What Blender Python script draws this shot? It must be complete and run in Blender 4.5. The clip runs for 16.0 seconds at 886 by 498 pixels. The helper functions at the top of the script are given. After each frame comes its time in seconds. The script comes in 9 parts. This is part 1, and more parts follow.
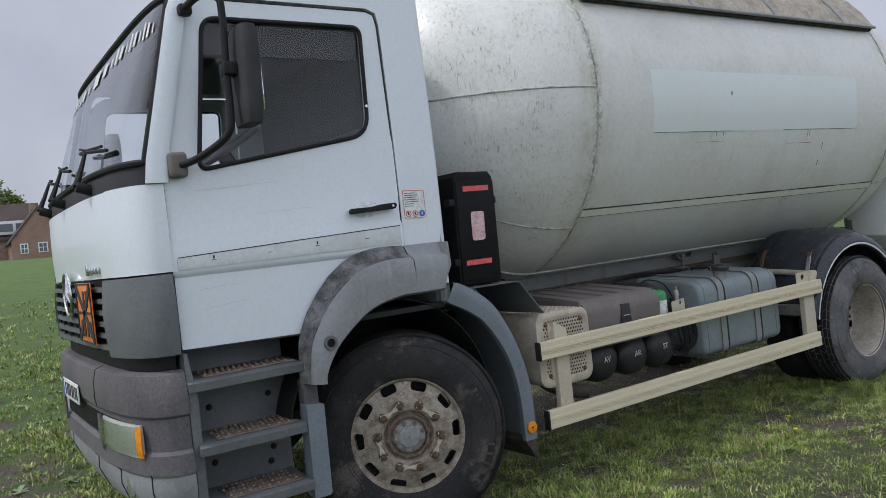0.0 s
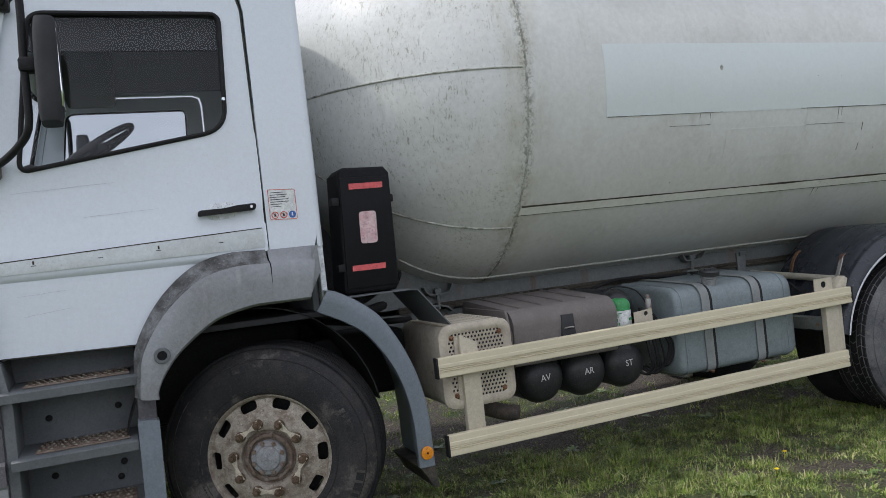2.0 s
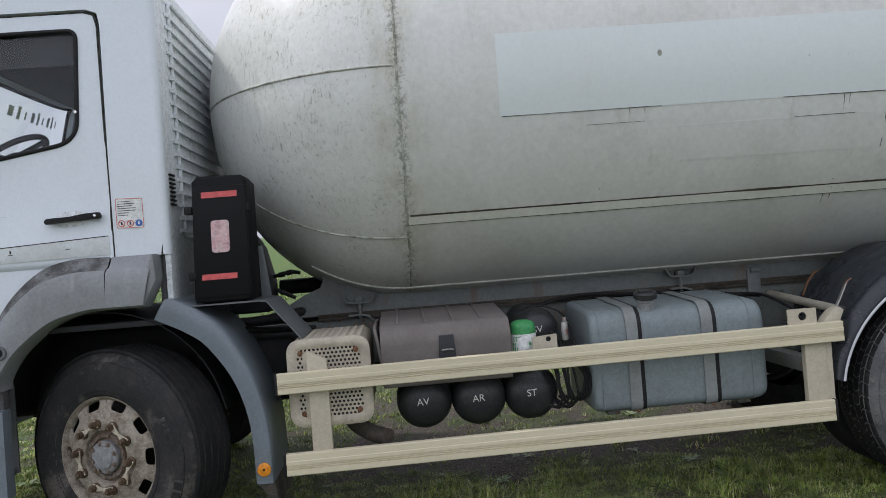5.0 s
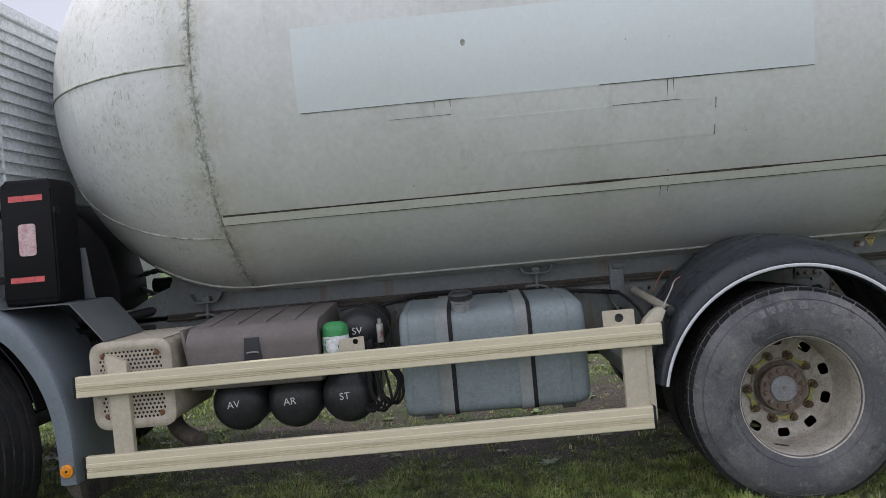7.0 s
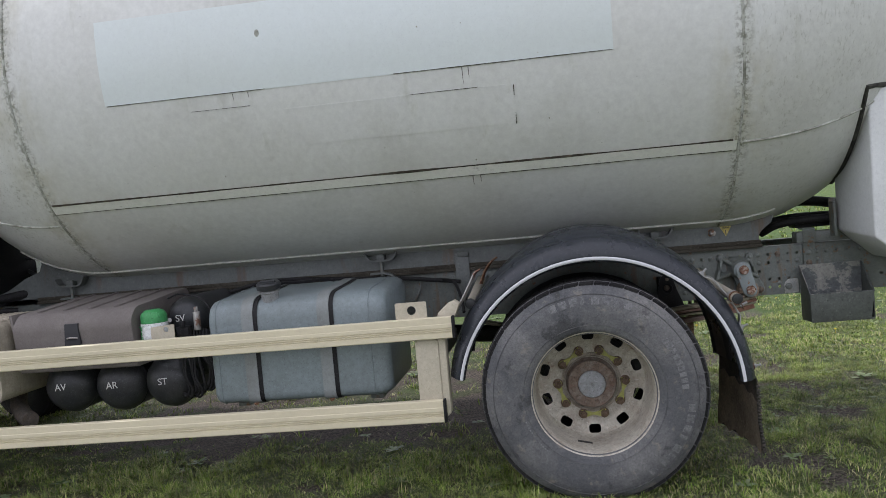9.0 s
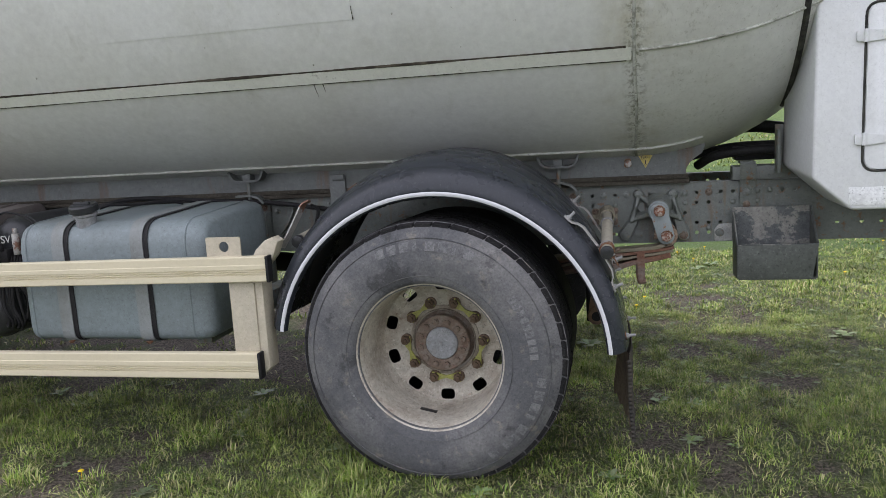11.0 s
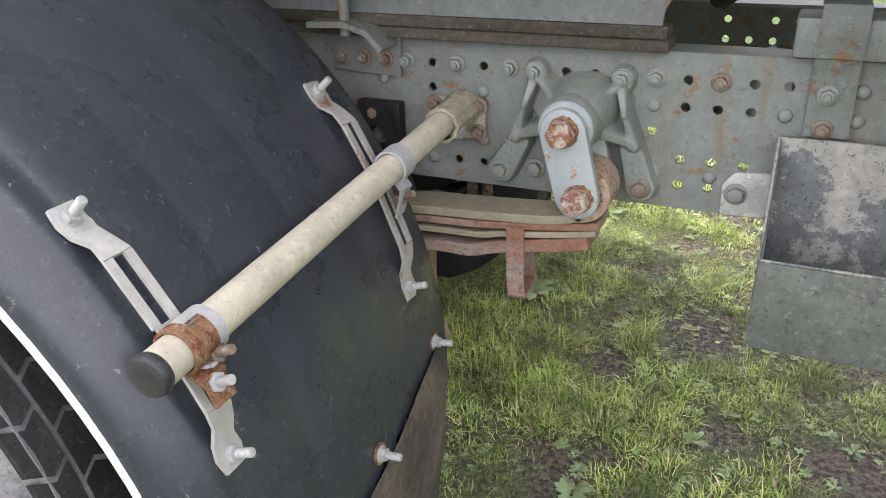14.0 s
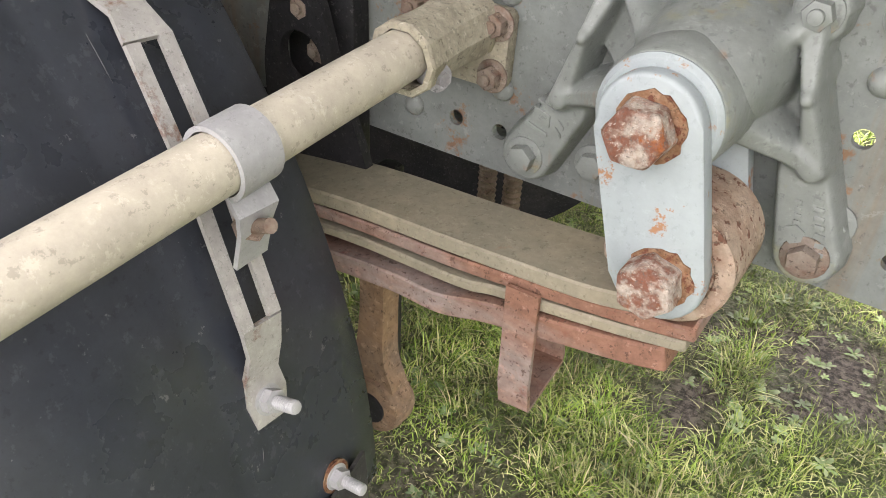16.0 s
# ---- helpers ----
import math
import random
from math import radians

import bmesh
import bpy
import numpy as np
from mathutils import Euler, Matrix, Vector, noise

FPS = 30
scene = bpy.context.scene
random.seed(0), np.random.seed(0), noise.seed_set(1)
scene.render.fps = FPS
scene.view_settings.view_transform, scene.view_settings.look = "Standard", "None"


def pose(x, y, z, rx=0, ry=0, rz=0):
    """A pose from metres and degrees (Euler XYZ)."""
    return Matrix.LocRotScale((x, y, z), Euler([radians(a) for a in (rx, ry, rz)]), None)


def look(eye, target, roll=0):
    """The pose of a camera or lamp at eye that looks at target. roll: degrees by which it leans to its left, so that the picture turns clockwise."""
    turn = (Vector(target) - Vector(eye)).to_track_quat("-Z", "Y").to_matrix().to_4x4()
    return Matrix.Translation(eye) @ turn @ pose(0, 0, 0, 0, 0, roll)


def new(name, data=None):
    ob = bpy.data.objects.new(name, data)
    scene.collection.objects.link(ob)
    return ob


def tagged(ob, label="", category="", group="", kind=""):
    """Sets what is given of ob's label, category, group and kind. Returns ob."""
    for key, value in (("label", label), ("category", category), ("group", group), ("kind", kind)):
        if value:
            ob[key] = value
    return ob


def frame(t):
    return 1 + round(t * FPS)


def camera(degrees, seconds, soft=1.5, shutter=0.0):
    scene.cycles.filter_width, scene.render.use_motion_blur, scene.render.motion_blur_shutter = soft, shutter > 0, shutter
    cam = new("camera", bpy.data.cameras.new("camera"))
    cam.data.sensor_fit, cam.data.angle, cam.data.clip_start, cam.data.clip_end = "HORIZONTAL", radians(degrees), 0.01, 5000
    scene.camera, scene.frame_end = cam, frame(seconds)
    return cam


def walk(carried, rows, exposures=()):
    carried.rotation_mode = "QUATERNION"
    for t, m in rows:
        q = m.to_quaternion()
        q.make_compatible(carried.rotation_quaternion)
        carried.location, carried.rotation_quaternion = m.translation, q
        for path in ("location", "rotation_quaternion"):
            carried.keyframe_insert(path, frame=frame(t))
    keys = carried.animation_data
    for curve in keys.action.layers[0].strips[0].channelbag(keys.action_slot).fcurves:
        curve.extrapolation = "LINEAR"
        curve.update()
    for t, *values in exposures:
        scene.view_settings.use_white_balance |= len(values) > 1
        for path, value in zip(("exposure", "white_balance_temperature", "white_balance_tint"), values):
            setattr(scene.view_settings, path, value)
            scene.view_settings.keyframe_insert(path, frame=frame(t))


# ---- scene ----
cam = camera(59.0, 16.0, 0.75)
PATH = [
    (0, (-0.041, -0.004, 1.518), (1.07, 1.659, 1.486), -6.2),
    (0.5, (0.326, -0.074, 1.473), (1.354, 1.641, 1.447), -6.5),
    (1, (0.733, -0.133, 1.469), (1.669, 1.634, 1.441), -6.5),
    (1.5, (1.112, -0.277, 1.466), (1.956, 1.536, 1.443), -6.4),
    (2, (1.46, -0.287, 1.423), (2.207, 1.569, 1.413), -6.2),
    (2.5, (1.841, -0.348, 1.41), (2.445, 1.558, 1.396), -6.5),
    (3, (2.211, -0.476, 1.421), (2.67, 1.471, 1.384), -6.6),
    (3.5, (2.526, -0.464, 1.355), (2.912, 1.498, 1.36), -6.0),
    (3.7, (2.663, -0.457, 1.339), (3.004, 1.513, 1.356), -5.7),
    (5.8, (4.049, -0.478, 1.422), (4.081, 1.522, 1.409), -4.6),
    (6, (4.186, -0.494, 1.419), (4.201, 1.506, 1.404), -4.7),
    (6.5, (4.562, -0.472, 1.391), (4.537, 1.527, 1.372), -5.1),
    (7, (4.898, -0.362, 1.364), (4.827, 1.636, 1.341), -5.2),
    (7.5, (5.27, -0.328, 1.35), (5.138, 1.667, 1.313), -5.2),
    (8, (5.633, -0.307, 1.348), (5.452, 1.684, 1.297), -5.2),
    (8.5, (5.947, -0.246, 1.353), (5.723, 1.741, 1.293), -5.2),
    (9, (6.281, -0.234, 1.344), (6.011, 1.746, 1.263), -5.1),
    (9.5, (6.565, -0.2, 1.297), (6.274, 1.775, 1.182), -4.8),
    (9.7, (6.656, -0.132, 1.281), (6.358, 1.841, 1.152), -4.6),
    (11.8, (7.517, 1.258, 1.362), (6.882, 3.112, 0.965), -2.8),
    (12, (7.576, 1.419, 1.345), (6.906, 3.258, 0.935), -2.6),
    (12.5, (7.671, 1.816, 1.355), (6.944, 3.61, 0.852), -2.5),
    (13, (7.662, 2.26, 1.327), (6.926, 4.018, 0.718), -2.1),
    (13.5, (7.686, 2.698, 1.29), (6.937, 4.412, 0.583), -2.3),
    (14, (7.658, 3.06, 1.284), (6.913, 4.707, 0.428), -1.5),
    (14.5, (7.544, 3.385, 1.225), (6.816, 4.955, 0.222), 0.8),
    (15, (7.471, 3.666, 1.141), (6.742, 5.142, 0.006), 2.7),
    (15.5, (7.451, 3.799, 1.108), (6.679, 5.21, -0.08), 3.6),
    (16, (7.481, 3.789, 1.132), (6.592, 5.171, -0.008), 3.1),
]
walk(cam, [(t, look(eye, target, roll)) for t, eye, target, roll in PATH],
     [(0.0, -0.1, 6250, 12), (3.5, 0.17, 6400, 13), (6.0, 0.1, 6400, 14), (7.0, 0.2, 6400, 15), (9.5, 0.4, 6450, 15), (12.0, 1.0, 6550, 16), (13.0, 1.55, 6650, 16), (14.0, 2.07, 6850, 16),
      (15.0, 2.45, 7100, 17), (16.0, 2.6, 7300, 17)])

# ---- world, sun and exposure ----
SUN_EL, SUN_AZ = 56.0, 169.0      # degrees; azimuth counted from +x towards +y, where the sun stands
world = bpy.data.worlds.new("overcast_sky")
scene.world = world
world.use_nodes = True
wn, wl = world.node_tree.nodes, world.node_tree.links
wn.clear()
sky = wn.new("ShaderNodeTexSky")
sky.sky_type = "NISHITA"
sky.sun_disc = False
sky.sun_elevation = radians(SUN_EL)
sky.sun_rotation = radians(90.0 - SUN_AZ)
sky.air_density, sky.dust_density, sky.ozone_density = 1.0, 3.0, 1.0
cloud_at = wn.new("ShaderNodeTexCoord")
cloud = wn.new("ShaderNodeTexNoise")
cloud.inputs["Scale"].default_value = 2.2
cloud.inputs["Detail"].default_value = 6.0
cloud.inputs["Roughness"].default_value = 0.55
wl.new(cloud_at.outputs["Generated"], cloud.inputs["Vector"])
ramp = wn.new("ShaderNodeValToRGB")
ramp.color_ramp.elements[0].position, ramp.color_ramp.elements[0].color = 0.3, (5.5, 5.75, 6.6, 1)
ramp.color_ramp.elements[1].position, ramp.color_ramp.elements[1].color = 0.72, (8.7, 8.85, 9.6, 1)
wl.new(cloud.outputs["Fac"], ramp.inputs["Fac"])
# unseen sky towards -y and overhead is brightened to light the truck's side
toward = wn.new("ShaderNodeVectorMath")
toward.operation = "DOT_PRODUCT"
toward.inputs[1].default_value = Vector((-0.43, -0.68, 0.60)).normalized()
wl.new(cloud_at.outputs["Generated"], toward.inputs[0])
glow = wn.new("ShaderNodeMapRange")
glow.interpolation_type = "SMOOTHSTEP"
glow.inputs["From Min"].default_value, glow.inputs["From Max"].default_value = -0.5, 1.0
glow.inputs["To Min"].default_value, glow.inputs["To Max"].default_value = 0.78, 1.62
wl.new(toward.outputs["Value"], glow.inputs["Value"])
glowing = wn.new("ShaderNodeMix")
glowing.data_type, glowing.blend_type = "RGBA", "MULTIPLY"
glowing.inputs["Factor"].default_value = 1.0
wl.new(ramp.outputs["Color"], glowing.inputs["A"])
wl.new(glow.outputs["Result"], glowing.inputs["B"])
veil = wn.new("ShaderNodeMix")
veil.data_type = "RGBA"
veil.inputs["Factor"].default_value = 0.86
wl.new(sky.outputs["Color"], veil.inputs["A"])
wl.new(glowing.outputs["Result"], veil.inputs["B"])
bg = wn.new("ShaderNodeBackground")
bg.inputs["Strength"].default_value = 0.11
wl.new(veil.outputs["Result"], bg.inputs["Color"])
wout = wn.new("ShaderNodeOutputWorld")
wl.new(bg.outputs["Background"], wout.inputs["Surface"])

sun = new("sun", bpy.data.lights.new("sun", "SUN"))
sun.data.energy, sun.data.angle, sun.data.color = 1.9, radians(2.5), (1.0, 0.97, 0.92)
SUN_WAY = Vector((math.cos(radians(SUN_AZ)) * math.cos(radians(SUN_EL)), math.sin(radians(SUN_AZ)) * math.cos(radians(SUN_EL)), math.sin(radians(SUN_EL))))
sun.matrix_basis = look(SUN_WAY * 60 + Vector((4, 4, 0)), (4, 4, 0))

# ---- materials ----
def node_mat(name):
    m = bpy.data.materials.new(name)
    m.use_nodes = True
    return m, m.node_tree.nodes, m.node_tree.links, m.node_tree.nodes["Principled BSDF"]


def noise_node(n, l, scale, detail=6.0, rough=0.6, stretch=(1, 1, 1), per_object=False):
    at = n.new("ShaderNodeTexCoord")
    mp = n.new("ShaderNodeMapping")
    mp.inputs["Scale"].default_value = stretch
    l.new(at.outputs["Object"], mp.inputs["Vector"])
    t = n.new("ShaderNodeTexNoise")
    t.inputs["Scale"].default_value, t.inputs["Detail"].default_value, t.inputs["Roughness"].default_value = scale, detail, rough
    if per_object:
        t.noise_dimensions = "4D"
        info = n.new("ShaderNodeObjectInfo")
        mul = n.new("ShaderNodeMath")
        mul.operation = "MULTIPLY"
        mul.inputs[1].default_value = 37.0
        l.new(info.outputs["Random"], mul.inputs[0])
        l.new(mul.outputs[0], t.inputs["W"])
    l.new(mp.outputs["Vector"], t.inputs["Vector"])
    return t.outputs["Fac"]


def band(n, l, fac, lo, hi):
    """0 below lo, 1 above hi."""
    r = n.new("ShaderNodeMapRange")
    r.inputs["From Min"].default_value, r.inputs["From Max"].default_value = lo, hi
    l.new(fac, r.inputs["Value"])
    return r.outputs["Result"]


def blend(n, l, fac, a, b, mode="MIX"):
    x = n.new("ShaderNodeMix")
    x.data_type, x.blend_type = "RGBA", mode
    for key, v in (("Factor", fac), ("A", a), ("B", b)):
        if isinstance(v, (tuple, list)):
            x.inputs[key].default_value = (*v[:3], 1)
        elif isinstance(v, (int, float)):
            x.inputs[key].default_value = v
        else:
            l.new(v, x.inputs[key])
    return x.outputs["Result"]


def times(n, l, a, b):
    x = n.new("ShaderNodeMath")
    x.operation = "MULTIPLY"
    for i, v in enumerate((a, b)):
        if isinstance(v, (int, float)):
            x.inputs[i].default_value = v
        else:
            l.new(v, x.inputs[i])
    return x.outputs[0]


def surface(name, base, second, rough=0.45, metal=0.0, scale=5.0, lo=0.42, hi=0.68, mix=0.8, fine=60.0, fine_mix=0.15, bump=0.15, bump_dist=0.002,
            streak=None, spots=None, rough2=None, stretch=(1, 1, 1), per_object=False, coat=0.0, wear=1.0):
    """A painted or bare surface: two colours in large patches, fine grain, optional streaks that run down and spots.
    streak: (colour, scale, lo, hi, amount); spots: (colour, scale, lo, hi, amount)."""
    m, n, l, p = node_mat(name)
    big = noise_node(n, l, scale, 7, 0.62, stretch, per_object)
    f = times(n, l, band(n, l, big, lo, hi), mix)
    col = blend(n, l, f, base, second)
    small = noise_node(n, l, fine, 4, 0.6)
    col = blend(n, l, times(n, l, band(n, l, small, 0.35, 0.7), fine_mix), col, tuple(c * 0.45 for c in base))
    if streak:
        s = noise_node(n, l, streak[1], 5, 0.65, (1, 1, 0.12))
        col = blend(n, l, times(n, l, band(n, l, s, streak[2], streak[3]), streak[4]), col, streak[0])
    if spots:
        s = noise_node(n, l, spots[1], 8, 0.7, (1, 1, 1), per_object)
        fs = times(n, l, band(n, l, s, spots[2], spots[3]), spots[4])
        col = blend(n, l, fs, col, spots[0])
    # mottling, dark pits and pale dust at a middle scale
    med = noise_node(n, l, fine * 0.55, 10, 0.78)
    if wear:
        tone = n.new("ShaderNodeMapRange")
        tone.inputs["From Min"].default_value, tone.inputs["From Max"].default_value = 0.3, 0.7
        tone.inputs["To Min"].default_value, tone.inputs["To Max"].default_value = 1 - 0.34 * wear, 1 + 0.30 * wear
        l.new(med, tone.inputs["Value"])
        col = blend(n, l, 1.0, col, tone.outputs["Result"], "MULTIPLY")
        pit = noise_node(n, l, fine * 1.7, 9, 0.74, (1.1, 0.9, 1))
        col = blend(n, l, times(n, l, band(n, l, pit, 0.575, 0.605), 0.75 * wear), col, tuple(c * 0.3 for c in base))
        dust = noise_node(n, l, fine * 1.1, 9, 0.74, (0.9, 1.2, 1))
        col = blend(n, l, times(n, l, band(n, l, dust, 0.58, 0.615), 0.42 * wear), col, tuple(min(0.8, c * 1.5 + 0.06) for c in base))
    l.new(col, p.inputs["Base Color"])
    if rough2 is not None:
        r = n.new("ShaderNodeMapRange")
        r.inputs["To Min"].default_value, r.inputs["To Max"].default_value = rough, rough2
        l.new(f, r.inputs["Value"])
        l.new(r.outputs["Result"], p.inputs["Roughness"])
    else:
        p.inputs["Roughness"].default_value = rough
    p.inputs["Specular IOR Level"].default_value = 0.16 if rough >= 0.55 else 0.38
    p.inputs["Metallic"].default_value = metal
    p.inputs["Coat Weight"].default_value = coat
    if bump:
        b = n.new("ShaderNodeBump")
        b.inputs["Strength"].default_value, b.inputs["Distance"].default_value = bump, bump_dist
        h = n.new("ShaderNodeMath")
        h.operation = "ADD"
        l.new(small, h.inputs[0])
        l.new(times(n, l, med, 1.6), h.inputs[1])
        l.new(h.outputs[0], b.inputs["Height"])
        l.new(b.outputs["Normal"], p.inputs["Normal"])
    return m


def plain(name, base, rough=0.5, metal=0.0):
    m, n, l, p = node_mat(name)
    v = noise_node(n, l, 25, 4, 0.6)
    l.new(blend(n, l, times(n, l, v, 0.25), base, tuple(c * 0.6 for c in base)), p.inputs["Base Color"])
    p.inputs["Roughness"].default_value, p.inputs["Metallic"].default_value = rough, metal
    return m


CAB_WHITE = surface("cab_white_paint", (0.66, 0.71, 0.75), (0.56, 0.59, 0.60), 0.28, 0, 1.6, 0.5, 0.8, 0.5, 90, 0.06, 0.03, 0.001,
                    spots=((0.30, 0.24, 0.17), 26, 0.70, 0.76, 0.6), coat=0.25, rough2=0.4, wear=0.16)
CAB_GRIME = surface("grimy_white_paint", (0.71, 0.75, 0.77), (0.58, 0.60, 0.59), 0.45, 0, 3.0, 0.4, 0.75, 0.6, 60, 0.15, 0.08,
                    streak=((0.25, 0.22, 0.17), 9, 0.58, 0.78, 0.5))
TRIM_WHITE = surface("chalky_trim", (0.60, 0.64, 0.64), (0.45, 0.46, 0.43), 0.5, 0, 6, 0.45, 0.75, 0.6, 80, 0.12, 0.06,
                     spots=((0.25, 0.17, 0.1), 40, 0.66, 0.72, 0.8), wear=0.35)
GREY_PLASTIC = surface("faded_grey_plastic", (0.105, 0.115, 0.12), (0.17, 0.18, 0.18), 0.5, 0, 3.5, 0.4, 0.75, 0.7, 120, 0.12, 0.12, 0.001,
                       spots=((0.07, 0.06, 0.05), 7, 0.6, 0.75, 0.45), wear=0.6)
GRIMY_PLASTIC = surface("grimy_fender_plastic", (0.265, 0.278, 0.285), (0.165, 0.165, 0.16), 0.58, 0, 4, 0.45, 0.7, 0.6, 90, 0.2, 0.15, 0.001,
                        streak=((0.42, 0.42, 0.40), 12, 0.6, 0.8, 0.4), wear=0.4)
BUMPER = surface("scuffed_bumper_plastic", (0.105, 0.10, 0.108), (0.19, 0.178, 0.172), 0.55, 0, 4, 0.4, 0.72, 0.6, 100, 0.2, 0.15, 0.001, stretch=(1, 1, 0.4))
DARK_PLASTIC = surface("black_plastic", (0.016, 0.016, 0.017), (0.038, 0.036, 0.034), 0.55, 0, 8, 0.45, 0.75, 0.5, 150, 0.2, 0.1, 0.001)
BOX_BLACK = surface("extinguisher_box_black", (0.006, 0.006, 0.007), (0.012, 0.012, 0.013), 0.58, 0, 6, 0.45, 0.8, 0.6, 200, 0.2, 0.1, 0.0008)
GUARD_BLACK = surface("mudguard_plastic", (0.025, 0.029, 0.036), (0.038, 0.042, 0.049), 0.27, 0, 4.5, 0.48, 0.78, 0.6, 70, 0.18, 0.08, 0.001,
                      spots=((0.16, 0.16, 0.155), 60, 0.64, 0.66, 0.6), rough2=0.6, wear=0.5)
STRIPE_WHITE = surface("white_edge_trim", (0.62, 0.63, 0.655), (0.5, 0.5, 0.51), 0.4, 0, 12, 0.5, 0.8, 0.5, 100, 0.1, 0.05, wear=0.15)
RUBBER = surface("tyre_tread_rubber", (0.015, 0.015, 0.016), (0.042, 0.040, 0.037), 0.75, 0, 7, 0.45, 0.72, 0.6, 120, 0.3, 0.3)
SIDEWALL = surface("dusty_tyre_sidewall", (0.106, 0.109, 0.113), (0.255, 0.248, 0.238), 0.85, 0, 4, 0.44, 0.70, 0.8, 110, 0.35, 0.4, 0.002,
                   streak=((0.29, 0.255, 0.205), 14, 0.58, 0.70, 0.5), spots=((0.040, 0.040, 0.042), 5, 0.56, 0.62, 0.65), per_object=True, wear=0.6)
MARK_DUST = surface("dust_on_raised_rubber", (0.19, 0.19, 0.19), (0.095, 0.098, 0.104), 0.85, 0, 30, 0.42, 0.6, 0.8, 160, 0.2, 0.3)
SIDEWALL_DARK = surface("worn_dark_sidewall", (0.026, 0.026, 0.027), (0.070, 0.064, 0.058), 0.7, 0, 5, 0.45, 0.72, 0.7, 130, 0.3, 0.35, 0.002,
                        spots=((0.15, 0.135, 0.12), 4.5, 0.53, 0.62, 0.6), per_object=True, stretch=(1, 1, 1))
RIM_CREAM = surface("cream_painted_steel", (0.46, 0.432, 0.362), (0.24, 0.19, 0.14), 0.46, 0, 7, 0.42, 0.72, 0.75, 60, 0.25, 0.3, 0.002,
                    spots=((0.17, 0.085, 0.05), 14, 0.62, 0.70, 0.8))
RIM_RUSTY = surface("pitted_cream_rim", (0.36, 0.325, 0.265), (0.13, 0.085, 0.06), 0.65, 0, 16, 0.42, 0.66, 0.8, 90, 0.35, 0.5, 0.003,
                    spots=((0.09, 0.06, 0.045), 22, 0.60, 0.68, 0.85))
HUB_RUST = surface("rusty_hub_steel", (0.185, 0.14, 0.108), (0.30, 0.275, 0.24), 0.75, 0.2, 18, 0.45, 0.68, 0.75, 90, 0.35, 0.5, 0.003,
                   spots=((0.13, 0.05, 0.025), 30, 0.55, 0.68, 0.7), per_object=True)
HUB_GREY = surface("dusty_grey_hub", (0.27, 0.28, 0.285), (0.17, 0.14, 0.12), 0.6, 0.15, 14, 0.48, 0.72, 0.7, 90, 0.25, 0.3)
NUT_BRASS = surface("dulled_nut_steel", (0.15, 0.105, 0.07), (0.06, 0.035, 0.022), 0.5, 0.5, 30, 0.4, 0.7, 0.8, 160, 0.2, 0.3, per_object=True)
LINK_YELLOW = surface("yellow_nut_link", (0.40, 0.42, 0.09), (0.24, 0.21, 0.11), 0.5, 0, 20, 0.4, 0.7, 0.6)
LINK_CREAM = surface("cream_nut_link", (0.58, 0.54, 0.42), (0.42, 0.36, 0.27), 0.5, 0, 20, 0.4, 0.7, 0.6)
RAIL_BEIGE = surface("beige_painted_aluminium", (0.62, 0.56, 0.40), (0.54, 0.485, 0.345), 0.42, 0.0, 4, 0.42, 0.75, 0.7, 70, 0.1, 0.06, 0.001,
                     spots=((0.22, 0.17, 0.10), 24, 0.68, 0.74, 0.6), stretch=(0.4, 1, 1), wear=0.08)
POST_BEIGE = surface("beige_painted_steel", (0.50, 0.455, 0.35), (0.40, 0.36, 0.28), 0.5, 0, 6, 0.42, 0.75, 0.7, 70, 0.15, 0.1, wear=0.35)
MUFFLER_BEIGE = surface("beige_heat_shield", (0.48, 0.435, 0.345), (0.31, 0.275, 0.22), 0.55, 0, 7, 0.42, 0.66, 0.8, 60, 0.25, 0.3,
                        spots=((0.2, 0.11, 0.06), 22, 0.62, 0.68, 0.6), wear=0.4)
FRAME_GREY = surface("frame_grey_paint", (0.150, 0.166, 0.153), (0.112, 0.120, 0.108), 0.5, 0, 3.5, 0.42, 0.72, 0.7, 55, 0.16, 0.14, 0.0015,
                     streak=((0.155, 0.098, 0.05), 13, 0.555, 0.66, 0.55), spots=((0.17, 0.088, 0.04), 19, 0.585, 0.63, 0.85), wear=0.6)
CAST_GREY = surface("cast_grey_paint", (0.178, 0.195, 0.18), (0.14, 0.152, 0.138), 0.5, 0, 9, 0.42, 0.72, 0.7, 70, 0.18, 0.3, 0.002,
                    spots=((0.25, 0.225, 0.05), 8, 0.56, 0.68, 0.55), streak=((0.20, 0.10, 0.045), 22, 0.60, 0.68, 0.6), wear=0.5)
SHACKLE_GREY = surface("pale_grey_shackle_paint", (0.255, 0.29, 0.29), (0.23, 0.26, 0.258), 0.45, 0, 12, 0.42, 0.72, 0.6, 90, 0.08, 0.08, 0.001,
                       spots=((0.26, 0.115, 0.045), 26, 0.575, 0.60, 0.9), wear=0.22)
SKIRT_GREY = surface("skirt_grey_paint", (0.135, 0.147, 0.142), (0.092, 0.099, 0.092), 0.45, 0, 3, 0.42, 0.72, 0.7, 60, 0.14, 0.1, 0.001,
                     streak=((0.12, 0.07, 0.04), 9, 0.57, 0.68, 0.65), wear=0.6)
RUST = surface("flaking_rust", (0.175, 0.088, 0.045), (0.29, 0.195, 0.13), 0.85, 0.0, 110, 0.42, 0.66, 0.8, 140, 0.35, 0.6, 0.003,
               spots=((0.10, 0.03, 0.018), 90, 0.53, 0.57, 0.85), per_object=True)
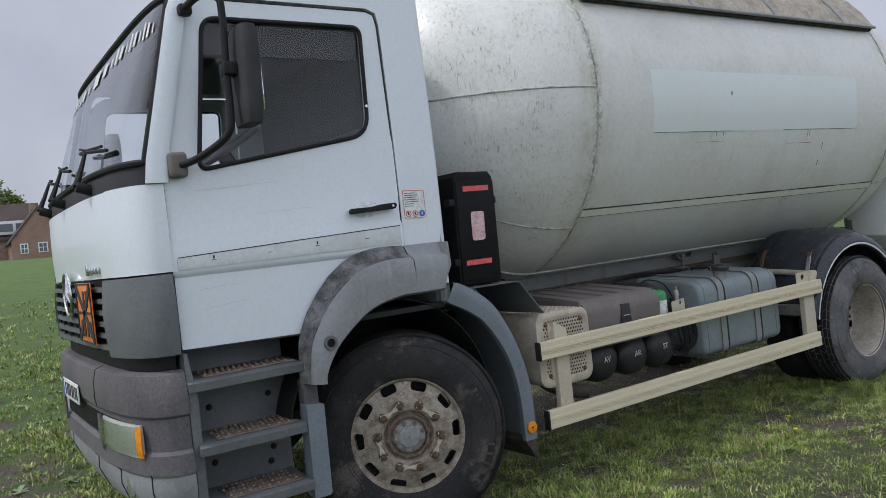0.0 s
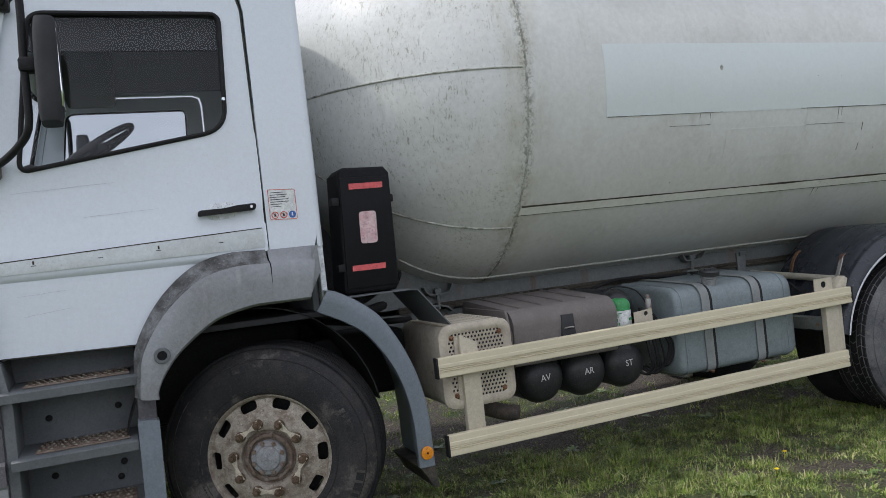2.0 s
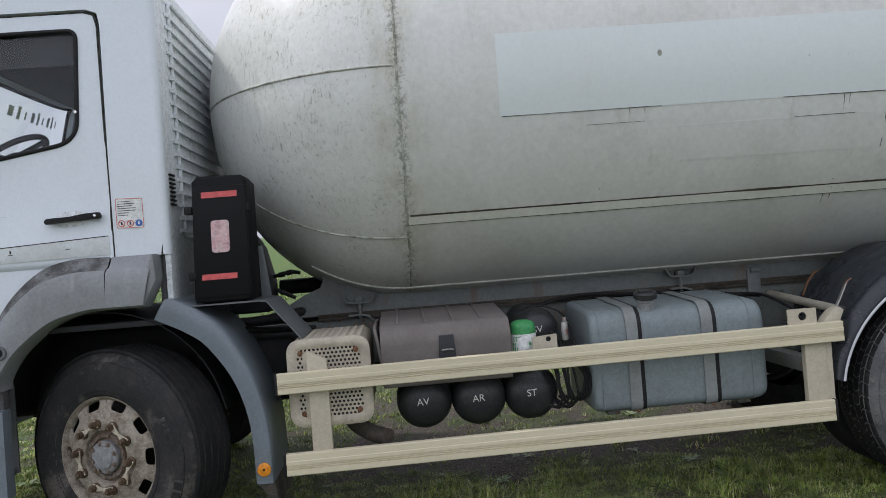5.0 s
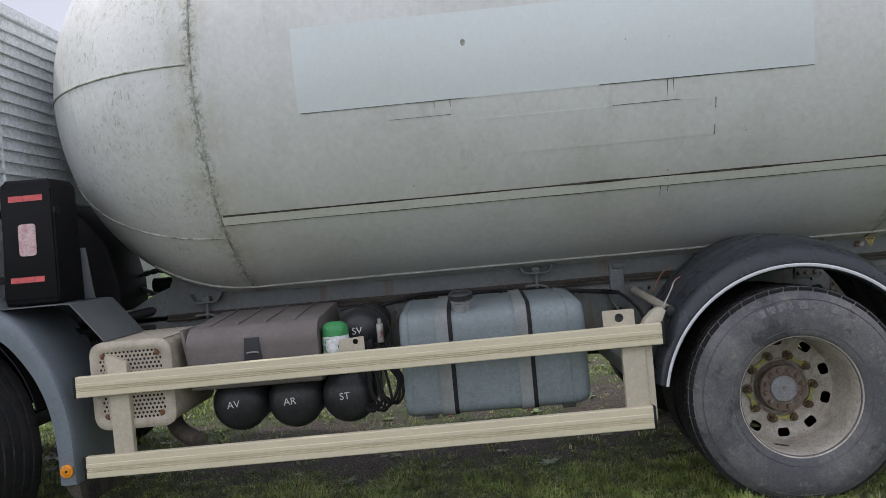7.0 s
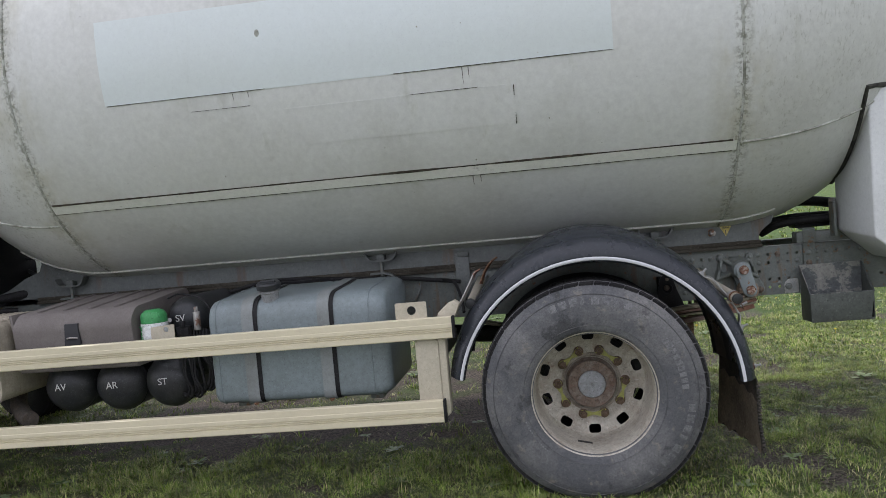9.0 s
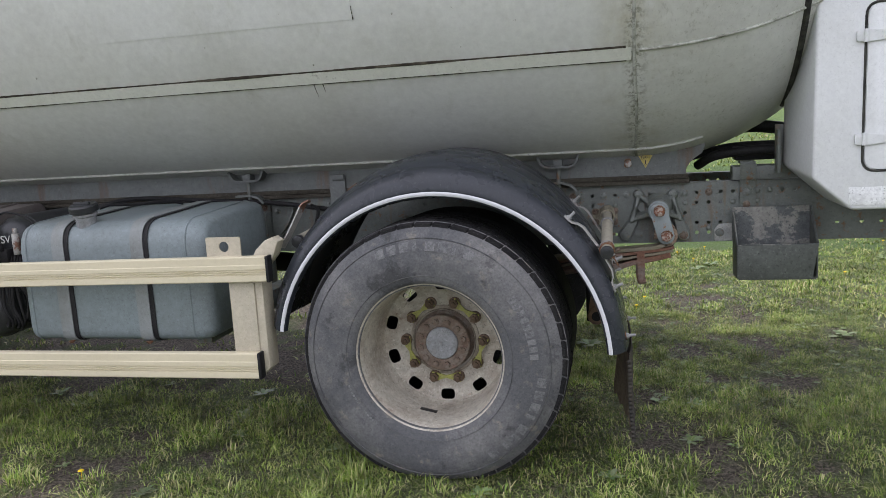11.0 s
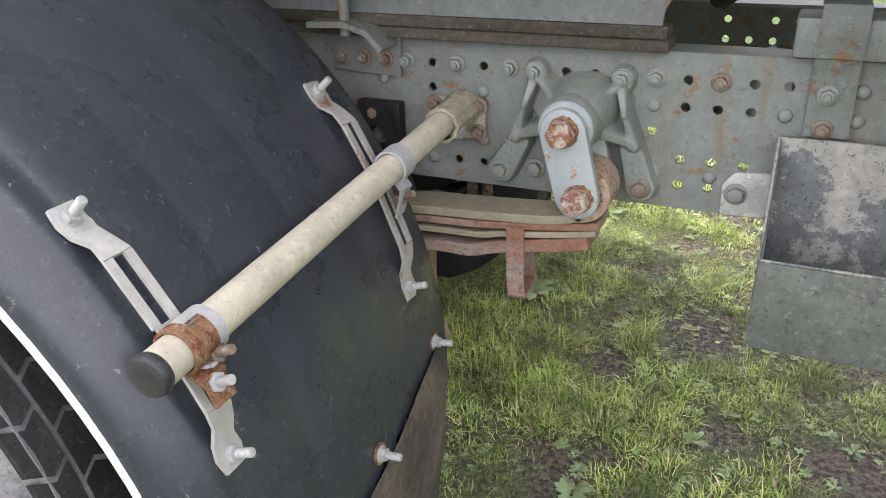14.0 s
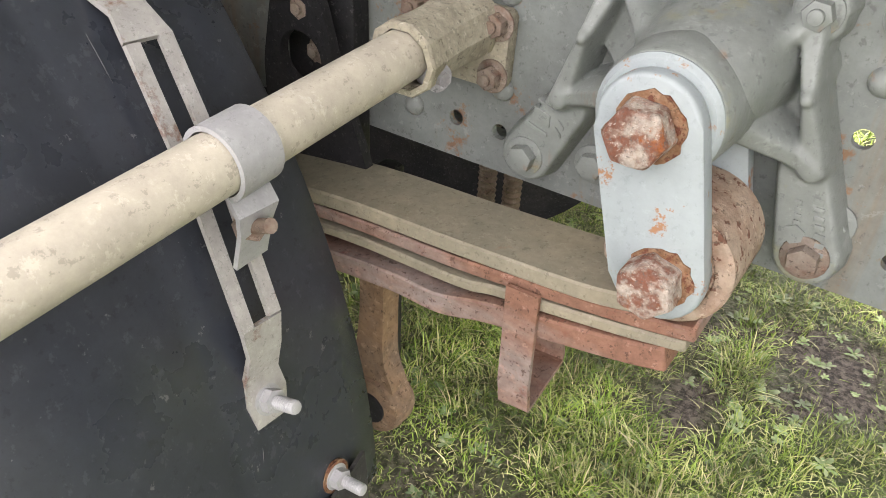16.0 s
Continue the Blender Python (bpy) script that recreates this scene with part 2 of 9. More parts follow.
BOLT_RUST = surface("scaly_rust_bolt", (0.50, 0.43, 0.36), (0.20, 0.062, 0.030), 0.8, 0.0, 60, 0.44, 0.56, 0.92, 240, 0.35, 0.9, 0.004,
                    spots=((0.34, 0.10, 0.022), 45, 0.56, 0.64, 0.8), per_object=True)
SPRING_PAINT = surface("worn_spring_leaf", (0.225, 0.205, 0.150), (0.30, 0.255, 0.175), 0.6, 0.05, 7, 0.45, 0.72, 0.7, 90, 0.2, 0.3, 0.002,
                       spots=((0.25, 0.14, 0.09), 20, 0.64, 0.74, 0.6), wear=0.5)
SPRING_RUST = surface("rust_brown_leaf", (0.21, 0.112, 0.076), (0.245, 0.212, 0.19), 0.72, 0.05, 6, 0.44, 0.60, 0.85, 90, 0.25, 0.4, 0.002, stretch=(0.5, 1, 2),
                      spots=((0.20, 0.075, 0.05), 25, 0.6, 0.7, 0.7))
EYE_RUST = surface("scabby_spring_eye", (0.36, 0.285, 0.215), (0.26, 0.165, 0.115), 0.8, 0.0, 26, 0.42, 0.66, 0.8, 80, 0.2, 0.6, 0.004,
                   spots=((0.12, 0.05, 0.03), 90, 0.575, 0.605, 0.9))
GALV = surface("weathered_galvanised", (0.37, 0.36, 0.335), (0.29, 0.28, 0.255), 0.5, 0.35, 18, 0.42, 0.7, 0.7, 120, 0.15, 0.2, 0.001,
               spots=((0.16, 0.065, 0.035), 9, 0.52, 0.57, 0.9), per_object=True, wear=0.55)
CLEAN_GALV = surface("chalky_galvanised", (0.40, 0.395, 0.375), (0.31, 0.305, 0.285), 0.5, 0.3, 18, 0.42, 0.7, 0.7, 120, 0.15, 0.2, 0.001, wear=0.4)
CLAMP_GALV = surface("dull_zinc_clamp", (0.33, 0.335, 0.33), (0.26, 0.265, 0.26), 0.45, 0.15, 20, 0.42, 0.7, 0.7, 120, 0.15, 0.2, 0.001, wear=0.3)
TUBE_CREAM = surface("mottled_cream_tube", (0.40, 0.37, 0.295), (0.31, 0.285, 0.23), 0.52, 0, 13, 0.42, 0.68, 0.8, 60, 0.15, 0.2, 0.0015,
                     spots=((0.50, 0.475, 0.41), 28, 0.6, 0.7, 0.6), wear=0.5)
SOCKET_CREAM = surface("lichen_grey_socket", (0.33, 0.305, 0.23), (0.22, 0.195, 0.145), 0.8, 0, 26, 0.42, 0.66, 0.8, 110, 0.35, 0.6, 0.003)
FUEL_GREY = surface("blue_grey_tank_paint", (0.19, 0.228, 0.235), (0.15, 0.172, 0.172), 0.38, 0, 3.5, 0.42, 0.72, 0.8, 70, 0.1, 0.06, 0.001,
                    spots=((0.38, 0.40, 0.40), 12, 0.64, 0.76, 0.4), streak=((0.30, 0.27, 0.22), 7, 0.60, 0.78, 0.55), wear=0.55)
AIR_BLACK = surface("black_air_tank_paint", (0.024, 0.026, 0.028), (0.05, 0.048, 0.045), 0.38, 0, 7, 0.45, 0.72, 0.6, 80, 0.12, 0.08, 0.001,
                    streak=((0.16, 0.13, 0.10), 10, 0.70, 0.8, 0.5))
BATTERY_BROWN = surface("dusty_brown_plastic", (0.165, 0.148, 0.138), (0.22, 0.20, 0.185), 0.8, 0, 6, 0.42, 0.72, 0.8, 150, 0.2, 0.15, 0.001,
                        spots=((0.30, 0.275, 0.245), 20, 0.62, 0.75, 0.45), wear=0.4)
MUD_FLAP = surface("muddy_rubber_flap", (0.036, 0.036, 0.033), (0.17, 0.14, 0.105), 0.8, 0, 4, 0.42, 0.66, 0.85, 90, 0.3, 0.3)
ORANGE = surface("orange_reflector", (0.75, 0.27, 0.02), (0.6, 0.2, 0.02), 0.25, 0, 60, 0.4, 0.7, 0.4)
RED_TAPE = surface("red_reflective_tape", (0.66, 0.12, 0.12), (0.55, 0.09, 0.09), 0.35, 0, 30, 0.4, 0.7, 0.5)
BAR_BLACK = plain("black_print", (0.02, 0.02, 0.02), 0.6)
BAR_WHITE = plain("white_print", (0.72, 0.73, 0.74), 0.6)
BAR_RED = plain("red_print", (0.6, 0.06, 0.05), 0.5)
BAR_BLUE = plain("blue_print", (0.04, 0.13, 0.42), 0.5)
SCUFF_WHITE = plain("scuffed_white_paint", (0.42, 0.44, 0.45), 0.6)
CHALK = plain("white_marker", (0.62, 0.62, 0.60), 0.8)
GREEN_CAN = surface("green_enamel", (0.045, 0.27, 0.085), (0.06, 0.30, 0.11), 0.4, 0, 12, 0.4, 0.7, 0.5)
LABEL_WHITE = surface("white_label", (0.72, 0.74, 0.72), (0.6, 0.62, 0.6), 0.5, 0, 12, 0.4, 0.7, 0.5)
YELLOW_SIGN = surface("faded_yellow_sign", (0.55, 0.44, 0.11), (0.42, 0.38, 0.22), 0.5, 0, 40, 0.4, 0.7, 0.6)
ORANGE_PLATE = surface("faded_orange_plate", (0.75, 0.20, 0.03), (0.62, 0.17, 0.04), 0.5, 0, 8, 0.4, 0.7, 0.5)
CHROME = surface("dull_chrome", (0.62, 0.63, 0.64), (0.4, 0.4, 0.4), 0.22, 1.0, 20, 0.5, 0.8, 0.5)
SEAL_WHITE = surface("pale_sealant", (0.52, 0.53, 0.49), (0.34, 0.34, 0.29), 0.6, 0, 14, 0.42, 0.7, 0.7)
SEAL_BLACK = surface("cracked_black_seal", (0.03, 0.03, 0.028), (0.10, 0.10, 0.08), 0.8, 0, 22, 0.42, 0.68, 0.8, 90, 0.3, 0.5)
WELD_DIRTY = surface("dirty_weld_bead", (0.47, 0.48, 0.43), (0.14, 0.14, 0.10), 0.7, 0, 16, 0.46, 0.64, 0.9, 60, 0.3, 0.4)
RUST_LINE = surface("rust_stained_edge", (0.036, 0.031, 0.022), (0.13, 0.115, 0.085), 0.8, 0, 9, 0.45, 0.68, 0.8, 60, 0.3, 0.4, stretch=(2, 1, 1))
WOOD_STRIP = surface("weathered_packing_strip", (0.075, 0.068, 0.054), (0.028, 0.023, 0.017), 0.85, 0, 16, 0.42, 0.66, 0.8, 90, 0.3, 0.5, 0.003, stretch=(0.3, 1, 2),
                     spots=((0.30, 0.30, 0.27), 28, 0.62, 0.72, 0.6))
CABINET_WHITE = surface("cabinet_white_paint", (0.66, 0.68, 0.67), (0.52, 0.535, 0.50), 0.4, 0, 2.5, 0.45, 0.78, 0.6, 80, 0.08, 0.05, 0.001,
                        streak=((0.36, 0.35, 0.29), 6, 0.64, 0.82, 0.5), wear=0.25)
TRAY_PATCHY = surface("peeling_tray_paint", (0.115, 0.125, 0.125), (0.10, 0.107, 0.105), 0.55, 0, 7, 0.42, 0.72, 0.7, 70, 0.2, 0.2, 0.0015,
                      spots=((0.25, 0.245, 0.22), 11, 0.51, 0.545, 0.9))
TRAY_GREY = surface("greenish_tray_paint", (0.085, 0.095, 0.083), (0.062, 0.066, 0.06), 0.5, 0, 5, 0.42, 0.72, 0.7, 70, 0.18, 0.12,
                    spots=((0.20, 0.085, 0.045), 9, 0.66, 0.74, 0.7))
SHIELD_TOP = surface("lichen_sunshield", (0.36, 0.33, 0.28), (0.20, 0.17, 0.14), 0.85, 0, 9, 0.42, 0.66, 0.8, 60, 0.3, 0.4)
INTERIOR = surface("grey_cab_lining", (0.15, 0.155, 0.165), (0.125, 0.13, 0.137), 0.8, 0, 5, 0.4, 0.7, 0.6, 120, 0.15, 0.1, wear=0)
INTERIOR_DARK = surface("dark_cab_trim", (0.04, 0.041, 0.044), (0.06, 0.06, 0.062), 0.7, 0, 7, 0.4, 0.7, 0.6, 150, 0.15, 0.1, wear=0)


MUDGUARD_BLUE = surface("blue_grey_mudguard_plastic", (0.165, 0.195, 0.22), (0.13, 0.145, 0.155), 0.45, 0, 4, 0.42, 0.72, 0.7, 110, 0.12, 0.1, 0.001,
                        streak=((0.25, 0.25, 0.23), 9, 0.62, 0.8, 0.4), wear=0.5)
GRIME_EDGE = surface("dirt_caked_edge", (0.20, 0.205, 0.205), (0.045, 0.043, 0.04), 0.8, 0, 9, 0.36, 0.58, 0.9, 80, 0.3, 0.3, 0.002)
LAMP_SILVER = surface("faceted_lamp_reflector", (0.74, 0.75, 0.72), (0.60, 0.62, 0.58), 0.3, 0.25, 20, 0.4, 0.6, 0.6, 60, 0.1, 1.0, 0.01, wear=0.3)
TAIL_PIPE = surface("sooty_tail_pipe", (0.085, 0.075, 0.065), (0.14, 0.11, 0.085), 0.8, 0.1, 12)


def glass_mat(name, tint, gain):
    """Clear sheet: straight through, with the sky's mirror image on top."""
    m, n, l, p = node_mat(name)
    n.remove(p)
    clear = n.new("ShaderNodeBsdfTransparent")
    clear.inputs["Color"].default_value = (*tint, 1)
    shine = n.new("ShaderNodeBsdfGlossy")
    shine.inputs["Roughness"].default_value = 0.0
    shine.inputs["Color"].default_value = (0.95, 0.97, 1.0, 1)
    lw = n.new("ShaderNodeLayerWeight")
    lw.inputs["Blend"].default_value = 0.5
    steep = n.new("ShaderNodeMath")
    steep.operation = "POWER"
    l.new(lw.outputs["Facing"], steep.inputs[0])
    steep.inputs[1].default_value = 2.1
    gloss = n.new("ShaderNodeMapRange")
    gloss.inputs["To Min"].default_value, gloss.inputs["To Max"].default_value = 0.05 * gain, 0.75
    l.new(steep.outputs[0], gloss.inputs["Value"])
    mx = n.new("ShaderNodeMixShader")
    l.new(gloss.outputs["Result"], mx.inputs["Fac"])
    l.new(clear.outputs["BSDF"], mx.inputs[1])
    l.new(shine.outputs["BSDF"], mx.inputs[2])
    l.new(mx.outputs["Shader"], n["Material Output"].inputs["Surface"])
    return m


WINDOW_GLASS = glass_mat("window_glass", (0.88, 0.91, 0.92), 0.5)
LAMP_GLASS = glass_mat("headlamp_lens", (0.93, 0.95, 0.93), 1.4)


TANK_WELDS = (3.589, 7.237)


def tank_material():
    m, n, l, p = node_mat("tank_paint")
    base = blend(n, l, band(n, l, noise_node(n, l, 0.9, 5, 0.6), 0.40, 0.68), (0.635, 0.648, 0.622), (0.585, 0.592, 0.555))
    algae = times(n, l, band(n, l, noise_node(n, l, 1.7, 6, 0.65), 0.48, 0.78), 0.55)
    base = blend(n, l, algae, base, (0.445, 0.448, 0.405))
    # long streaks that run down the flanks
    run = times(n, l, band(n, l, noise_node(n, l, 7, 5, 0.7, (1, 1, 0.10)), 0.60, 0.80), 0.40)
    base = blend(n, l, run, base, (0.30, 0.31, 0.22))
    # fine dark cracks and lichen specks, thickest on the two ends and along the girth welds
    at = n.new("ShaderNodeTexCoord")
    sep = n.new("ShaderNodeSeparateXYZ")
    l.new(at.outputs["Object"], sep.inputs[0])
    x = sep.outputs["X"]
    ends = band(n, l, x, 3.72, 3.45)
    rear = times(n, l, band(n, l, x, 7.15, 7.35), 0.6)
    where = n.new("ShaderNodeMath")
    where.operation = "MAXIMUM"
    l.new(ends, where.inputs[0])
    l.new(rear, where.inputs[1])
    crack = times(n, l, band(n, l, noise_node(n, l, 62, 10, 0.76, (1, 1, 0.22)), 0.555, 0.60), 0.7)
    zone = band(n, l, noise_node(n, l, 3.4, 6, 0.65), 0.46, 0.60)
    base = blend(n, l, times(n, l, times(n, l, crack, zone), where.outputs[0]), base, (0.20, 0.20, 0.14))
    speck = times(n, l, band(n, l, noise_node(n, l, 75, 8, 0.75, (1, 1, 0.5)), 0.585, 0.625), 0.6)
    base = blend(n, l, times(n, l, speck, where.outputs[0]), base, (0.20, 0.20, 0.14))
    for wx in TANK_WELDS:
        off = n.new("ShaderNodeMath")
        off.operation = "SUBTRACT"
        l.new(x, off.inputs[0])
        off.inputs[1].default_value = wx
        away = n.new("ShaderNodeMath")
        away.operation = "ABSOLUTE"
        l.new(off.outputs[0], away.inputs[0])
        stain = times(n, l, band(n, l, away.outputs[0], 0.17, 0.01), band(n, l, noise_node(n, l, 5, 7, 0.72, (1, 1, 0.35)), 0.44, 0.66))
        base = blend(n, l, times(n, l, stain, 0.62), base, (0.33, 0.30, 0.17))
        seam = times(n, l, band(n, l, away.outputs[0], 0.055, 0.0), band(n, l, noise_node(n, l, 42, 9, 0.75), 0.49, 0.57))
        base = blend(n, l, times(n, l, seam, 0.9), base, (0.14, 0.14, 0.095))
    dots = times(n, l, band(n, l, noise_node(n, l, 48, 5, 0.6), 0.715, 0.76), 0.55)
    base = blend(n, l, dots, base, (0.20, 0.20, 0.14))
    fine = n.new("ShaderNodeMapRange")
    fine.inputs["From Min"].default_value, fine.inputs["From Max"].default_value = 0.3, 0.7
    fine.inputs["To Min"].default_value, fine.inputs["To Max"].default_value = 0.90, 1.09
    l.new(noise_node(n, l, 30, 9, 0.75), fine.inputs["Value"])
    base = blend(n, l, 1.0, base, fine.outputs["Result"], "MULTIPLY")
    l.new(base, p.inputs["Base Color"])
    r = n.new("ShaderNodeMapRange")
    r.inputs["To Min"].default_value, r.inputs["To Max"].default_value = 0.36, 0.62
    l.new(algae, r.inputs["Value"])
    l.new(r.outputs["Result"], p.inputs["Roughness"])
    b = n.new("ShaderNodeBump")
    b.inputs["Strength"].default_value, b.inputs["Distance"].default_value = 0.25, 0.012
    l.new(noise_node(n, l, 1.6, 3, 0.5), b.inputs["Height"])
    l.new(b.outputs["Normal"], p.inputs["Normal"])
    return m


TANK_PAINT = tank_material()
PATCH_PAINT = surface("bluish_repaint", (0.65, 0.705, 0.695), (0.635, 0.68, 0.66), 0.33, 0, 1.5, 0.4, 0.7, 0.7, 60, 0.04, 0.03, 0.001,
                      streak=((0.40, 0.42, 0.36), 5, 0.66, 0.85, 0.3), wear=0.12)
STRAP_PAINT = surface("lap_strip_paint", (0.70, 0.71, 0.645), (0.62, 0.635, 0.56), 0.5, 0, 5, 0.42, 0.7, 0.7, 60, 0.1, 0.1,
                      spots=((0.12, 0.11, 0.08), 14, 0.63, 0.70, 0.7), wear=0.25)


# ---- mesh helpers ----
WORLD = {}


def link_part(name, me, parent, label, m):
    ob = new(name, me)
    if parent:
        ob.parent = parent
        ob.matrix_parent_inverse = WORLD[parent.name].inverted()
    ob.matrix_basis = m
    WORLD[ob.name] = m.copy()
    if label:
        ob["label"] = label
    return ob


def mesh_of(name, bm, material, angle=38, extra=()):
    me = bpy.data.meshes.new(name)
    bmesh.ops.recalc_face_normals(bm, faces=bm.faces)
    bm.to_mesh(me)
    bm.free()
    me.materials.append(material)
    for e in extra:
        me.materials.append(e)
    me.shade_smooth()
    me.set_sharp_from_angle(angle=radians(angle))
    return me


def part(name, bm, material, parent, label="", m=None, angle=38, extra=()):
    """One mesh object out of a bmesh, under a thing or a part."""
    return link_part(name, mesh_of(name, bm, material, angle, extra), parent, label, m or Matrix())


def piece(name, me, parent, m, label=""):
    return link_part(name, me, parent, label, m)


def B():
    return bmesh.new()


def box(bm, a, b, bev=0.0, seg=2, turn=None):
    a, b = Vector(a), Vector(b)
    mid, size = (a + b) / 2, b - a
    m = Matrix.Translation(mid) @ (turn or Matrix()) @ Matrix.Diagonal((abs(size.x), abs(size.y), abs(size.z), 1))
    vs = bmesh.ops.create_cube(bm, size=1.0, matrix=m)["verts"]
    if bev:
        es = list({e for v in vs for e in v.link_edges})
        bmesh.ops.bevel(bm, geom=es, offset=bev, segments=seg, profile=0.5, affect="EDGES", clamp_overlap=True)


def along(p, q):
    p, q = Vector(p), Vector(q)
    d = q - p
    return Matrix.Translation((p + q) / 2) @ d.to_track_quat("Z", "Y").to_matrix().to_4x4(), d.length


def cyl(bm, p, q, r, seg=24, r2=None, bev=0.0):
    m, length = along(p, q)
    vs = bmesh.ops.create_cone(bm, cap_ends=True, segments=seg, radius1=r, radius2=r if r2 is None else r2, depth=length, matrix=m)["verts"]
    if bev:
        es = [e for e in {e for v in vs for e in v.link_edges} if any(len(f.verts) > 4 for f in e.link_faces)]
        bmesh.ops.bevel(bm, geom=es, offset=bev, segments=2, profile=0.5, affect="EDGES", clamp_overlap=True)


def lathe(bm, prof, seg=48, m=None):
    """Turn (radius, height) pairs round the local z axis."""
    m = m or Matrix()
    rings = []
    for r, z in prof:
        if r < 1e-6:
            rings.append([bm.verts.new(m @ Vector((0, 0, z)))])
        else:
            rings.append([bm.verts.new(m @ Vector((r * math.cos(2 * math.pi * i / seg), r * math.sin(2 * math.pi * i / seg), z))) for i in range(seg)])
    for u, v in zip(rings, rings[1:]):
        for i in range(seg):
            j = (i + 1) % seg
            if len(u) == 1 and len(v) == 1:
                continue
            if len(u) == 1:
                bm.faces.new((u[0], v[i], v[j]))
            elif len(v) == 1:
                bm.faces.new((u[i], u[j], v[0]))
            else:
                bm.faces.new((u[i], u[j], v[j], v[i]))


def prism(bm, pts, axis, lo, hi, bev=0.0, seg=2):
    """Extrude a polygon. axis y: points are (x, z); axis x: (y, z); axis z: (x, y)."""
    def put(p, v):
        return (p[0], v, p[1]) if axis == "y" else (v, p[0], p[1]) if axis == "x" else (p[0], p[1], v)
    a = [bm.verts.new(put(p, lo)) for p in pts]
    b = [bm.verts.new(put(p, hi)) for p in pts]
    n = len(pts)
    fs = [bm.faces.new(a[::-1]), bm.faces.new(b)]
    for i in range(n):
        j = (i + 1) % n
        fs.append(bm.faces.new((a[i], a[j], b[j], b[i])))
    if bev:
        es = list({e for f in fs[:2] for e in f.edges})
        bmesh.ops.bevel(bm, geom=es, offset=bev, segments=seg, profile=0.5, affect="EDGES", clamp_overlap=True)


def round_poly(pts, r, seg=5):
    """Round the corners of a polygon."""
    out, n = [], len(pts)
    for i in range(n):
        a, p, c = Vector(pts[i - 1]), Vector(pts[i]), Vector(pts[(i + 1) % n])
        ra = r[i] if isinstance(r, (list, tuple)) else r
        u, v = (a - p), (c - p)
        k = min(ra, u.length * 0.45, v.length * 0.45)
        if k < 1e-5:
            out.append(tuple(p))
            continue
        s, e = p + u.normalized() * k, p + v.normalized() * k
        for j in range(seg + 1):
            t = j / seg
            q = s * (1 - t) ** 2 + p * 2 * t * (1 - t) + e * t * t
            out.append(tuple(q))
    return out


def sweep(bm, pts, r, seg=10, closed=False):
    """A round tube along a path; r may be a list."""
    pts = [Vector(p) for p in pts]
    n, up, rings = len(pts), None, []
    for i, p in enumerate(pts):
        a, b = pts[i - 1] if i or closed else p, pts[(i + 1) % n] if i < n - 1 or closed else p
        d = (b - a).normalized()
        if up is None:
            up = d.orthogonal().normalized()
        up = (up - d * up.dot(d)).normalized()
        side = d.cross(up)
        rr = r[i] if isinstance(r, (list, tuple)) else r
        rings.append([bm.verts.new(p + (up * math.cos(2 * math.pi * k / seg) + side * math.sin(2 * math.pi * k / seg)) * rr) for k in range(seg)])
    for i in range(n if closed else n - 1):
        u, v = rings[i], rings[(i + 1) % n]
        for k in range(seg):
            bm.faces.new((u[k], u[(k + 1) % seg], v[(k + 1) % seg], v[k]))
    if not closed:
        bm.faces.new(rings[0][::-1])
        bm.faces.new(rings[-1])


def curve_pts(pts, per=6):
    """A smooth line through points (Catmull-Rom)."""
    p = [Vector(q) for q in pts]
    p = [p[0] * 2 - p[1]] + p + [p[-1] * 2 - p[-2]]
    out = []
    for i in range(1, len(p) - 2):
        for k in range(per):
            t = k / per
            out.append(0.5 * ((2 * p[i]) + (p[i + 1] - p[i - 1]) * t + (2 * p[i - 1] - 5 * p[i] + 4 * p[i + 1] - p[i + 2]) * t * t + (3 * p[i] - p[i - 1] - 3 * p[i + 1] + p[i + 2]) * t ** 3))
    out.append(p[-2])
    return out


def ribbon(bm, pts, side, thick, half):
    """A flat bar along a path: half its width along side, thick across. half may be a list."""
    pts, side = [Vector(p) for p in pts], Vector(side).normalized()
    n, rings = len(pts), []
    for i, p in enumerate(pts):
        d = (pts[min(i + 1, n - 1)] - pts[max(i - 1, 0)]).normalized()
        nor = d.cross(side).normalized() * thick / 2
        h = half[i] if isinstance(half, (list, tuple)) else half
        s = (side - d * side.dot(d)).normalized() * h
        rings.append([bm.verts.new(p + a) for a in (s + nor, -s + nor, -s - nor, s - nor)])
    for u, v in zip(rings, rings[1:]):
        for k in range(4):
            bm.faces.new((u[k], u[(k + 1) % 4], v[(k + 1) % 4], v[k]))
    bm.faces.new(rings[0][::-1])
    bm.faces.new(rings[-1])


def grid(bm, rows, close=False):
    vs = [[bm.verts.new(p) for p in row] for row in rows]
    for u, v in zip(vs, vs[1:]):
        n = len(u)
        for i in range(n if close else n - 1):
            bm.faces.new((u[i], u[(i + 1) % n], v[(i + 1) % n], v[i]))
    return vs


def shell(bm, thick):
    bmesh.ops.recalc_face_normals(bm, faces=bm.faces)
    bmesh.ops.solidify(bm, geom=bm.faces[:], thickness=thick)


def plate_with_holes(bm, outer, holes, y, thick):
    """A flat plate in the x-z plane at y with holes: lists of (x, z)."""
    es = []
    for loop in [outer] + holes:
        vs = [bm.verts.new((p[0], y, p[1])) for p in loop]
        es += [bm.edges.new((vs[i], vs[(i + 1) % len(vs)])) for i in range(len(vs))]
    bmesh.ops.triangle_fill(bm, use_beauty=True, use_dissolve=False, edges=es, normal=(0, -1, 0))
    if thick:
        shell(bm, thick)


def disc_pts(x, z, r, seg=12):
    return [(x + r * math.cos(2 * math.pi * i / seg), z + r * math.sin(2 * math.pi * i / seg)) for i in range(seg)]


OUT = Matrix.Rotation(radians(90), 4, "X")      # local z to world -y: things that face the camera's side


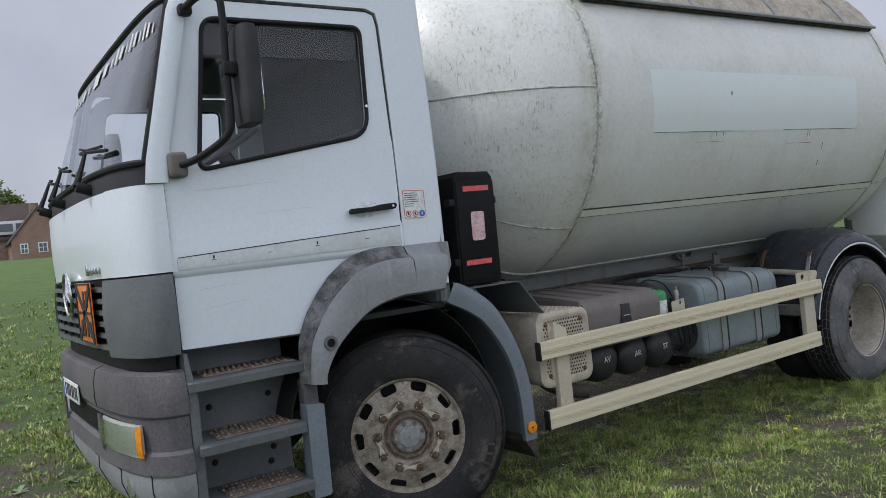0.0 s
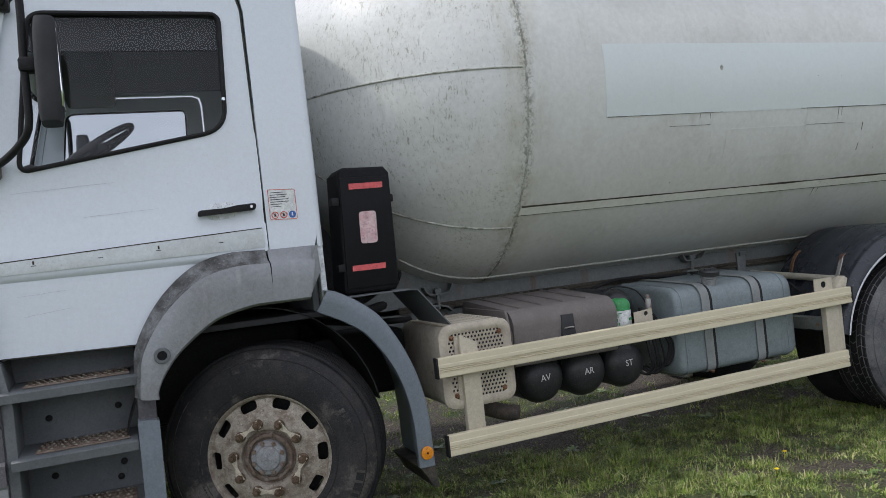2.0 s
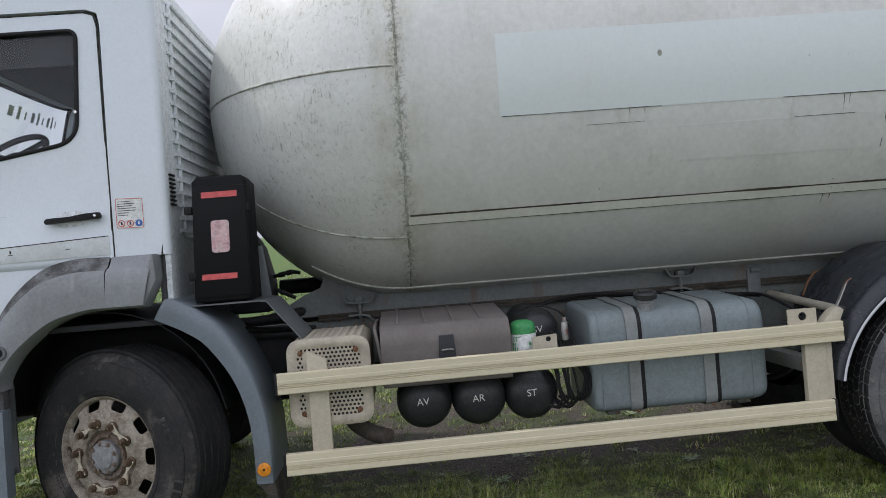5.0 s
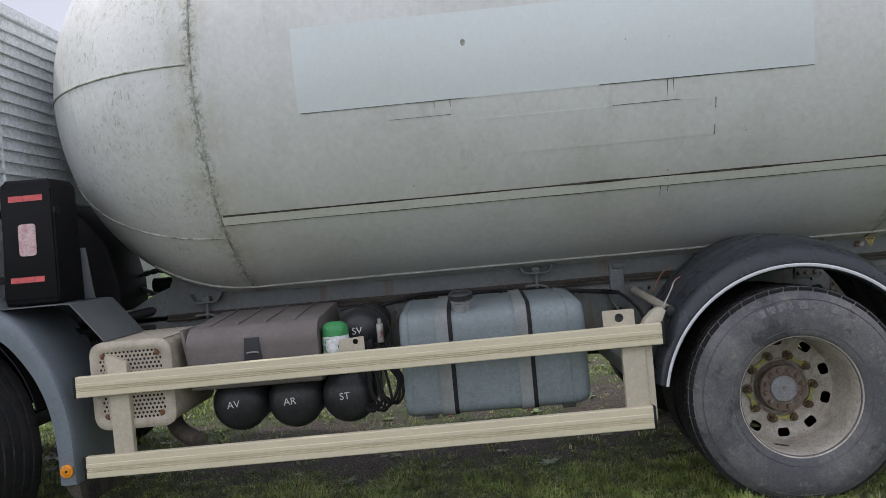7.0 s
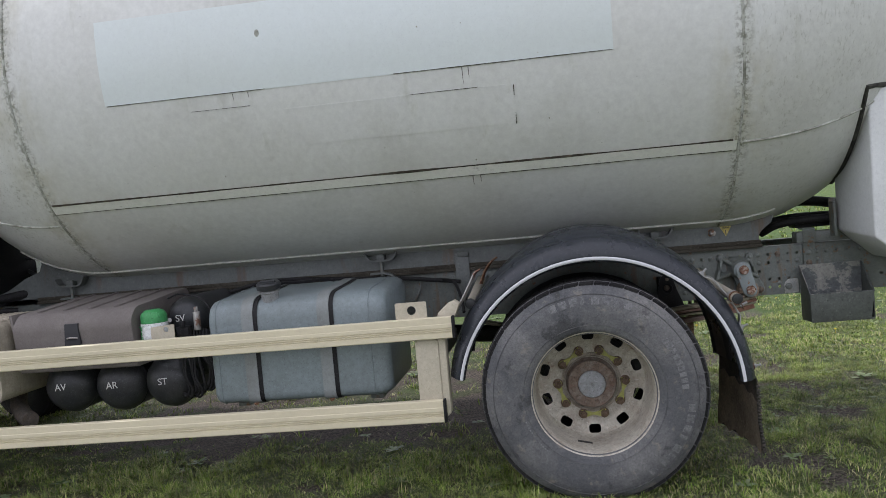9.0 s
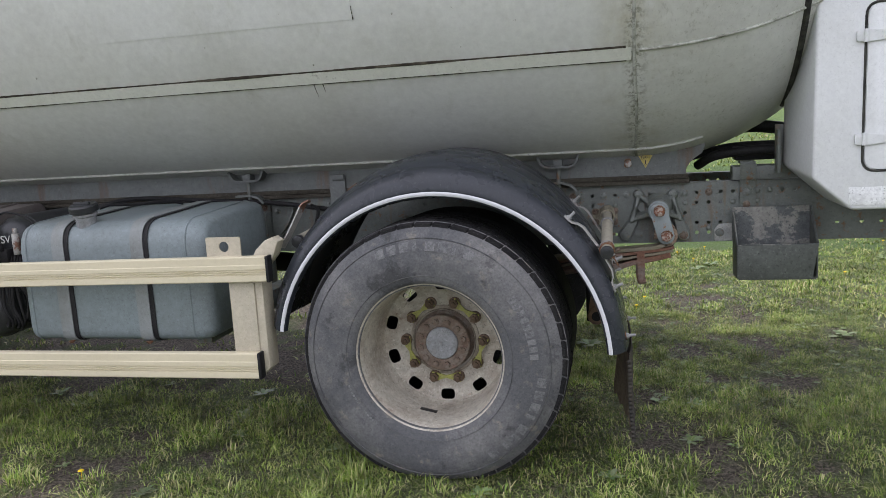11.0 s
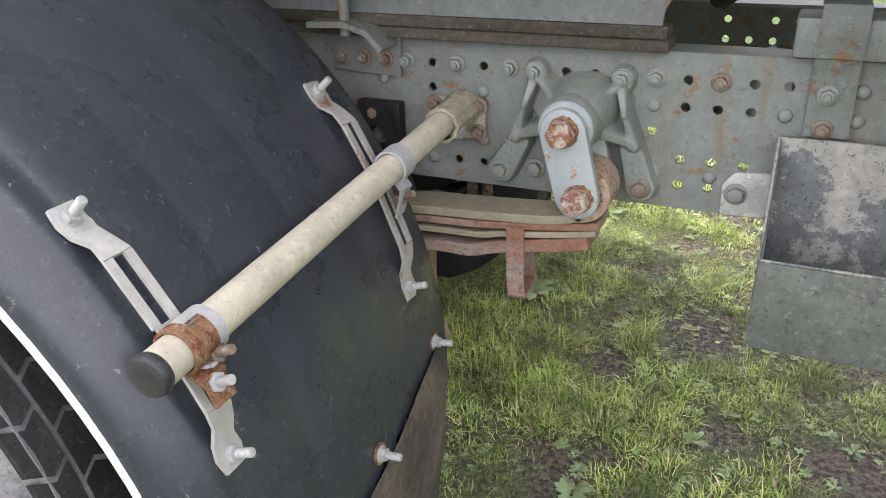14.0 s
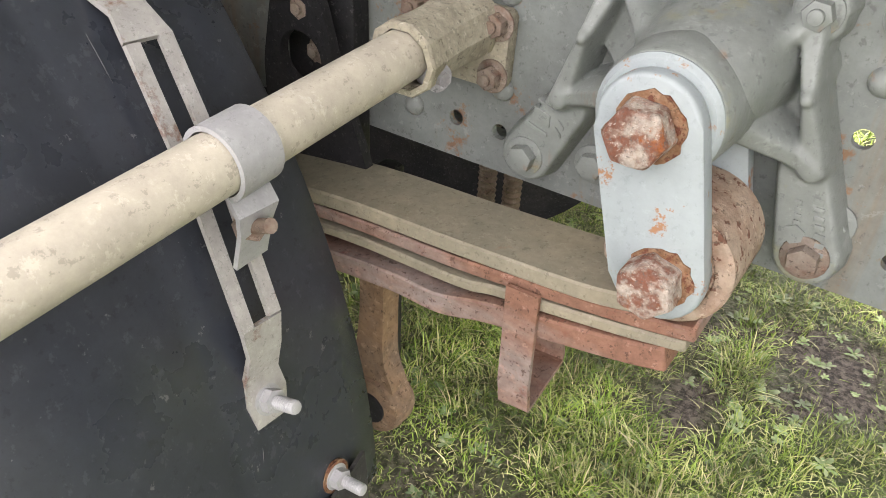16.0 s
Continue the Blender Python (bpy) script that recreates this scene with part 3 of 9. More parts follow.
def facing(x, y, z, turn=0.0):
    return Matrix.Translation((x, y, z)) @ OUT @ Matrix.Rotation(turn, 4, "Z")


def bolt_mesh(name, material, r, h, washer=0.0, stud=0.0):
    """A hexagon head with washer and stud on the local z axis, its foot at 0."""
    bm = B()
    z = 0.0
    if washer:
        cyl(bm, (0, 0, 0), (0, 0, washer), r * 1.45, 18, bev=washer * 0.3)
        z = washer
    vs = bmesh.ops.create_cone(bm, cap_ends=True, segments=6, radius1=r, radius2=r, depth=h, matrix=Matrix.Translation((0, 0, z + h / 2)))["verts"]
    top = [e for e in {e for v in vs for e in v.link_edges} if all(v.co.z > z + h * 0.9 for v in e.verts)]
    bmesh.ops.bevel(bm, geom=top, offset=r * 0.14, segments=2, profile=0.5, affect="EDGES")
    if stud:
        cyl(bm, (0, 0, z + h), (0, 0, z + h + stud), r * 0.52, 12, bev=r * 0.1)
    return mesh_of(name, bm, material, 30)


def rivet_mesh(name, material, r):
    bm = B()
    lathe(bm, [(r, 0), (r * 0.97, r * 0.2), (r * 0.8, r * 0.5), (r * 0.45, r * 0.72), (0, r * 0.8)], 16)
    return mesh_of(name, bm, material, 50)


def text_mesh(name, words, size, material, thick=0.001):
    c = bpy.data.curves.new(name, "FONT")
    c.body, c.size, c.align_x, c.align_y, c.extrude = words, size, "CENTER", "CENTER", thick
    o = bpy.data.objects.new(name, c)
    scene.collection.objects.link(o)
    me = bpy.data.meshes.new_from_object(o.evaluated_get(bpy.context.evaluated_depsgraph_get()))
    bpy.data.objects.remove(o)
    bpy.data.curves.remove(c)
    me.name = name
    me.materials.clear()
    me.materials.append(material)
    return me

# ---- ground ----
def bare(x, y):
    """How bare the soil is, 0 to 1."""
    worn = max(0.0, 1.0 - math.hypot((x - 7.7) / 1.3, (y - 5.3) / 1.1)) * 0.24
    worn += 0.30 * max(0.0, min(1.0, (x - 2.8) / 0.6, (6.6 - x) / 0.6, (y - 4.2) / 0.6, (7.2 - y) / 0.8))
    v = worn + noise.noise(Vector((x * 1.1, y * 1.1, 3.0))) * 0.42 + noise.noise(Vector((x * 4.2, y * 4.2, 9.0))) * 0.42 + noise.noise(Vector((x * 11.0, y * 11.0, 1.0))) * 0.2
    far = min(1.0, max(0.0, (y - 8.0) / 4.0) + max(0.0, (1.0 - x) / 4.0))
    return min(1.0, max(0.0, (v - 0.03 - 0.28 * far) * 3.8))


def thatch(x, y):
    """Dead grass and soil that show through the thin grass round the truck."""
    near = max(0.0, min(1.0, (x - 0.5) / 2.0, (12.0 - x) / 3.0, (9.0 - y) / 2.0))
    return max(bare(x, y), near * (0.42 + 0.5 * noise.noise(Vector((x * 3.1, y * 3.1, 4.0)))))


def ground_z(x, y):
    z = -0.0125 * max(-25.0, min(x - 2.0, 25.0)) + 0.0429 * (max(0.0, min(y, 160.0) - 8.0) - 2.5 * (1 - math.exp(-max(0.0, y - 8.0) / 2.5)))
    near = max(0.0, 1.0 - (abs(x - 4) + abs(y - 4)) / 40)
    z += near * (0.018 * noise.noise(Vector((x * 1.3, y * 1.3, 0))) + 0.008 * noise.noise(Vector((x * 5, y * 5, 2))))
    return z - 0.012 * bare(x, y) * near


def steps(stops):
    out = []
    for a, b, d in stops:
        k = max(1, round((b - a) / d))
        out += [a + (b - a) * i / k for i in range(k)]
    return out + [stops[-1][1]]


def ground_material():
    m, n, l, p = node_mat("meadow_ground")
    at = n.new("ShaderNodeAttribute")
    at.attribute_name = "bare"
    green = blend(n, l, band(n, l, noise_node(n, l, 1.1, 6, 0.6), 0.38, 0.66), (0.050, 0.120, 0.012), (0.105, 0.180, 0.027))
    green = blend(n, l, times(n, l, band(n, l, noise_node(n, l, 9, 8, 0.7), 0.45, 0.7), 0.6), green, (0.055, 0.080, 0.022))
    green = blend(n, l, times(n, l, band(n, l, noise_node(n, l, 0.33, 4, 0.6), 0.52, 0.7), 0.5), green, (0.13, 0.15, 0.05))
    soil = blend(n, l, band(n, l, noise_node(n, l, 60, 10, 0.8), 0.44, 0.57), (0.036, 0.028, 0.019), (0.195, 0.160, 0.125))
    f = times(n, l, band(n, l, noise_node(n, l, 24, 6, 0.7), 0.2, 0.75), 0.22)
    add = n.new("ShaderNodeMath")
    add.operation, add.use_clamp = "ADD", True
    l.new(at.outputs["Fac"], add.inputs[0])
    l.new(f, add.inputs[1])
    l.new(blend(n, l, add.outputs[0], green, soil), p.inputs["Base Color"])
    p.inputs["Roughness"].default_value = 0.9
    b = n.new("ShaderNodeBump")
    b.inputs["Strength"].default_value, b.inputs["Distance"].default_value = 1.0, 0.035
    l.new(noise_node(n, l, 95, 9, 0.8), b.inputs["Height"])
    l.new(b.outputs["Normal"], p.inputs["Normal"])
    return m


gx = steps([(-1500, -300, 300), (-300, -60, 40), (-60, -12, 6), (-12, -2, 0.5), (-2, 10, 0.09), (10, 20, 0.5), (20, 60, 5), (60, 300, 40), (300, 1500, 300)])
gy = steps([(-1500, -300, 300), (-300, -40, 40), (-40, -4, 6), (-4, 2, 0.4), (2, 9, 0.09), (9, 24, 0.5), (24, 80, 4), (80, 300, 20), (300, 1500, 300)])
gv = [(x, y, ground_z(x, y)) for y in gy for x in gx]
nx = len(gx)
gf = [(j * nx + i, j * nx + i + 1, (j + 1) * nx + i + 1, (j + 1) * nx + i) for j in range(len(gy) - 1) for i in range(nx - 1)]
gme = bpy.data.meshes.new("ground")
gme.from_pydata(gv, [], gf)
ga = gme.attributes.new("bare", "FLOAT", "POINT")
ga.data.foreach_set("value", [thatch(x, y) for x, y, z in gv])
gme.materials.append(ground_material())
gme.shade_smooth()
ground = tagged(new("ground", gme), "worn meadow of short grass with bare brown soil patches", "ground", kind="structure")

# ---- the tanker truck: root ----
YC, ZC, RT = 4.75, 2.35, 1.25          # the tank's axis and radius
truck = tagged(new("tanker_truck"), "white two-axle tanker truck with grey-green tank parked on grass", "truck")
truck.empty_display_size = 0.5
truck.matrix_basis = pose(4.2, YC, -0.03)
WORLD[truck.name] = truck.matrix_basis.copy()


# ---- tank ----
TX0, TX1, DOME = 3.585, 7.235, 1.185


def tank_r(x):
    if x < TX0:
        return RT * math.sqrt(max(0.0, 1 - ((TX0 - x) / DOME) ** 2))
    if x > TX1:
        return RT * math.sqrt(max(0.0, 1 - ((x - TX1) / DOME) ** 2))
    return RT


def on_tank(x, a, off=0.0):
    """Place on the tank: a is the angle below (-) or above the axis on the camera's side, degrees."""
    r = tank_r(x) + off
    return Vector((x, YC - r * math.cos(radians(a)), ZC + r * math.sin(radians(a))))


AXIS_X = Matrix.Translation((0, YC, ZC)) @ Matrix.Rotation(radians(90), 4, "Y")
bm = B()
prof = [(RT * math.sin(t), TX0 - DOME * math.cos(t)) for t in [math.pi / 2 * i / 22 for i in range(23)]]
prof += [(RT, TX0 + (TX1 - TX0) * i / 12) for i in range(1, 12)]
prof += [(RT * math.cos(t), TX1 + DOME * math.sin(t)) for t in [math.pi / 2 * i / 22 for i in range(23)]]
lathe(bm, prof, 128, AXIS_X)
tank = part("tank", bm, TANK_PAINT, truck, "streaked grey-green cylindrical tank with domed ends", angle=60)


def ring_bead(name, x, material, r=0.006, off=0.002, wobble=0.0, label=""):
    bm = B()
    sweep(bm, [on_tank(x + wobble * math.sin(a * 0.21), a, off) for a in range(0, 360, 3)], r, 8, True)
    return part(name, bm, material, tank, label)


for wx in (TX0 + 0.004, TX1 + 0.002):
    ring_bead("weld_seam", wx, WELD_DIRTY, 0.0075, -0.002, 0.003, "dirty girth weld")


def long_bead(name, x0, x1, a0, a1, r, material, off=0.001, n=40):
    bm = B()
    sweep(bm, [on_tank(x0 + (x1 - x0) * i / n, a0 + (a1 - a0) * i / n, off) for i in range(n + 1)], r, 8)
    return part(name, bm, material, tank)


for a in (0.0, -44.0):
    long_bead("weld_seam", TX0 - 0.02, TX0 - DOME * 0.985, a, a, 0.006, WELD_DIRTY)
    long_bead("weld_seam", TX1 + 0.02, TX1 + DOME * 0.9, a + 6, a + 6, 0.006, WELD_DIRTY)


def tank_patch(name, x0, x1, z0, z1, off, material, label, nx=30, nz=6):
    bm = B()
    a0, a1 = [math.degrees(math.asin((z - ZC) / RT)) for z in (z0, z1)]
    grid(bm, [[on_tank(x0 + (x1 - x0) * i / nx, a0 + (a1 - a0) * j / nz, off) for i in range(nx + 1)] for j in range(nz + 1)])
    shell(bm, -0.002)
    return part(name, bm, material, tank, label, angle=60)


tank_patch("lap_strip", TX0 + 0.012, TX1 - 0.012, 1.549, 1.592, 0.006, STRAP_PAINT, "painted lap strip with rust-stained edges")
for z in (1.594, 1.547):
    a = math.degrees(math.asin((z - ZC) / RT))
    bm = B()
    rnd = random.Random(int(z * 1000))
    xs = [TX0 + 0.02 + i * 0.03 for i in range(121)]
    sweep(bm, [on_tank(x, a, 0.003) for x in xs], [(0.0034 if z > 1.57 else 0.0022) + 0.0042 * max(0, 0.25 + noise.noise(Vector((x * 3, z * 9, 0)))) * (1 if z > 1.57 else 0.5) for x in xs], 6)
    part("strip_edge", bm, RUST_LINE, tank, "rust-stained strip edge")
tank_patch("paint_patch", 4.10, 6.65, 2.055, 2.475, 0.0015, PATCH_PAINT, "bluish repainted panel over old lettering")
tank_patch("paint_patch", 5.0, 6.172, 1.772, 1.952, 0.0015, TANK_PAINT, "overpainted panel with cracked edge", 16, 3)
# cracked edges and rust runs of the painted panels
for x0, z0, x1, z1, r in ((4.11, 2.056, 4.95, 2.056, 0.0012), (5.6, 2.056, 6.65, 2.054, 0.0014), (6.172, 1.95, 6.172, 1.90, 0.0016), (6.172, 1.82, 6.170, 1.77, 0.0016),
                          (5.66, 1.953, 6.0, 1.953, 0.0012), (4.55, 1.985, 4.86, 1.985, 0.001)):
    bm = B()
    pts = []
    for i in range(13):
        t = i / 12
        x, z = x0 + (x1 - x0) * t, z0 + (z1 - z0) * t
        pts.append(on_tank(x, math.degrees(math.asin((z - ZC) / RT)), 0.003))
    sweep(bm, pts, [r * (0.5 + 0.9 * random.random()) for _ in pts], 6)
    part("paint_edge", bm, RUST_LINE, tank)
for x, z, r in ((4.948, 2.323, 0.017), (5.74, 2.262, 0.007), (5.95, 2.255, 0.006), (6.3, 2.08, 0.005), (4.63, 1.66, 0.006), (5.5, 1.72, 0.005), (5.95, 1.62, 0.005), (6.33, 1.78, 0.005)):
    bm = B()
    p = on_tank(x, math.degrees(math.asin((z - ZC) / RT)), 0.0)
    bmesh.ops.create_uvsphere(bm, u_segments=10, v_segments=6, radius=r, matrix=Matrix.Translation(p) @ Matrix.Diagonal((0.8, 0.25, 1.1, 1)))
    part("rust_spot", bm, WELD_DIRTY, tank)
for x, z, h in ((5.935, 2.05, 0.075), (5.965, 2.05, 0.05), (4.78, 2.05, 0.03), (4.86, 2.05, 0.03), (5.92, 1.545, 0.05), (5.96, 1.545, 0.035)):
    bm = B()
    pts = [on_tank(x + 0.002 * math.sin(i * 3), math.degrees(math.asin((z - h * i / 6 - ZC) / RT)), 0.0) for i in range(7)]
    sweep(bm, pts, [0.0022 * (1 - i / 8) for i in range(7)], 6)
    part("rust_run", bm, RUST_LINE, tank)

# sunshield over the tank's top
bm = B()
grid(bm, [[on_tank(3.63 + 3.6 * i / 12, a, 0.06) for i in range(13)] for a in [28 + 124 * j / 16 for j in range(17)]])
shell(bm, 0.004)
shield = part("sunshield", bm, SHIELD_TOP, truck, "lichen-covered sheet sunshield over the tank", angle=60)
bm = B()
sweep(bm, [on_tank(3.63 + 3.6 * i / 12, 27.7, 0.06) for i in range(13)], 0.014, 8)
part("edge_rail", bm, GRIMY_PLASTIC, shield)
bm = B()
sweep(bm, [on_tank(3.66 + 3.55 * i / 12, 28.6, 0.025) for i in range(13)], 0.03, 8)
part("seal_strip", bm, SEAL_BLACK, shield)
for x in (4.75, 5.75, 6.75):
    bm = B()
    ribbon(bm, [on_tank(x, a, 0.066) for a in range(28, 90, 4)], (1, 0, 0), 0.008, 0.025)
    part("joint_cover", bm, GRIMY_PLASTIC, shield)

# skirt between tank and frame
FY = 4.42                               # outer face of the frame rail
skirt_pts = [(2.70, 1.05), (2.70, 1.085), (2.80, 1.117), (2.93, 1.187), (3.03, 1.224), (3.05, 1.272), (3.035, 1.318), (2.96, 1.372), (2.90, 1.402), (2.91, 1.415), (3.0, 1.36), (3.21, 1.285), (3.56, 1.225), (4.0, 1.21), (7.2, 1.21), (7.40, 1.215), (7.545, 1.24), (7.537, 1.175),
             (7.528, 1.152), (7.495, 1.128), (7.470, 1.105), (7.458, 1.085), (7.453, 1.05)]
for side, y in ((1, FY - 0.02), (-1, 2 * YC - FY + 0.012)):
    bm = B()
    prism(bm, skirt_pts, "y", y, y + 0.008)
    skirt = part("tank_skirt", bm, SKIRT_GREY, truck, "grey steel skirt plate under the tank")
    bm = B()
    yy = 4.285 if side == 1 else 2 * YC - 4.285
    pts = []
    for i in range(60):
        x = 3.0 + (7.52 - 3.0) * i / 59
        d = abs(YC - yy)
        pts.append(Vector((x, yy, ZC - math.sqrt(max(0.0, tank_r(x) ** 2 - d * d)) - 0.004)))
    sweep(bm, pts, 0.007, 8)
    sweep(bm, [p + Vector((0, -0.012 * side, 0.016)) for p in pts], 0.0035, 6)
    part("seal_bead", bm, SEAL_WHITE, skirt, "pale sealant bead")
    bm = B()
    grid(bm, [[p + Vector((0, 0.002 * side, -0.004)) for p in pts], [Vector((p.x, y - 0.002 * side, min(p.z - 0.012, 1.40))) for p in pts]])
    shell(bm, 0.004)
    part("saddle_lip", bm, SKIRT_GREY, skirt)
    bm = B()
    box(bm, (3.0, y - 0.014, 1.016), (7.47, y + 0.07, 1.036), 0.004)
    box(bm, (3.0, y - 0.008, 1.0365), (7.465, y + 0.06, 1.058), 0.003)
    part("packing_strip", bm, WOOD_STRIP, skirt, "weathered packing strip")

# yellow triangle, earth stud
bm = B()
prism(bm, [(7.244, 1.150), (7.309, 1.150), (7.277, 1.092)], "y", FY - 0.0235, FY - 0.0205)
tri = part("warning_triangle", bm, YELLOW_SIGN, truck, "faded yellow earthing sign")
piece("lettering", text_mesh("earth_words", "TERRE", 0.016, BAR_BLACK), tri, facing(7.2765, FY - 0.0238, 1.141))
bm = B()
box(bm, (7.275, FY - 0.0246, 1.110), (7.279, FY - 0.0236, 1.128))
for w, z in ((0.014, 1.110), (0.009, 1.1055), (0.004, 1.101)):
    box(bm, (7.277 - w / 2, FY - 0.0246, z - 0.001), (7.277 + w / 2, FY - 0.0236, z + 0.001))
part("symbol", bm, BAR_BLACK, tri)
bm = B()
cyl(bm, (7.197, FY - 0.02, 1.119), (7.200, FY - 0.075, 1.117), 0.0145, 20, bev=0.003)
stud = part("earth_stud", bm, GALV, truck)
bm = B()
prism(bm, round_poly([(7.180, 1.097), (7.214, 1.100), (7.212, 1.140), (7.182, 1.139)], 0.012), "y", FY - 0.024, FY - 0.0195)
part("rust_plate", bm, RUST, stud)

# ---- frame rails ----
FZ0, FZ1 = 0.737, 1.014
HOLE_X = lambda k: 7.030 + 0.0525 * k             # the rail's hole grid
HOLE_Z = lambda j: 0.968 - 0.0467 * j
HOLES = [(HOLE_X(k), HOLE_Z(j)) for j, row in enumerate(((0, 2, 5, 6, 9, 11, 12, 16, 17), (0, 9, 10, 11), (8,), (9, 10, 11), (1, 2, 9, 10))) for k in row]
HOLES += [(8.05, .965), (8.1, .965), (8.25, .965), (8.1, .815), (8.2, .815), (8.28, .815),
          (5.55, .965), (5.65, .965), (5.9, .965), (5.95, .965), (4.6, .96), (4.7, .96), (4.8, .96), (4.45, .93), (4.35, .96), (6.1, .9), (6.2, .96), (3.35, .94), (3.45, .94)]


def frame_rail(face, inward):
    bm = B()
    plate_with_holes(bm, [(1.2, FZ0), (9.4, FZ0), (9.4, FZ1), (1.2, FZ1)], [disc_pts(x, z, 0.0085 if abs(x - 7.3) < 0.5 else 0.0095, 14) for x, z in HOLES], face, 0)
    bmesh.ops.recalc_face_normals(bm, faces=bm.faces)
    r = bmesh.ops.extrude_face_region(bm, geom=bm.faces[:])
    bmesh.ops.translate(bm, verts=[v for v in r["geom"] if isinstance(v, bmesh.types.BMVert)], vec=(0, 0.008 * inward, 0))
    for z in (FZ0, FZ1 - 0.008):
        box(bm, (1.2, face + 0.009 * inward, z), (9.4, face + 0.075 * inward, z + 0.008))
    return part("frame_rail", bm, FRAME_GREY, truck, "grey painted perforated steel frame rail", angle=30)


near_rail = frame_rail(FY, 1)
far_rail = frame_rail(2 * YC - FY, -1)
for x in (1.4, 3.0, 4.4, 5.6, 7.62, 9.3):
    bm = B()
    cyl(bm, (x, FY + 0.02, 0.87), (x, 2 * YC - FY - 0.02, 0.87), 0.045, 16)
    part("cross_member", bm, FRAME_GREY, truck)
for x in (4.0, 5.2):
    bm = B()
    box(bm, (x, FY + 0.01, 0.78), (x + 0.06, 2 * YC - FY - 0.01, 0.98), 0.01)
    part("cross_member", bm, FRAME_GREY, truck)
bm = B()
box(bm, (2.4, 4.55, 0.55), (3.6, 4.95, 0.95), 0.08)
part("gearbox", bm, DARK_PLASTIC, truck, "dark gearbox")
bm = B()
cyl(bm, (3.6, YC, 0.75), (6.2, YC, 0.55), 0.055, 20)
part("propeller_shaft", bm, DARK_PLASTIC, truck)
# rear beam over the frame
bm = B()
box(bm, (7.655, FY - 0.03, 1.020), (9.4, FY + 0.06, 1.082), 0.006)
part("rear_beam", bm, FRAME_GREY, truck)
bm = B()
ribbon(bm, [(7.721, FY + 0.05, 1.098), (7.721, FY - 0.028, 1.098), (7.721, FY - 0.038, 1.088), (7.721, FY - 0.036, 1.043), (7.722, FY - 0.014, 1.013), (7.723, FY - 0.012, 0.896)], (1, 0, 0), 0.008, 0.033)
strap_plate = part("beam_strap", bm, FRAME_GREY, truck, "bent steel strap bolted to the frame")

# bolts and rivets on the near rail
NUT = bolt_mesh("frame_nut", CAST_GREY, 0.0115, 0.011, 0.003, 0.005)
NUT_OLD = bolt_mesh("rusty_nut", HUB_RUST, 0.0115, 0.011, 0.003, 0.004)
HEX = bolt_mesh("hex_head", CAST_GREY, 0.0135, 0.010, 0.0025)
RIVET = rivet_mesh("rivet_head", CAST_GREY, 0.012)
RAIL_FIXINGS = [(HOLE_X(k), HOLE_Z(j), me) for k, j, me in (
    (-1, 0, NUT), (1, 0, NUT), (3, 0, NUT), (8, 0, NUT), (10, 0, NUT_OLD), (2, 1, RIVET), (8, 1, RIVET), (12, 1, RIVET), (2, 3, RIVET), (0, 4, RIVET), (4, 4, HEX), (14, 0, RIVET), (14, 1, RIVET), (15, 0, RIVET),
    (10, 3.55, RIVET), (11, 4, NUT_OLD), (8, 3.6, HEX), (-2, 0.75, RIVET))]
for i, (x, z, me) in enumerate(RAIL_FIXINGS + [
                               (5.15, .95, NUT), (5.4, .95, NUT), (4.52, .945, NUT_OLD), (4.4, .945, NUT_OLD), (4.42, .90, NUT_OLD), (5.75, .93, NUT), (5.75, .85, NUT), (8.0, .965, RIVET), (3.2, .95, NUT), (8.4, .815, RIVET), (8.5, .815, RIVET)]):
    piece("frame_bolt", me, near_rail, facing(x, FY - 0.0005, z, i * 0.7))
for x, z, me in ((7.716, .963, NUT), (7.717, .908, NUT_OLD)):
    piece("strap_bolt", me, strap_plate, facing(x, FY - 0.017, z))

# tank clamps: forked hook on the skirt, tie rod, bracket on the frame
def tank_clamp(x):
    y = FY - 0.055
    bm = B()
    ribbon(bm, curve_pts([(x - 0.095, y, 1.168), (x - 0.075, y, 1.13), (x - 0.045, y, 1.118), (x + 0.045, y, 1.118), (x + 0.078, y, 1.13), (x + 0.10, y, 1.172)], 4), (0, 1, 0), 0.010, 0.030)
    box(bm, (x - 0.022, y - 0.02, 1.12), (x + 0.022, FY - 0.02, 1.15), 0.004)
    c = part("tank_clamp", bm, SKIRT_GREY, truck, "grey forked tie-down clamp with rust")
    bm = B()
    cyl(bm, (x, y, 1.145), (x, y, 1.02), 0.0105, 14)
    cyl(bm, (x, y, 1.135), (x, y, 1.155), 0.019, 6)
    part("tie_rod", bm, HUB_RUST if int(x * 10) % 2 else FRAME_GREY, c)
    bm = B()
    ribbon(bm, [(x - 0.07, y + 0.01, 1.04), (x + 0.01, y + 0.01, 1.043), (x + 0.055, y + 0.01, 1.03), (x + 0.085, y + 0.01, 1.0)], (0, 1, 0), 0.011, 0.034)
    prism(bm, [(x - 0.06, 0.945), (x + 0.09, 0.938), (x + 0.093, 1.05), (x - 0.05, 1.062)], "y", FY - 0.012, FY - 0.001, 0.002)
    part("bracket", bm, FRAME_GREY, c)
    for dx in (-0.035, 0.012, 0.06):
        piece("bracket_bolt", NUT_OLD, c, facing(x + dx, FY - 0.012, 0.972))


for x in (3.262, 5.275, 6.878):
    tank_clamp(x)
# welded upright on the skirt
bm = B()
box(bm, (5.715, FY - 0.035, 0.86), (5.80, FY - 0.02, 1.125), 0.004)
box(bm, (5.735, FY - 0.05, 1.10), (5.80, FY - 0.034, 1.13), 0.004)
part("skirt_bracket", bm, SKIRT_GREY, truck)

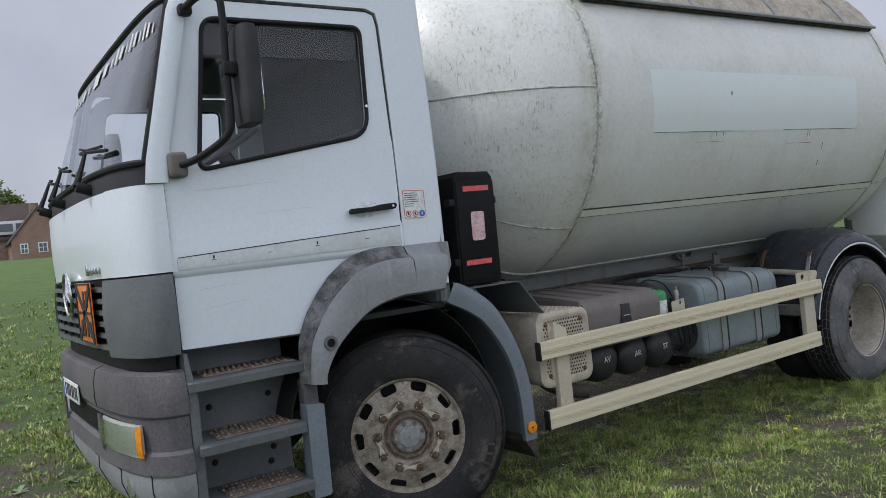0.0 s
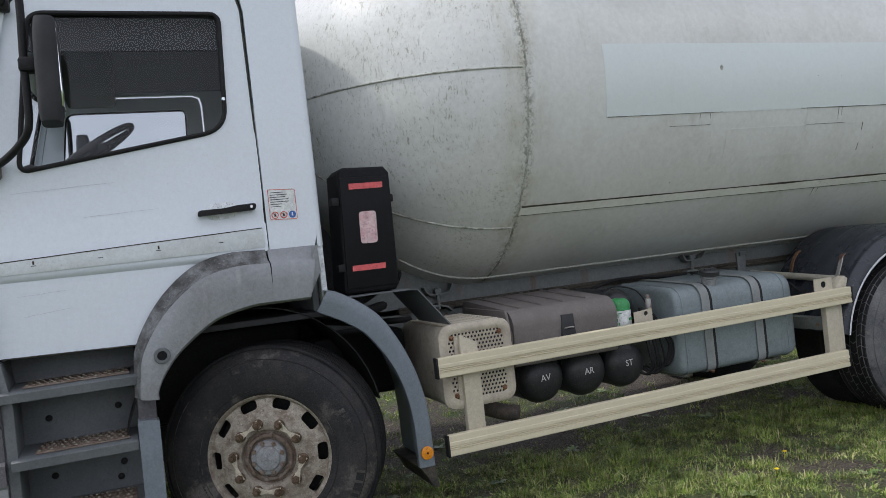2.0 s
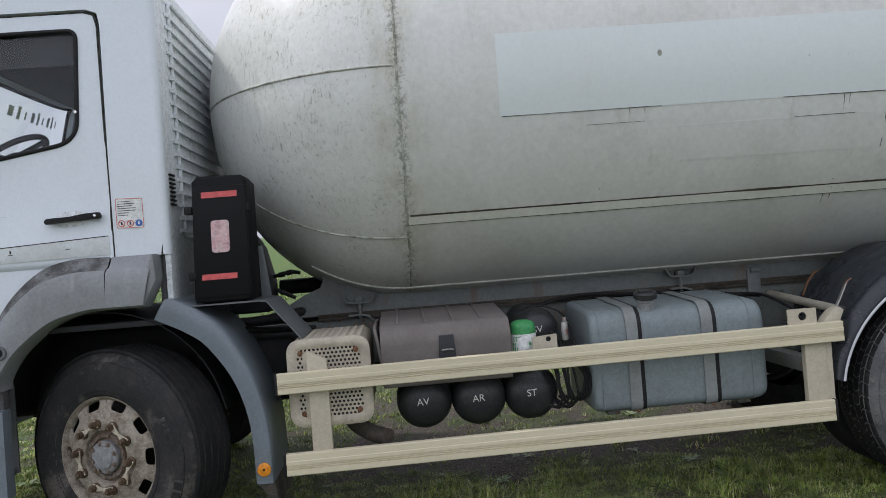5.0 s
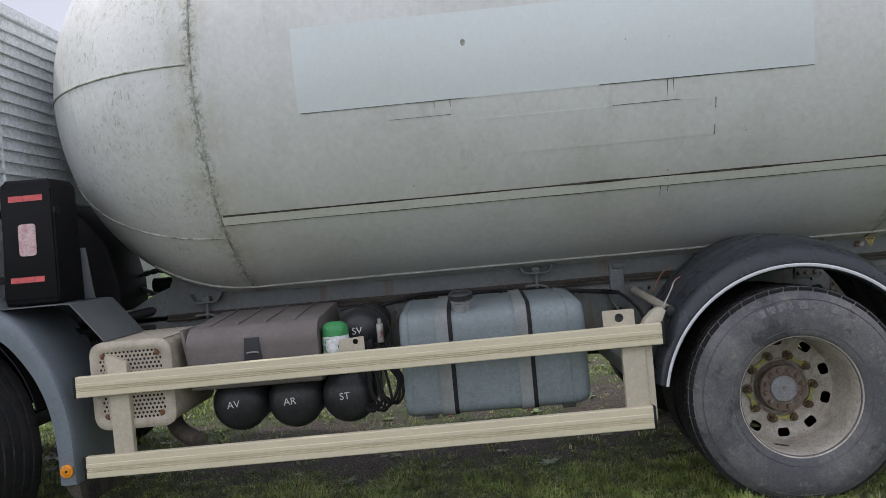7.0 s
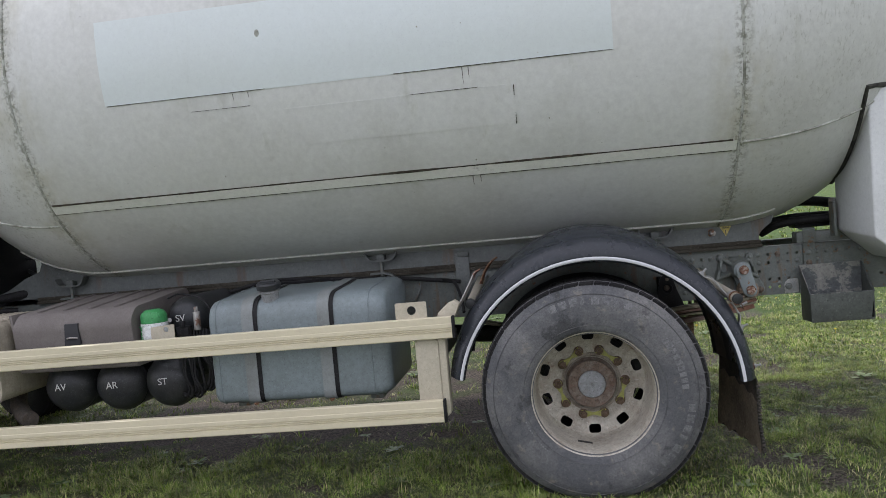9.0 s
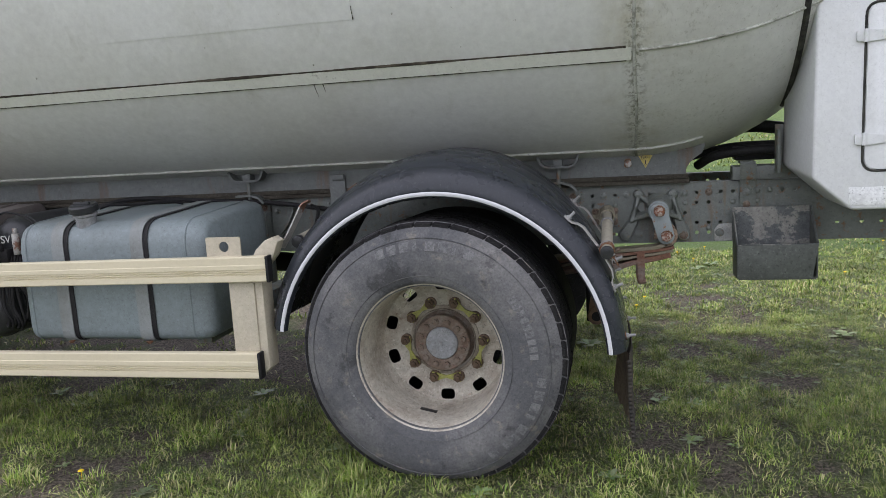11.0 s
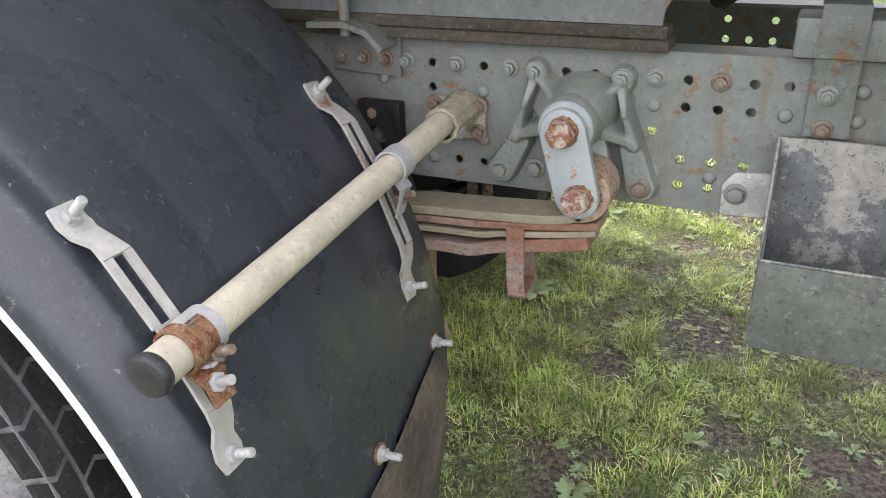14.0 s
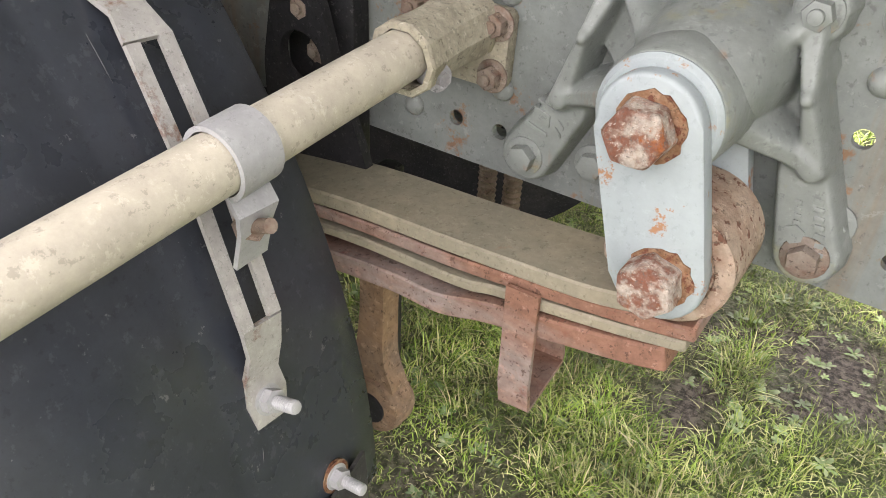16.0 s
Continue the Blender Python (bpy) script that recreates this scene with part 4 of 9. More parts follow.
# pressed gussets bolted to the rail ahead of the rear wheel
for x, s in ((5.50, 1), (5.70, -1)):
    bm = B()
    ribbon(bm, curve_pts([(x, FY - 0.010, 0.985), (x - s * 0.004, FY - 0.020, 0.94), (x - s * 0.03, FY - 0.045, 0.88), (x - s * 0.07, FY - 0.055, 0.83)], 4), (0, 1, 0), 0.007, 0.018)
    prism(bm, [(x - 0.028, 0.99), (x + 0.028, 0.99), (x - s * 0.05, 0.82), (x - s * 0.085, 0.82)], "y", FY - 0.008, FY - 0.001, 0.002)
    g = part("rail_gusset", bm, FRAME_GREY, truck, "grey pressed gusset bolted to the frame")
    piece("gusset_bolt", NUT, g, facing(x, FY - 0.012, 0.972))

# ---- wheels ----
def holed_ring(bm, r_in, r_out, z_in, z_out, h_in, h_out, share, holes=10, phase=0.5):
    """A ring plate with rounded hand holes; z runs straight from the inner to the outer edge."""
    def at(r, a):
        return Vector((r * math.cos(a), r * math.sin(a), 0))
    seg = holes * 14
    loops = [[at(r, 2 * math.pi * i / seg) for i in range(seg)] for r in (r_in, r_out)]
    step = 2 * math.pi / holes
    for k in range(holes):
        rm = (h_in + h_out) / 2
        half = share * step * rm / 2
        flat = round_poly([(-half * 0.9, h_in), (half * 0.9, h_in), (half, h_out), (-half, h_out)], (h_out - h_in) * 0.42, 5)
        loops.append([at(v, (k + phase) * step + u / v) for u, v in flat])
    es = []
    for loop in loops:
        vs = [bm.verts.new(p) for p in loop]
        es += [bm.edges.new((vs[i], vs[(i + 1) % len(vs)])) for i in range(len(vs))]
    bmesh.ops.triangle_fill(bm, use_beauty=True, use_dissolve=False, edges=es, normal=(0, 0, 1))
    for loop_edge in es:
        for v in loop_edge.verts:
            k = (math.hypot(v.co.x, v.co.y) - r_in) / (r_out - r_in)
            v.co.z = z_in + (z_out - z_in) * k


TYRE_W = 0.30


def tyre_parts(parent, m, wall, R, lettered):
    """Tyre of radius R whose outer face lies at local z = 0 and whose width runs to -z."""
    w = TYRE_W
    half = [(0.298, 0.004), (0.302, 0.014), (0.318, 0.020), (0.345, 0.026), (0.375, 0.030), (0.405, 0.030), (R - 0.095, 0.025), (R - 0.068, 0.014), (R - 0.045, -0.002), (R - 0.027, -0.016), (R - 0.018, -0.030)]
    prof = half + [(R - 0.0035, -0.034), (R - 0.0035, -w + 0.034)] + [(r, -w - z) for r, z in half[::-1]] + [(0.2885, -w), (0.2885, 0.0), (0.298, 0.004)]
    bm = B()
    lathe(bm, prof, 96)
    t = part("tyre", bm, wall, parent, "dusty worn truck tyre" if lettered else "dark worn truck tyre", m, 50)
    # tread: rows of skewed blocks, or round ribs on the steered wheels
    bm = B()
    if lettered:
        rows, around, gap = 5, 46, 0.0042
        for j in range(rows):
            z0 = -0.016 - (w - 0.032) * j / rows
            z1 = -0.016 - (w - 0.032) * (j + 1) / rows
            for i in range(around):
                a0 = 2 * math.pi * (i + (0.5 if j % 2 else 0.0)) / around
                a1 = a0 + 2 * math.pi / around
                skew = 0.026 * (1 if j % 2 else -1)
                g = 0.0042 / R
                shoulder = j in (0, rows - 1)
                ring = []
                for rr in (R - 0.018, R):
                    for a, z in ((a0 + g, z0 - gap), (a1 - g, z0 - gap), (a1 - g + skew, (z0 + z1) / 2), (a1 - g, z1 + gap), (a0 + g, z1 + gap), (a0 + g + skew, (z0 + z1) / 2)):
                        q = rr - (0.012 if shoulder and ((j == 0 and z > -0.03) or (j == rows - 1 and z < -w + 0.03)) else 0)
                        ring.append(bm.verts.new((q * math.cos(a), q * math.sin(a), z)))
                lo, hi = ring[:6], ring[6:]
                bm.faces.new(hi)
                for k in range(6):
                    bm.faces.new((lo[k], lo[(k + 1) % 6], hi[(k + 1) % 6], hi[k]))
    else:
        for j in range(5):
            z0, z1 = -0.020 - 0.0525 * j, -0.020 - 0.0525 * (j + 1) + 0.011
            lathe(bm, [(R - 0.016, z0), (R - (0.010 if j == 0 else 0.001), z0), (R, z0 - 0.008), (R, z1 + 0.004), (R - 0.001, z1), (R - 0.016, z1)], 120)
    part("tread", bm, RUBBER, parent, "black tread blocks" if lettered else "black ribbed tread", m, 30)
    # raised marks on the sidewall, as plain shapes
    def mark(r0, r1, a0, a1, h):
        n = max(2, int(abs(a1 - a0) / 0.05))
        bm = B()

        def zz(r):
            for (ra, za), (rb, zb) in zip(half, half[1:]):
                if ra <= r <= rb:
                    return za + (zb - za) * (r - ra) / (rb - ra)
            return 0.02
        top = [[Vector((r * math.cos(a0 + (a1 - a0) * i / n), r * math.sin(a0 + (a1 - a0) * i / n), zz(r) + h)) for i in range(n + 1)] for r in (r0, (r0 + r1) / 2, r1)]
        low = [[Vector((p.x, p.y, p.z - h - 0.004)) for p in row] for row in top]
        g = [low[0]] + top + [low[2]]
        grid(bm, g)
        part("sidewall_mark", bm, MARK_DUST if lettered else wall, parent, "", m, 30)
    for base in (math.pi * 0.5, -math.pi * 0.18):
        for k in range(8):
            mark(0.430, 0.466, base + 0.42 - k * 0.115, base + 0.42 - k * 0.115 - (0.085 if k not in (3, 6) else 0.04), 0.003)
    for k in range(9):
        mark(0.40, 0.432, math.pi * 0.20 - k * 0.07, math.pi * 0.20 - k * 0.07 - 0.05, 0.0016)
    for k in range(14):
        mark(0.345, 0.352, math.pi * 1.1 + k * 0.04, math.pi * 1.1 + k * 0.04 + 0.027, 0.0012)
    for r, z in ((0.333, 0.0245), (R - 0.062, 0.0125)):
        bm = B()
        lathe(bm, [(r - 0.002, z - 0.002), (r, z + 0.0018), (r + 0.002, z - 0.002)], 96)
        part("sidewall_ring", bm, wall, parent, "", m, 50)
    return t


def lug_mesh(name, material):
    bm = B()
    cyl(bm, (0, 0, 0), (0, 0, 0.012), 0.025, 20, bev=0.002)
    vs = bmesh.ops.create_cone(bm, cap_ends=True, segments=6, radius1=0.0195, radius2=0.0195, depth=0.026, matrix=Matrix.Translation((0, 0, 0.025)))["verts"]
    cyl(bm, (0, 0, 0.038), (0, 0, 0.050), 0.0115, 12, bev=0.002)
    return mesh_of(name, bm, material, 30)


LUG = lug_mesh("wheel_nut", NUT_BRASS)


def link_mesh(name, material, r, a):
    """A plastic link between two neighbouring nuts."""
    bm = B()
    p, q = Vector((r * math.cos(-a / 2), r * math.sin(-a / 2))), Vector((r * math.cos(a / 2), r * math.sin(a / 2)))
    d, s = (q - p).normalized(), None
    s = Vector((-d.y, d.x))
    mid = (p + q) / 2
    pts = [p - d * 0.010 + s * 0.021, p + d * 0.016 + s * 0.015, mid + s * 0.004, q - d * 0.016 + s * 0.015, q + d * 0.010 + s * 0.021,
           q + d * 0.010 - s * 0.021, q - d * 0.016 - s * 0.015, mid - s * 0.004, p + d * 0.016 - s * 0.015, p - d * 0.010 - s * 0.021]
    prism(bm, [tuple(v) for v in pts], "z", 0.013, 0.020, 0.001)
    return mesh_of(name, bm, material, 30)


def rear_wheel(m, detailed, dual=True):
    """Deep-dished rear wheel; local z points outward, z = 0 is the outer tyre face."""
    bm = B()
    lathe(bm, [(0.286, -0.012), (0.300, -0.002), (0.306, 0.004), (0.302, 0.008), (0.294, 0.004), (0.287, -0.010), (0.283, -0.03), (0.281, -0.08), (0.2795, -0.15), (0.278, -0.215), (0.274, -0.245), (0.266, -0.262)], 96)
    holed_ring(bm, 0.205, 0.266, -0.272, -0.262, 0.217, 0.261, 0.42)
    lathe(bm, [(0.205, -0.272), (0.16, -0.274), (0.118, -0.274)], 140)
    bmesh.ops.remove_doubles(bm, verts=bm.verts, dist=0.0003)
    wheel = part("wheel", bm, RIM_CREAM, truck, "cream painted deep-dish steel rear wheel", m, 45)
    tyre_parts(wheel, m, SIDEWALL, 0.54, True)
    bm = B()
    cyl(bm, (0, 0, -0.42), (0, 0, -0.345), 0.235, 40)
    part("brake_drum", bm, DARK_PLASTIC, wheel, "", m)
    if dual:
        bm = B()
        lathe(bm, [(0.298, -0.34), (0.40, -0.325), (0.48, -0.345), (0.53, -0.38), (0.53, -0.60), (0.48, -0.635), (0.298, -0.62)], 72)
        part("inner_tyre", bm, RUBBER, wheel, "dark inner twin tyre", m, 50)
    if not detailed:
        return wheel
    bm = B()
    lathe(bm, [(0.150, -0.2735), (0.149, -0.268), (0.136, -0.266), (0.134, -0.256)], 40)
    part("hub_collar", bm, RIM_RUSTY, wheel, "pitted rusty collar round the hub", m, 35)
    bm = B()
    lathe(bm, [(0.128, -0.274), (0.116, -0.262), (0.112, -0.236), (0.118, -0.233), (0.119, -0.219), (0.115, -0.214), (0.072, -0.214), (0.069, -0.218), (0, -0.218)], 40)
    part("hub", bm, HUB_RUST, wheel, "rusty rear hub flange", m, 35)
    bm = B()
    lathe(bm, [(0.0685, -0.217), (0.068, -0.210), (0.064, -0.2065), (0.03, -0.205), (0.008, -0.205), (0.006, -0.202), (0, -0.2015)], 40)
    part("hub_cap", bm, HUB_GREY, wheel, "dusty grey hub cover", m, 35)
    small = bolt_mesh("hub_bolt", HUB_RUST, 0.0135, 0.013, 0.0, 0.003)
    for i in range(12):
        a = 2 * math.pi * i / 12 + 0.2
        piece("hub_bolt", small, wheel, m @ Matrix.Translation((0.0935 * math.cos(a), 0.0935 * math.sin(a), -0.214)) @ Matrix.Rotation(i * 0.9, 4, "Z"))
    link = link_mesh("nut_link", LINK_YELLOW, 0.1675, 2 * math.pi / 10)
    for i in range(10):
        a = 2 * math.pi * i / 10
        piece("wheel_nut", LUG, wheel, m @ Matrix.Translation((0.1675 * math.cos(a), 0.1675 * math.sin(a), -0.274)) @ Matrix.Rotation(i * 1.3, 4, "Z"))
        if i % 2:
            piece("nut_link", link, wheel, m @ Matrix.Translation((0, 0, -0.2738)) @ Matrix.Rotation(a + math.pi / 10, 4, "Z"), "yellow plastic nut link")
    bm = B()
    box(bm, (-0.036, -0.2782, -0.165), (0.036, -0.2755, -0.140), 0.001)
    bmesh.ops.rotate(bm, verts=bm.verts, cent=(0, 0, 0), matrix=Matrix.Rotation(radians(-12), 3, "Z"))
    part("wheel_sticker", bm, BAR_BLACK, wheel, "dark sticker", m)
    return wheel


def front_wheel(m, detailed):
    """Outset front wheel; local z points outward, z = 0 is the outer tyre face."""
    bm = B()
    lathe(bm, [(0.286, -0.03), (0.292, -0.004), (0.300, 0.004), (0.306, 0.009), (0.302, 0.013), (0.297, 0.010), (0.293, -0.002), (0.290, -0.014)], 96)
    holed_ring(bm, 0.226, 0.290, 0.014, -0.014, 0.236, 0.284, 0.55, phase=0.0)
    lathe(bm, [(0.226, 0.014), (0.215, 0.018), (0.190, 0.024), (0.150, 0.025), (0.134, 0.021), (0.128, 0.0)], 140)
    bmesh.ops.remove_doubles(bm, verts=bm.verts, dist=0.0003)
    shell(bm, 0.008)
    wheel = part("wheel", bm, RIM_RUSTY, truck, "pitted cream steel front wheel", m, 40)
    tyre_parts(wheel, m, SIDEWALL_DARK, 0.533, False)
    bm = B()
    cyl(bm, (0, 0, -0.16), (0, 0, -0.09), 0.27, 48)
    part("brake_drum", bm, DARK_PLASTIC, wheel, "", m)
    if not detailed:
        return wheel
    bm = B()
    lathe(bm, [(0.130, 0.0), (0.118, 0.004), (0.112, 0.016), (0.098, 0.018), (0.094, 0.004), (0, 0.004)], 48)
    part("hub", bm, HUB_RUST, wheel, "dark rusty hub ring", m, 35)
    bm = B()
    lathe(bm, [(0.083, 0.002), (0.083, 0.030), (0.078, 0.036), (0.060, 0.040), (0.056, 0.046), (0.04, 0.050), (0, 0.051)], 40)
    cap = part("hub_cap", bm, HUB_GREY, wheel, "dusty grey hub cap with embossed mark", m, 35)
    bm = B()
    for k in range(3):
        a = math.pi / 2 + k * 2 * math.pi / 3
        p = Vector((math.cos(a), math.sin(a), 0))
        s = Vector((-p.y, p.x, 0))
        vs = [bm.verts.new(v) for v in (p * 0.03 + Vector((0, 0, 0.0515)), s * 0.005 + Vector((0, 0, 0.0515)), Vector((0, 0, 0.056)), s * -0.005 + Vector((0, 0, 0.0515)))]
        bm.faces.new((vs[0], vs[1], vs[2]))
        bm.faces.new((vs[0], vs[2], vs[3]))
    part("emblem", bm, HUB_GREY, wheel, "", m, 10)
    small = bolt_mesh("cap_bolt", HUB_RUST, 0.0095, 0.008, 0.002)
    for i in range(8):
        a = 2 * math.pi * i / 8 + 0.3
        piece("cap_bolt", small, wheel, m @ Matrix.Translation((0.071 * math.cos(a), 0.071 * math.sin(a), 0.036)) @ Matrix.Rotation(i * 0.9, 4, "Z"))
    for i in range(10):
        a = 2 * math.pi * i / 10 + 0.1
        piece("hub_bolt", small, wheel, m @ Matrix.Translation((0.106 * math.cos(a), 0.106 * math.sin(a), 0.016)) @ Matrix.Rotation(i * 0.7, 4, "Z"))
    link = link_mesh("nut_link", LINK_CREAM, 0.1675, 2 * math.pi / 10)
    for i in range(10):
        a = 2 * math.pi * (i + 0.83) / 10
        piece("wheel_nut", LUG, wheel, m @ Matrix.Translation((0.1675 * math.cos(a), 0.1675 * math.sin(a), 0.026)) @ Matrix.Rotation(i * 1.3, 4, "Z"))
        if i % 2 == 0:
            piece("nut_link", link, wheel, m @ Matrix.Translation((0, 0, 0.0265)) @ Matrix.Rotation(a + math.pi / 10, 4, "Z"), "cream plastic nut link")
    return wheel


STEER = radians(-24.0)
FRONT, REAR = (1.98, 3.52, 0.50), (6.432, 3.49, 0.447)
rear_wheel(facing(*REAR), True)
front_wheel(Matrix.Translation((FRONT[0], FRONT[1], FRONT[2])) @ Matrix.Rotation(STEER, 4, "Z") @ Matrix.Translation((0, 0.05, 0)) @ OUT, True)
FAR = Matrix.Rotation(math.pi, 4, "Z")
rear_wheel(Matrix.Translation((REAR[0], 2 * YC - REAR[1], REAR[2])) @ FAR @ OUT, False)
front_wheel(Matrix.Translation((FRONT[0], 2 * YC - FRONT[1], FRONT[2])) @ Matrix.Rotation(STEER + math.pi, 4, "Z") @ Matrix.Translation((0, 0.05, 0)) @ OUT, False)
bm = B()
cyl(bm, (REAR[0], 3.8, REAR[2]), (REAR[0], 2 * YC - 3.8, REAR[2]), 0.075, 24)
bmesh.ops.create_uvsphere(bm, u_segments=24, v_segments=14, radius=0.2, matrix=Matrix.Translation((REAR[0], YC, REAR[2])))
part("rear_axle", bm, DARK_PLASTIC, truck, "dark rear axle casing", angle=50)
bm = B()
box(bm, (FRONT[0] - 0.05, 3.85, 0.40), (FRONT[0] + 0.05, 2 * YC - 3.85, 0.50), 0.02)
part("front_axle", bm, DARK_PLASTIC, truck)

# ---- side guard ----
def slope(x):
    return 0.0075 * (x - 2.88)


def guard_rail(x0, x1, z0, z1, y0=3.462, y1=3.5):
    """An extruded rail with three grooves on its face."""
    h = z1 - z0
    sec = [(y1, 0), (y0 + 0.004, 0), (y0, 0.004)]
    for f in (0.30, 0.385, 0.47):
        sec += [(y0, h * f - 0.0035), (y0 + 0.006, h * f - 0.002), (y0 + 0.006, h * f + 0.002), (y0, h * f + 0.0035)]
    sec += [(y0, h * 0.66), (y0 + 0.0025, h * 0.68), (y0 + 0.0025, h - 0.004), (y0 + 0.007, h), (y1, h)]
    bm = B()
    rows = []
    for i in range(13):
        x = x0 + (x1 - x0) * i / 12
        rows.append([(x, y, z0 + z + slope(x)) for y, z in sec])
    vs = grid(bm, rows, True)
    bm.faces.new(vs[0][::-1])
    bm.faces.new(vs[-1])
    return bm


bm = guard_rail(2.875, 5.785, 0.742, 0.846)
side_guard = part("side_guard", bm, RAIL_BEIGE, truck, "beige aluminium side guard with two grooved rails", angle=25)
part("lower_rail", guard_rail(2.89, 5.71, 0.336, 0.444), RAIL_BEIGE, side_guard, angle=25)
for x, z in ((2.862, 0.742), (5.785, 0.742), (2.878, 0.336), (5.71, 0.336)):
    bm = B()
    h = 0.104 if z > 0.5 else 0.108
    box(bm, (x, 3.460, z - 0.002 + slope(x)), (x + 0.013, 3.503, z + h + 0.002 + slope(x)), 0.004)
    part("end_cap", bm, DARK_PLASTIC, side_guard, "black plastic end cap")
for x0, x1, ztop in ((3.022, 3.122, 0.945), (5.592, 5.705, 0.80)):
    bm = B()
    prism(bm, [(x0, 0.35), (x1, 0.35), (x1, ztop - 0.05), (x0, ztop)], "y", 3.503, 3.545, 0.004)
    part("post", bm, POST_BEIGE, side_guard)
bm = B()
plate_with_holes(bm, round_poly([(5.51, 0.86), (5.665, 0.86), (5.665, 0.945), (5.51, 0.945)], 0.008), [disc_pts(5.59, 0.905, 0.022, 18)], 3.505, 0.006)
part("bracket_plate", bm, POST_BEIGE, side_guard)
bm = B()
prism(bm, [(5.67, 0.79), (5.745, 0.80), (5.80, 0.86), (5.825, 0.92), (5.80, 0.938), (5.765, 0.925), (5.72, 0.885)], "y", 3.512, 3.58, 0.008)
part("bracket_arm", bm, POST_BEIGE, side_guard)
bm = B()
prism(bm, [(5.705, 0.36), (5.74, 0.39), (5.74, 0.82), (5.705, 0.80)], "y", 3.51, 3.60, 0.003)
part("post_web", bm, POST_BEIGE, side_guard)
for x in (3.07, 5.65):
    bm = B()
    box(bm, (x - 0.04, 3.545, 0.60), (x + 0.04, 4.40, 0.68), 0.006)
    part("support_arm", bm, FRAME_GREY, side_guard)

# ---- exhaust silencer with perforated cover ----
X0, X1, Z0, Z1, Y0 = 2.925, 3.335, 0.56, 0.995, 3.535
bm = B()
prism(bm, round_poly([(X0, Z0), (X1, Z0), (X1, Z1), (X0, Z1)], 0.075, 7), "y", Y0 + 0.012, 4.15, 0.0)
silencer = part("exhaust_silencer", bm, MUFFLER_BEIGE, truck, "beige exhaust silencer with perforated cover", angle=50)
bm = B()
outer = round_poly([(X0 - 0.006, Z0 - 0.006), (X1 + 0.006, Z0 - 0.006), (X1 + 0.006, Z1 + 0.006), (X0 - 0.006, Z1 + 0.006)], 0.08, 7)
inner = round_poly([(X0 + 0.045, Z0 + 0.045), (X1 - 0.045, Z0 + 0.045), (X1 - 0.045, Z1 - 0.045), (X0 + 0.045, Z1 - 0.045)], 0.04, 7)
rows = [[(p[0], Y0 + 0.03, p[1]) for p in outer], [(p[0], Y0 + 0.006, p[1]) for p in outer]]
for k, d in ((0.3, -0.004), (0.7, -0.006), (1.0, 0.003)):
    rows.append([(a[0] + (b[0] - a[0]) * k, Y0 + d, a[1] + (b[1] - a[1]) * k) for a, b in zip(outer, inner)])
grid(bm, rows, True)
part("cover_rim", bm, MUFFLER_BEIGE, silencer, angle=50)


def perforated(bm, x0, x1, z0, z1, y, d, r):
    """A sheet of square cells, each with a round hole; rows are staggered."""
    nz, nxx = int((z1 - z0) / d), int((x1 - x0) / d)
    dx, dz = (x1 - x0) / nxx, (z1 - z0) / nz
    for j in range(nz):
        off = dx / 2 if j % 2 else 0.0
        count = nxx - (1 if off else 0)
        if off:
            for xa in (x0, x1 - dx / 2):
                vs = [bm.verts.new((a, y, b)) for a, b in ((xa, z0 + j * dz), (xa + dx / 2, z0 + j * dz), (xa + dx / 2, z0 + (j + 1) * dz), (xa, z0 + (j + 1) * dz))]
                bm.faces.new(vs)
        for i in range(count):
            xa, za = x0 + off + i * dx, z0 + j * dz
            sq = [(0, 0), (.5, 0), (1, 0), (1, .5), (1, 1), (.5, 1), (0, 1), (0, .5)]
            out = [bm.verts.new((xa + u * dx, y, za + v * dz)) for u, v in sq]
            inn = [bm.verts.new((xa + dx / 2 + r * math.cos(math.radians(225 + 45 * k)), y, za + dz / 2 + r * math.sin(math.radians(225 + 45 * k)))) for k in range(8)]
            deep = [bm.verts.new((v.co.x, y + 0.004, v.co.z)) for v in inn]
            for k in range(8):
                bm.faces.new((out[k], out[(k + 1) % 8], inn[(k + 1) % 8], inn[k]))
                bm.faces.new((inn[k], inn[(k + 1) % 8], deep[(k + 1) % 8], deep[k]))


bm = B()
perforated(bm, X0 + 0.04, X1 - 0.04, Z0 + 0.04, Z1 - 0.04, Y0 + 0.003, 0.0205, 0.0072)
part("perforated_sheet", bm, MUFFLER_BEIGE, silencer, "perforated beige sheet", angle=20)
bm = B()
box(bm, (X0 + 0.03, Y0 + 0.008, Z0 + 0.03), (X1 - 0.03, Y0 + 0.011, Z1 - 0.03))
part("cover_backing", bm, DARK_PLASTIC, silencer)
COVER_BOLT = bolt_mesh("cover_bolt", RUST, 0.010, 0.008, 0.003)
for x, z in ((2.99, 0.93), (3.27, 0.93), (2.99, 0.625), (3.27, 0.625)):
    piece("cover_bolt", COVER_BOLT, silencer, facing(x, Y0 + 0.002, z))
CHEQUER = B()
bmesh.ops.create_uvsphere(CHEQUER, u_segments=6, v_segments=4, radius=0.012, matrix=Matrix.Diagonal((1.3, 1, 0.5, 1)))
CHEQUER = mesh_of("chequer_stud", CHEQUER, MUFFLER_BEIGE, 60)
for i in range(14):
    for j in range(9):
        x, y = X0 + 0.05 + 0.31 * j / 8, 3.60 + 0.5 * i / 13
        piece("chequer_stud", CHEQUER, silencer, Matrix.Translation((x, y, Z1)))
bm = B()
sweep(bm, curve_pts([(3.18, 3.9, 0.58), (3.22, 3.82, 0.50), (3.32, 3.72, 0.455), (3.40, 3.66, 0.44)], 5), 0.045, 16)
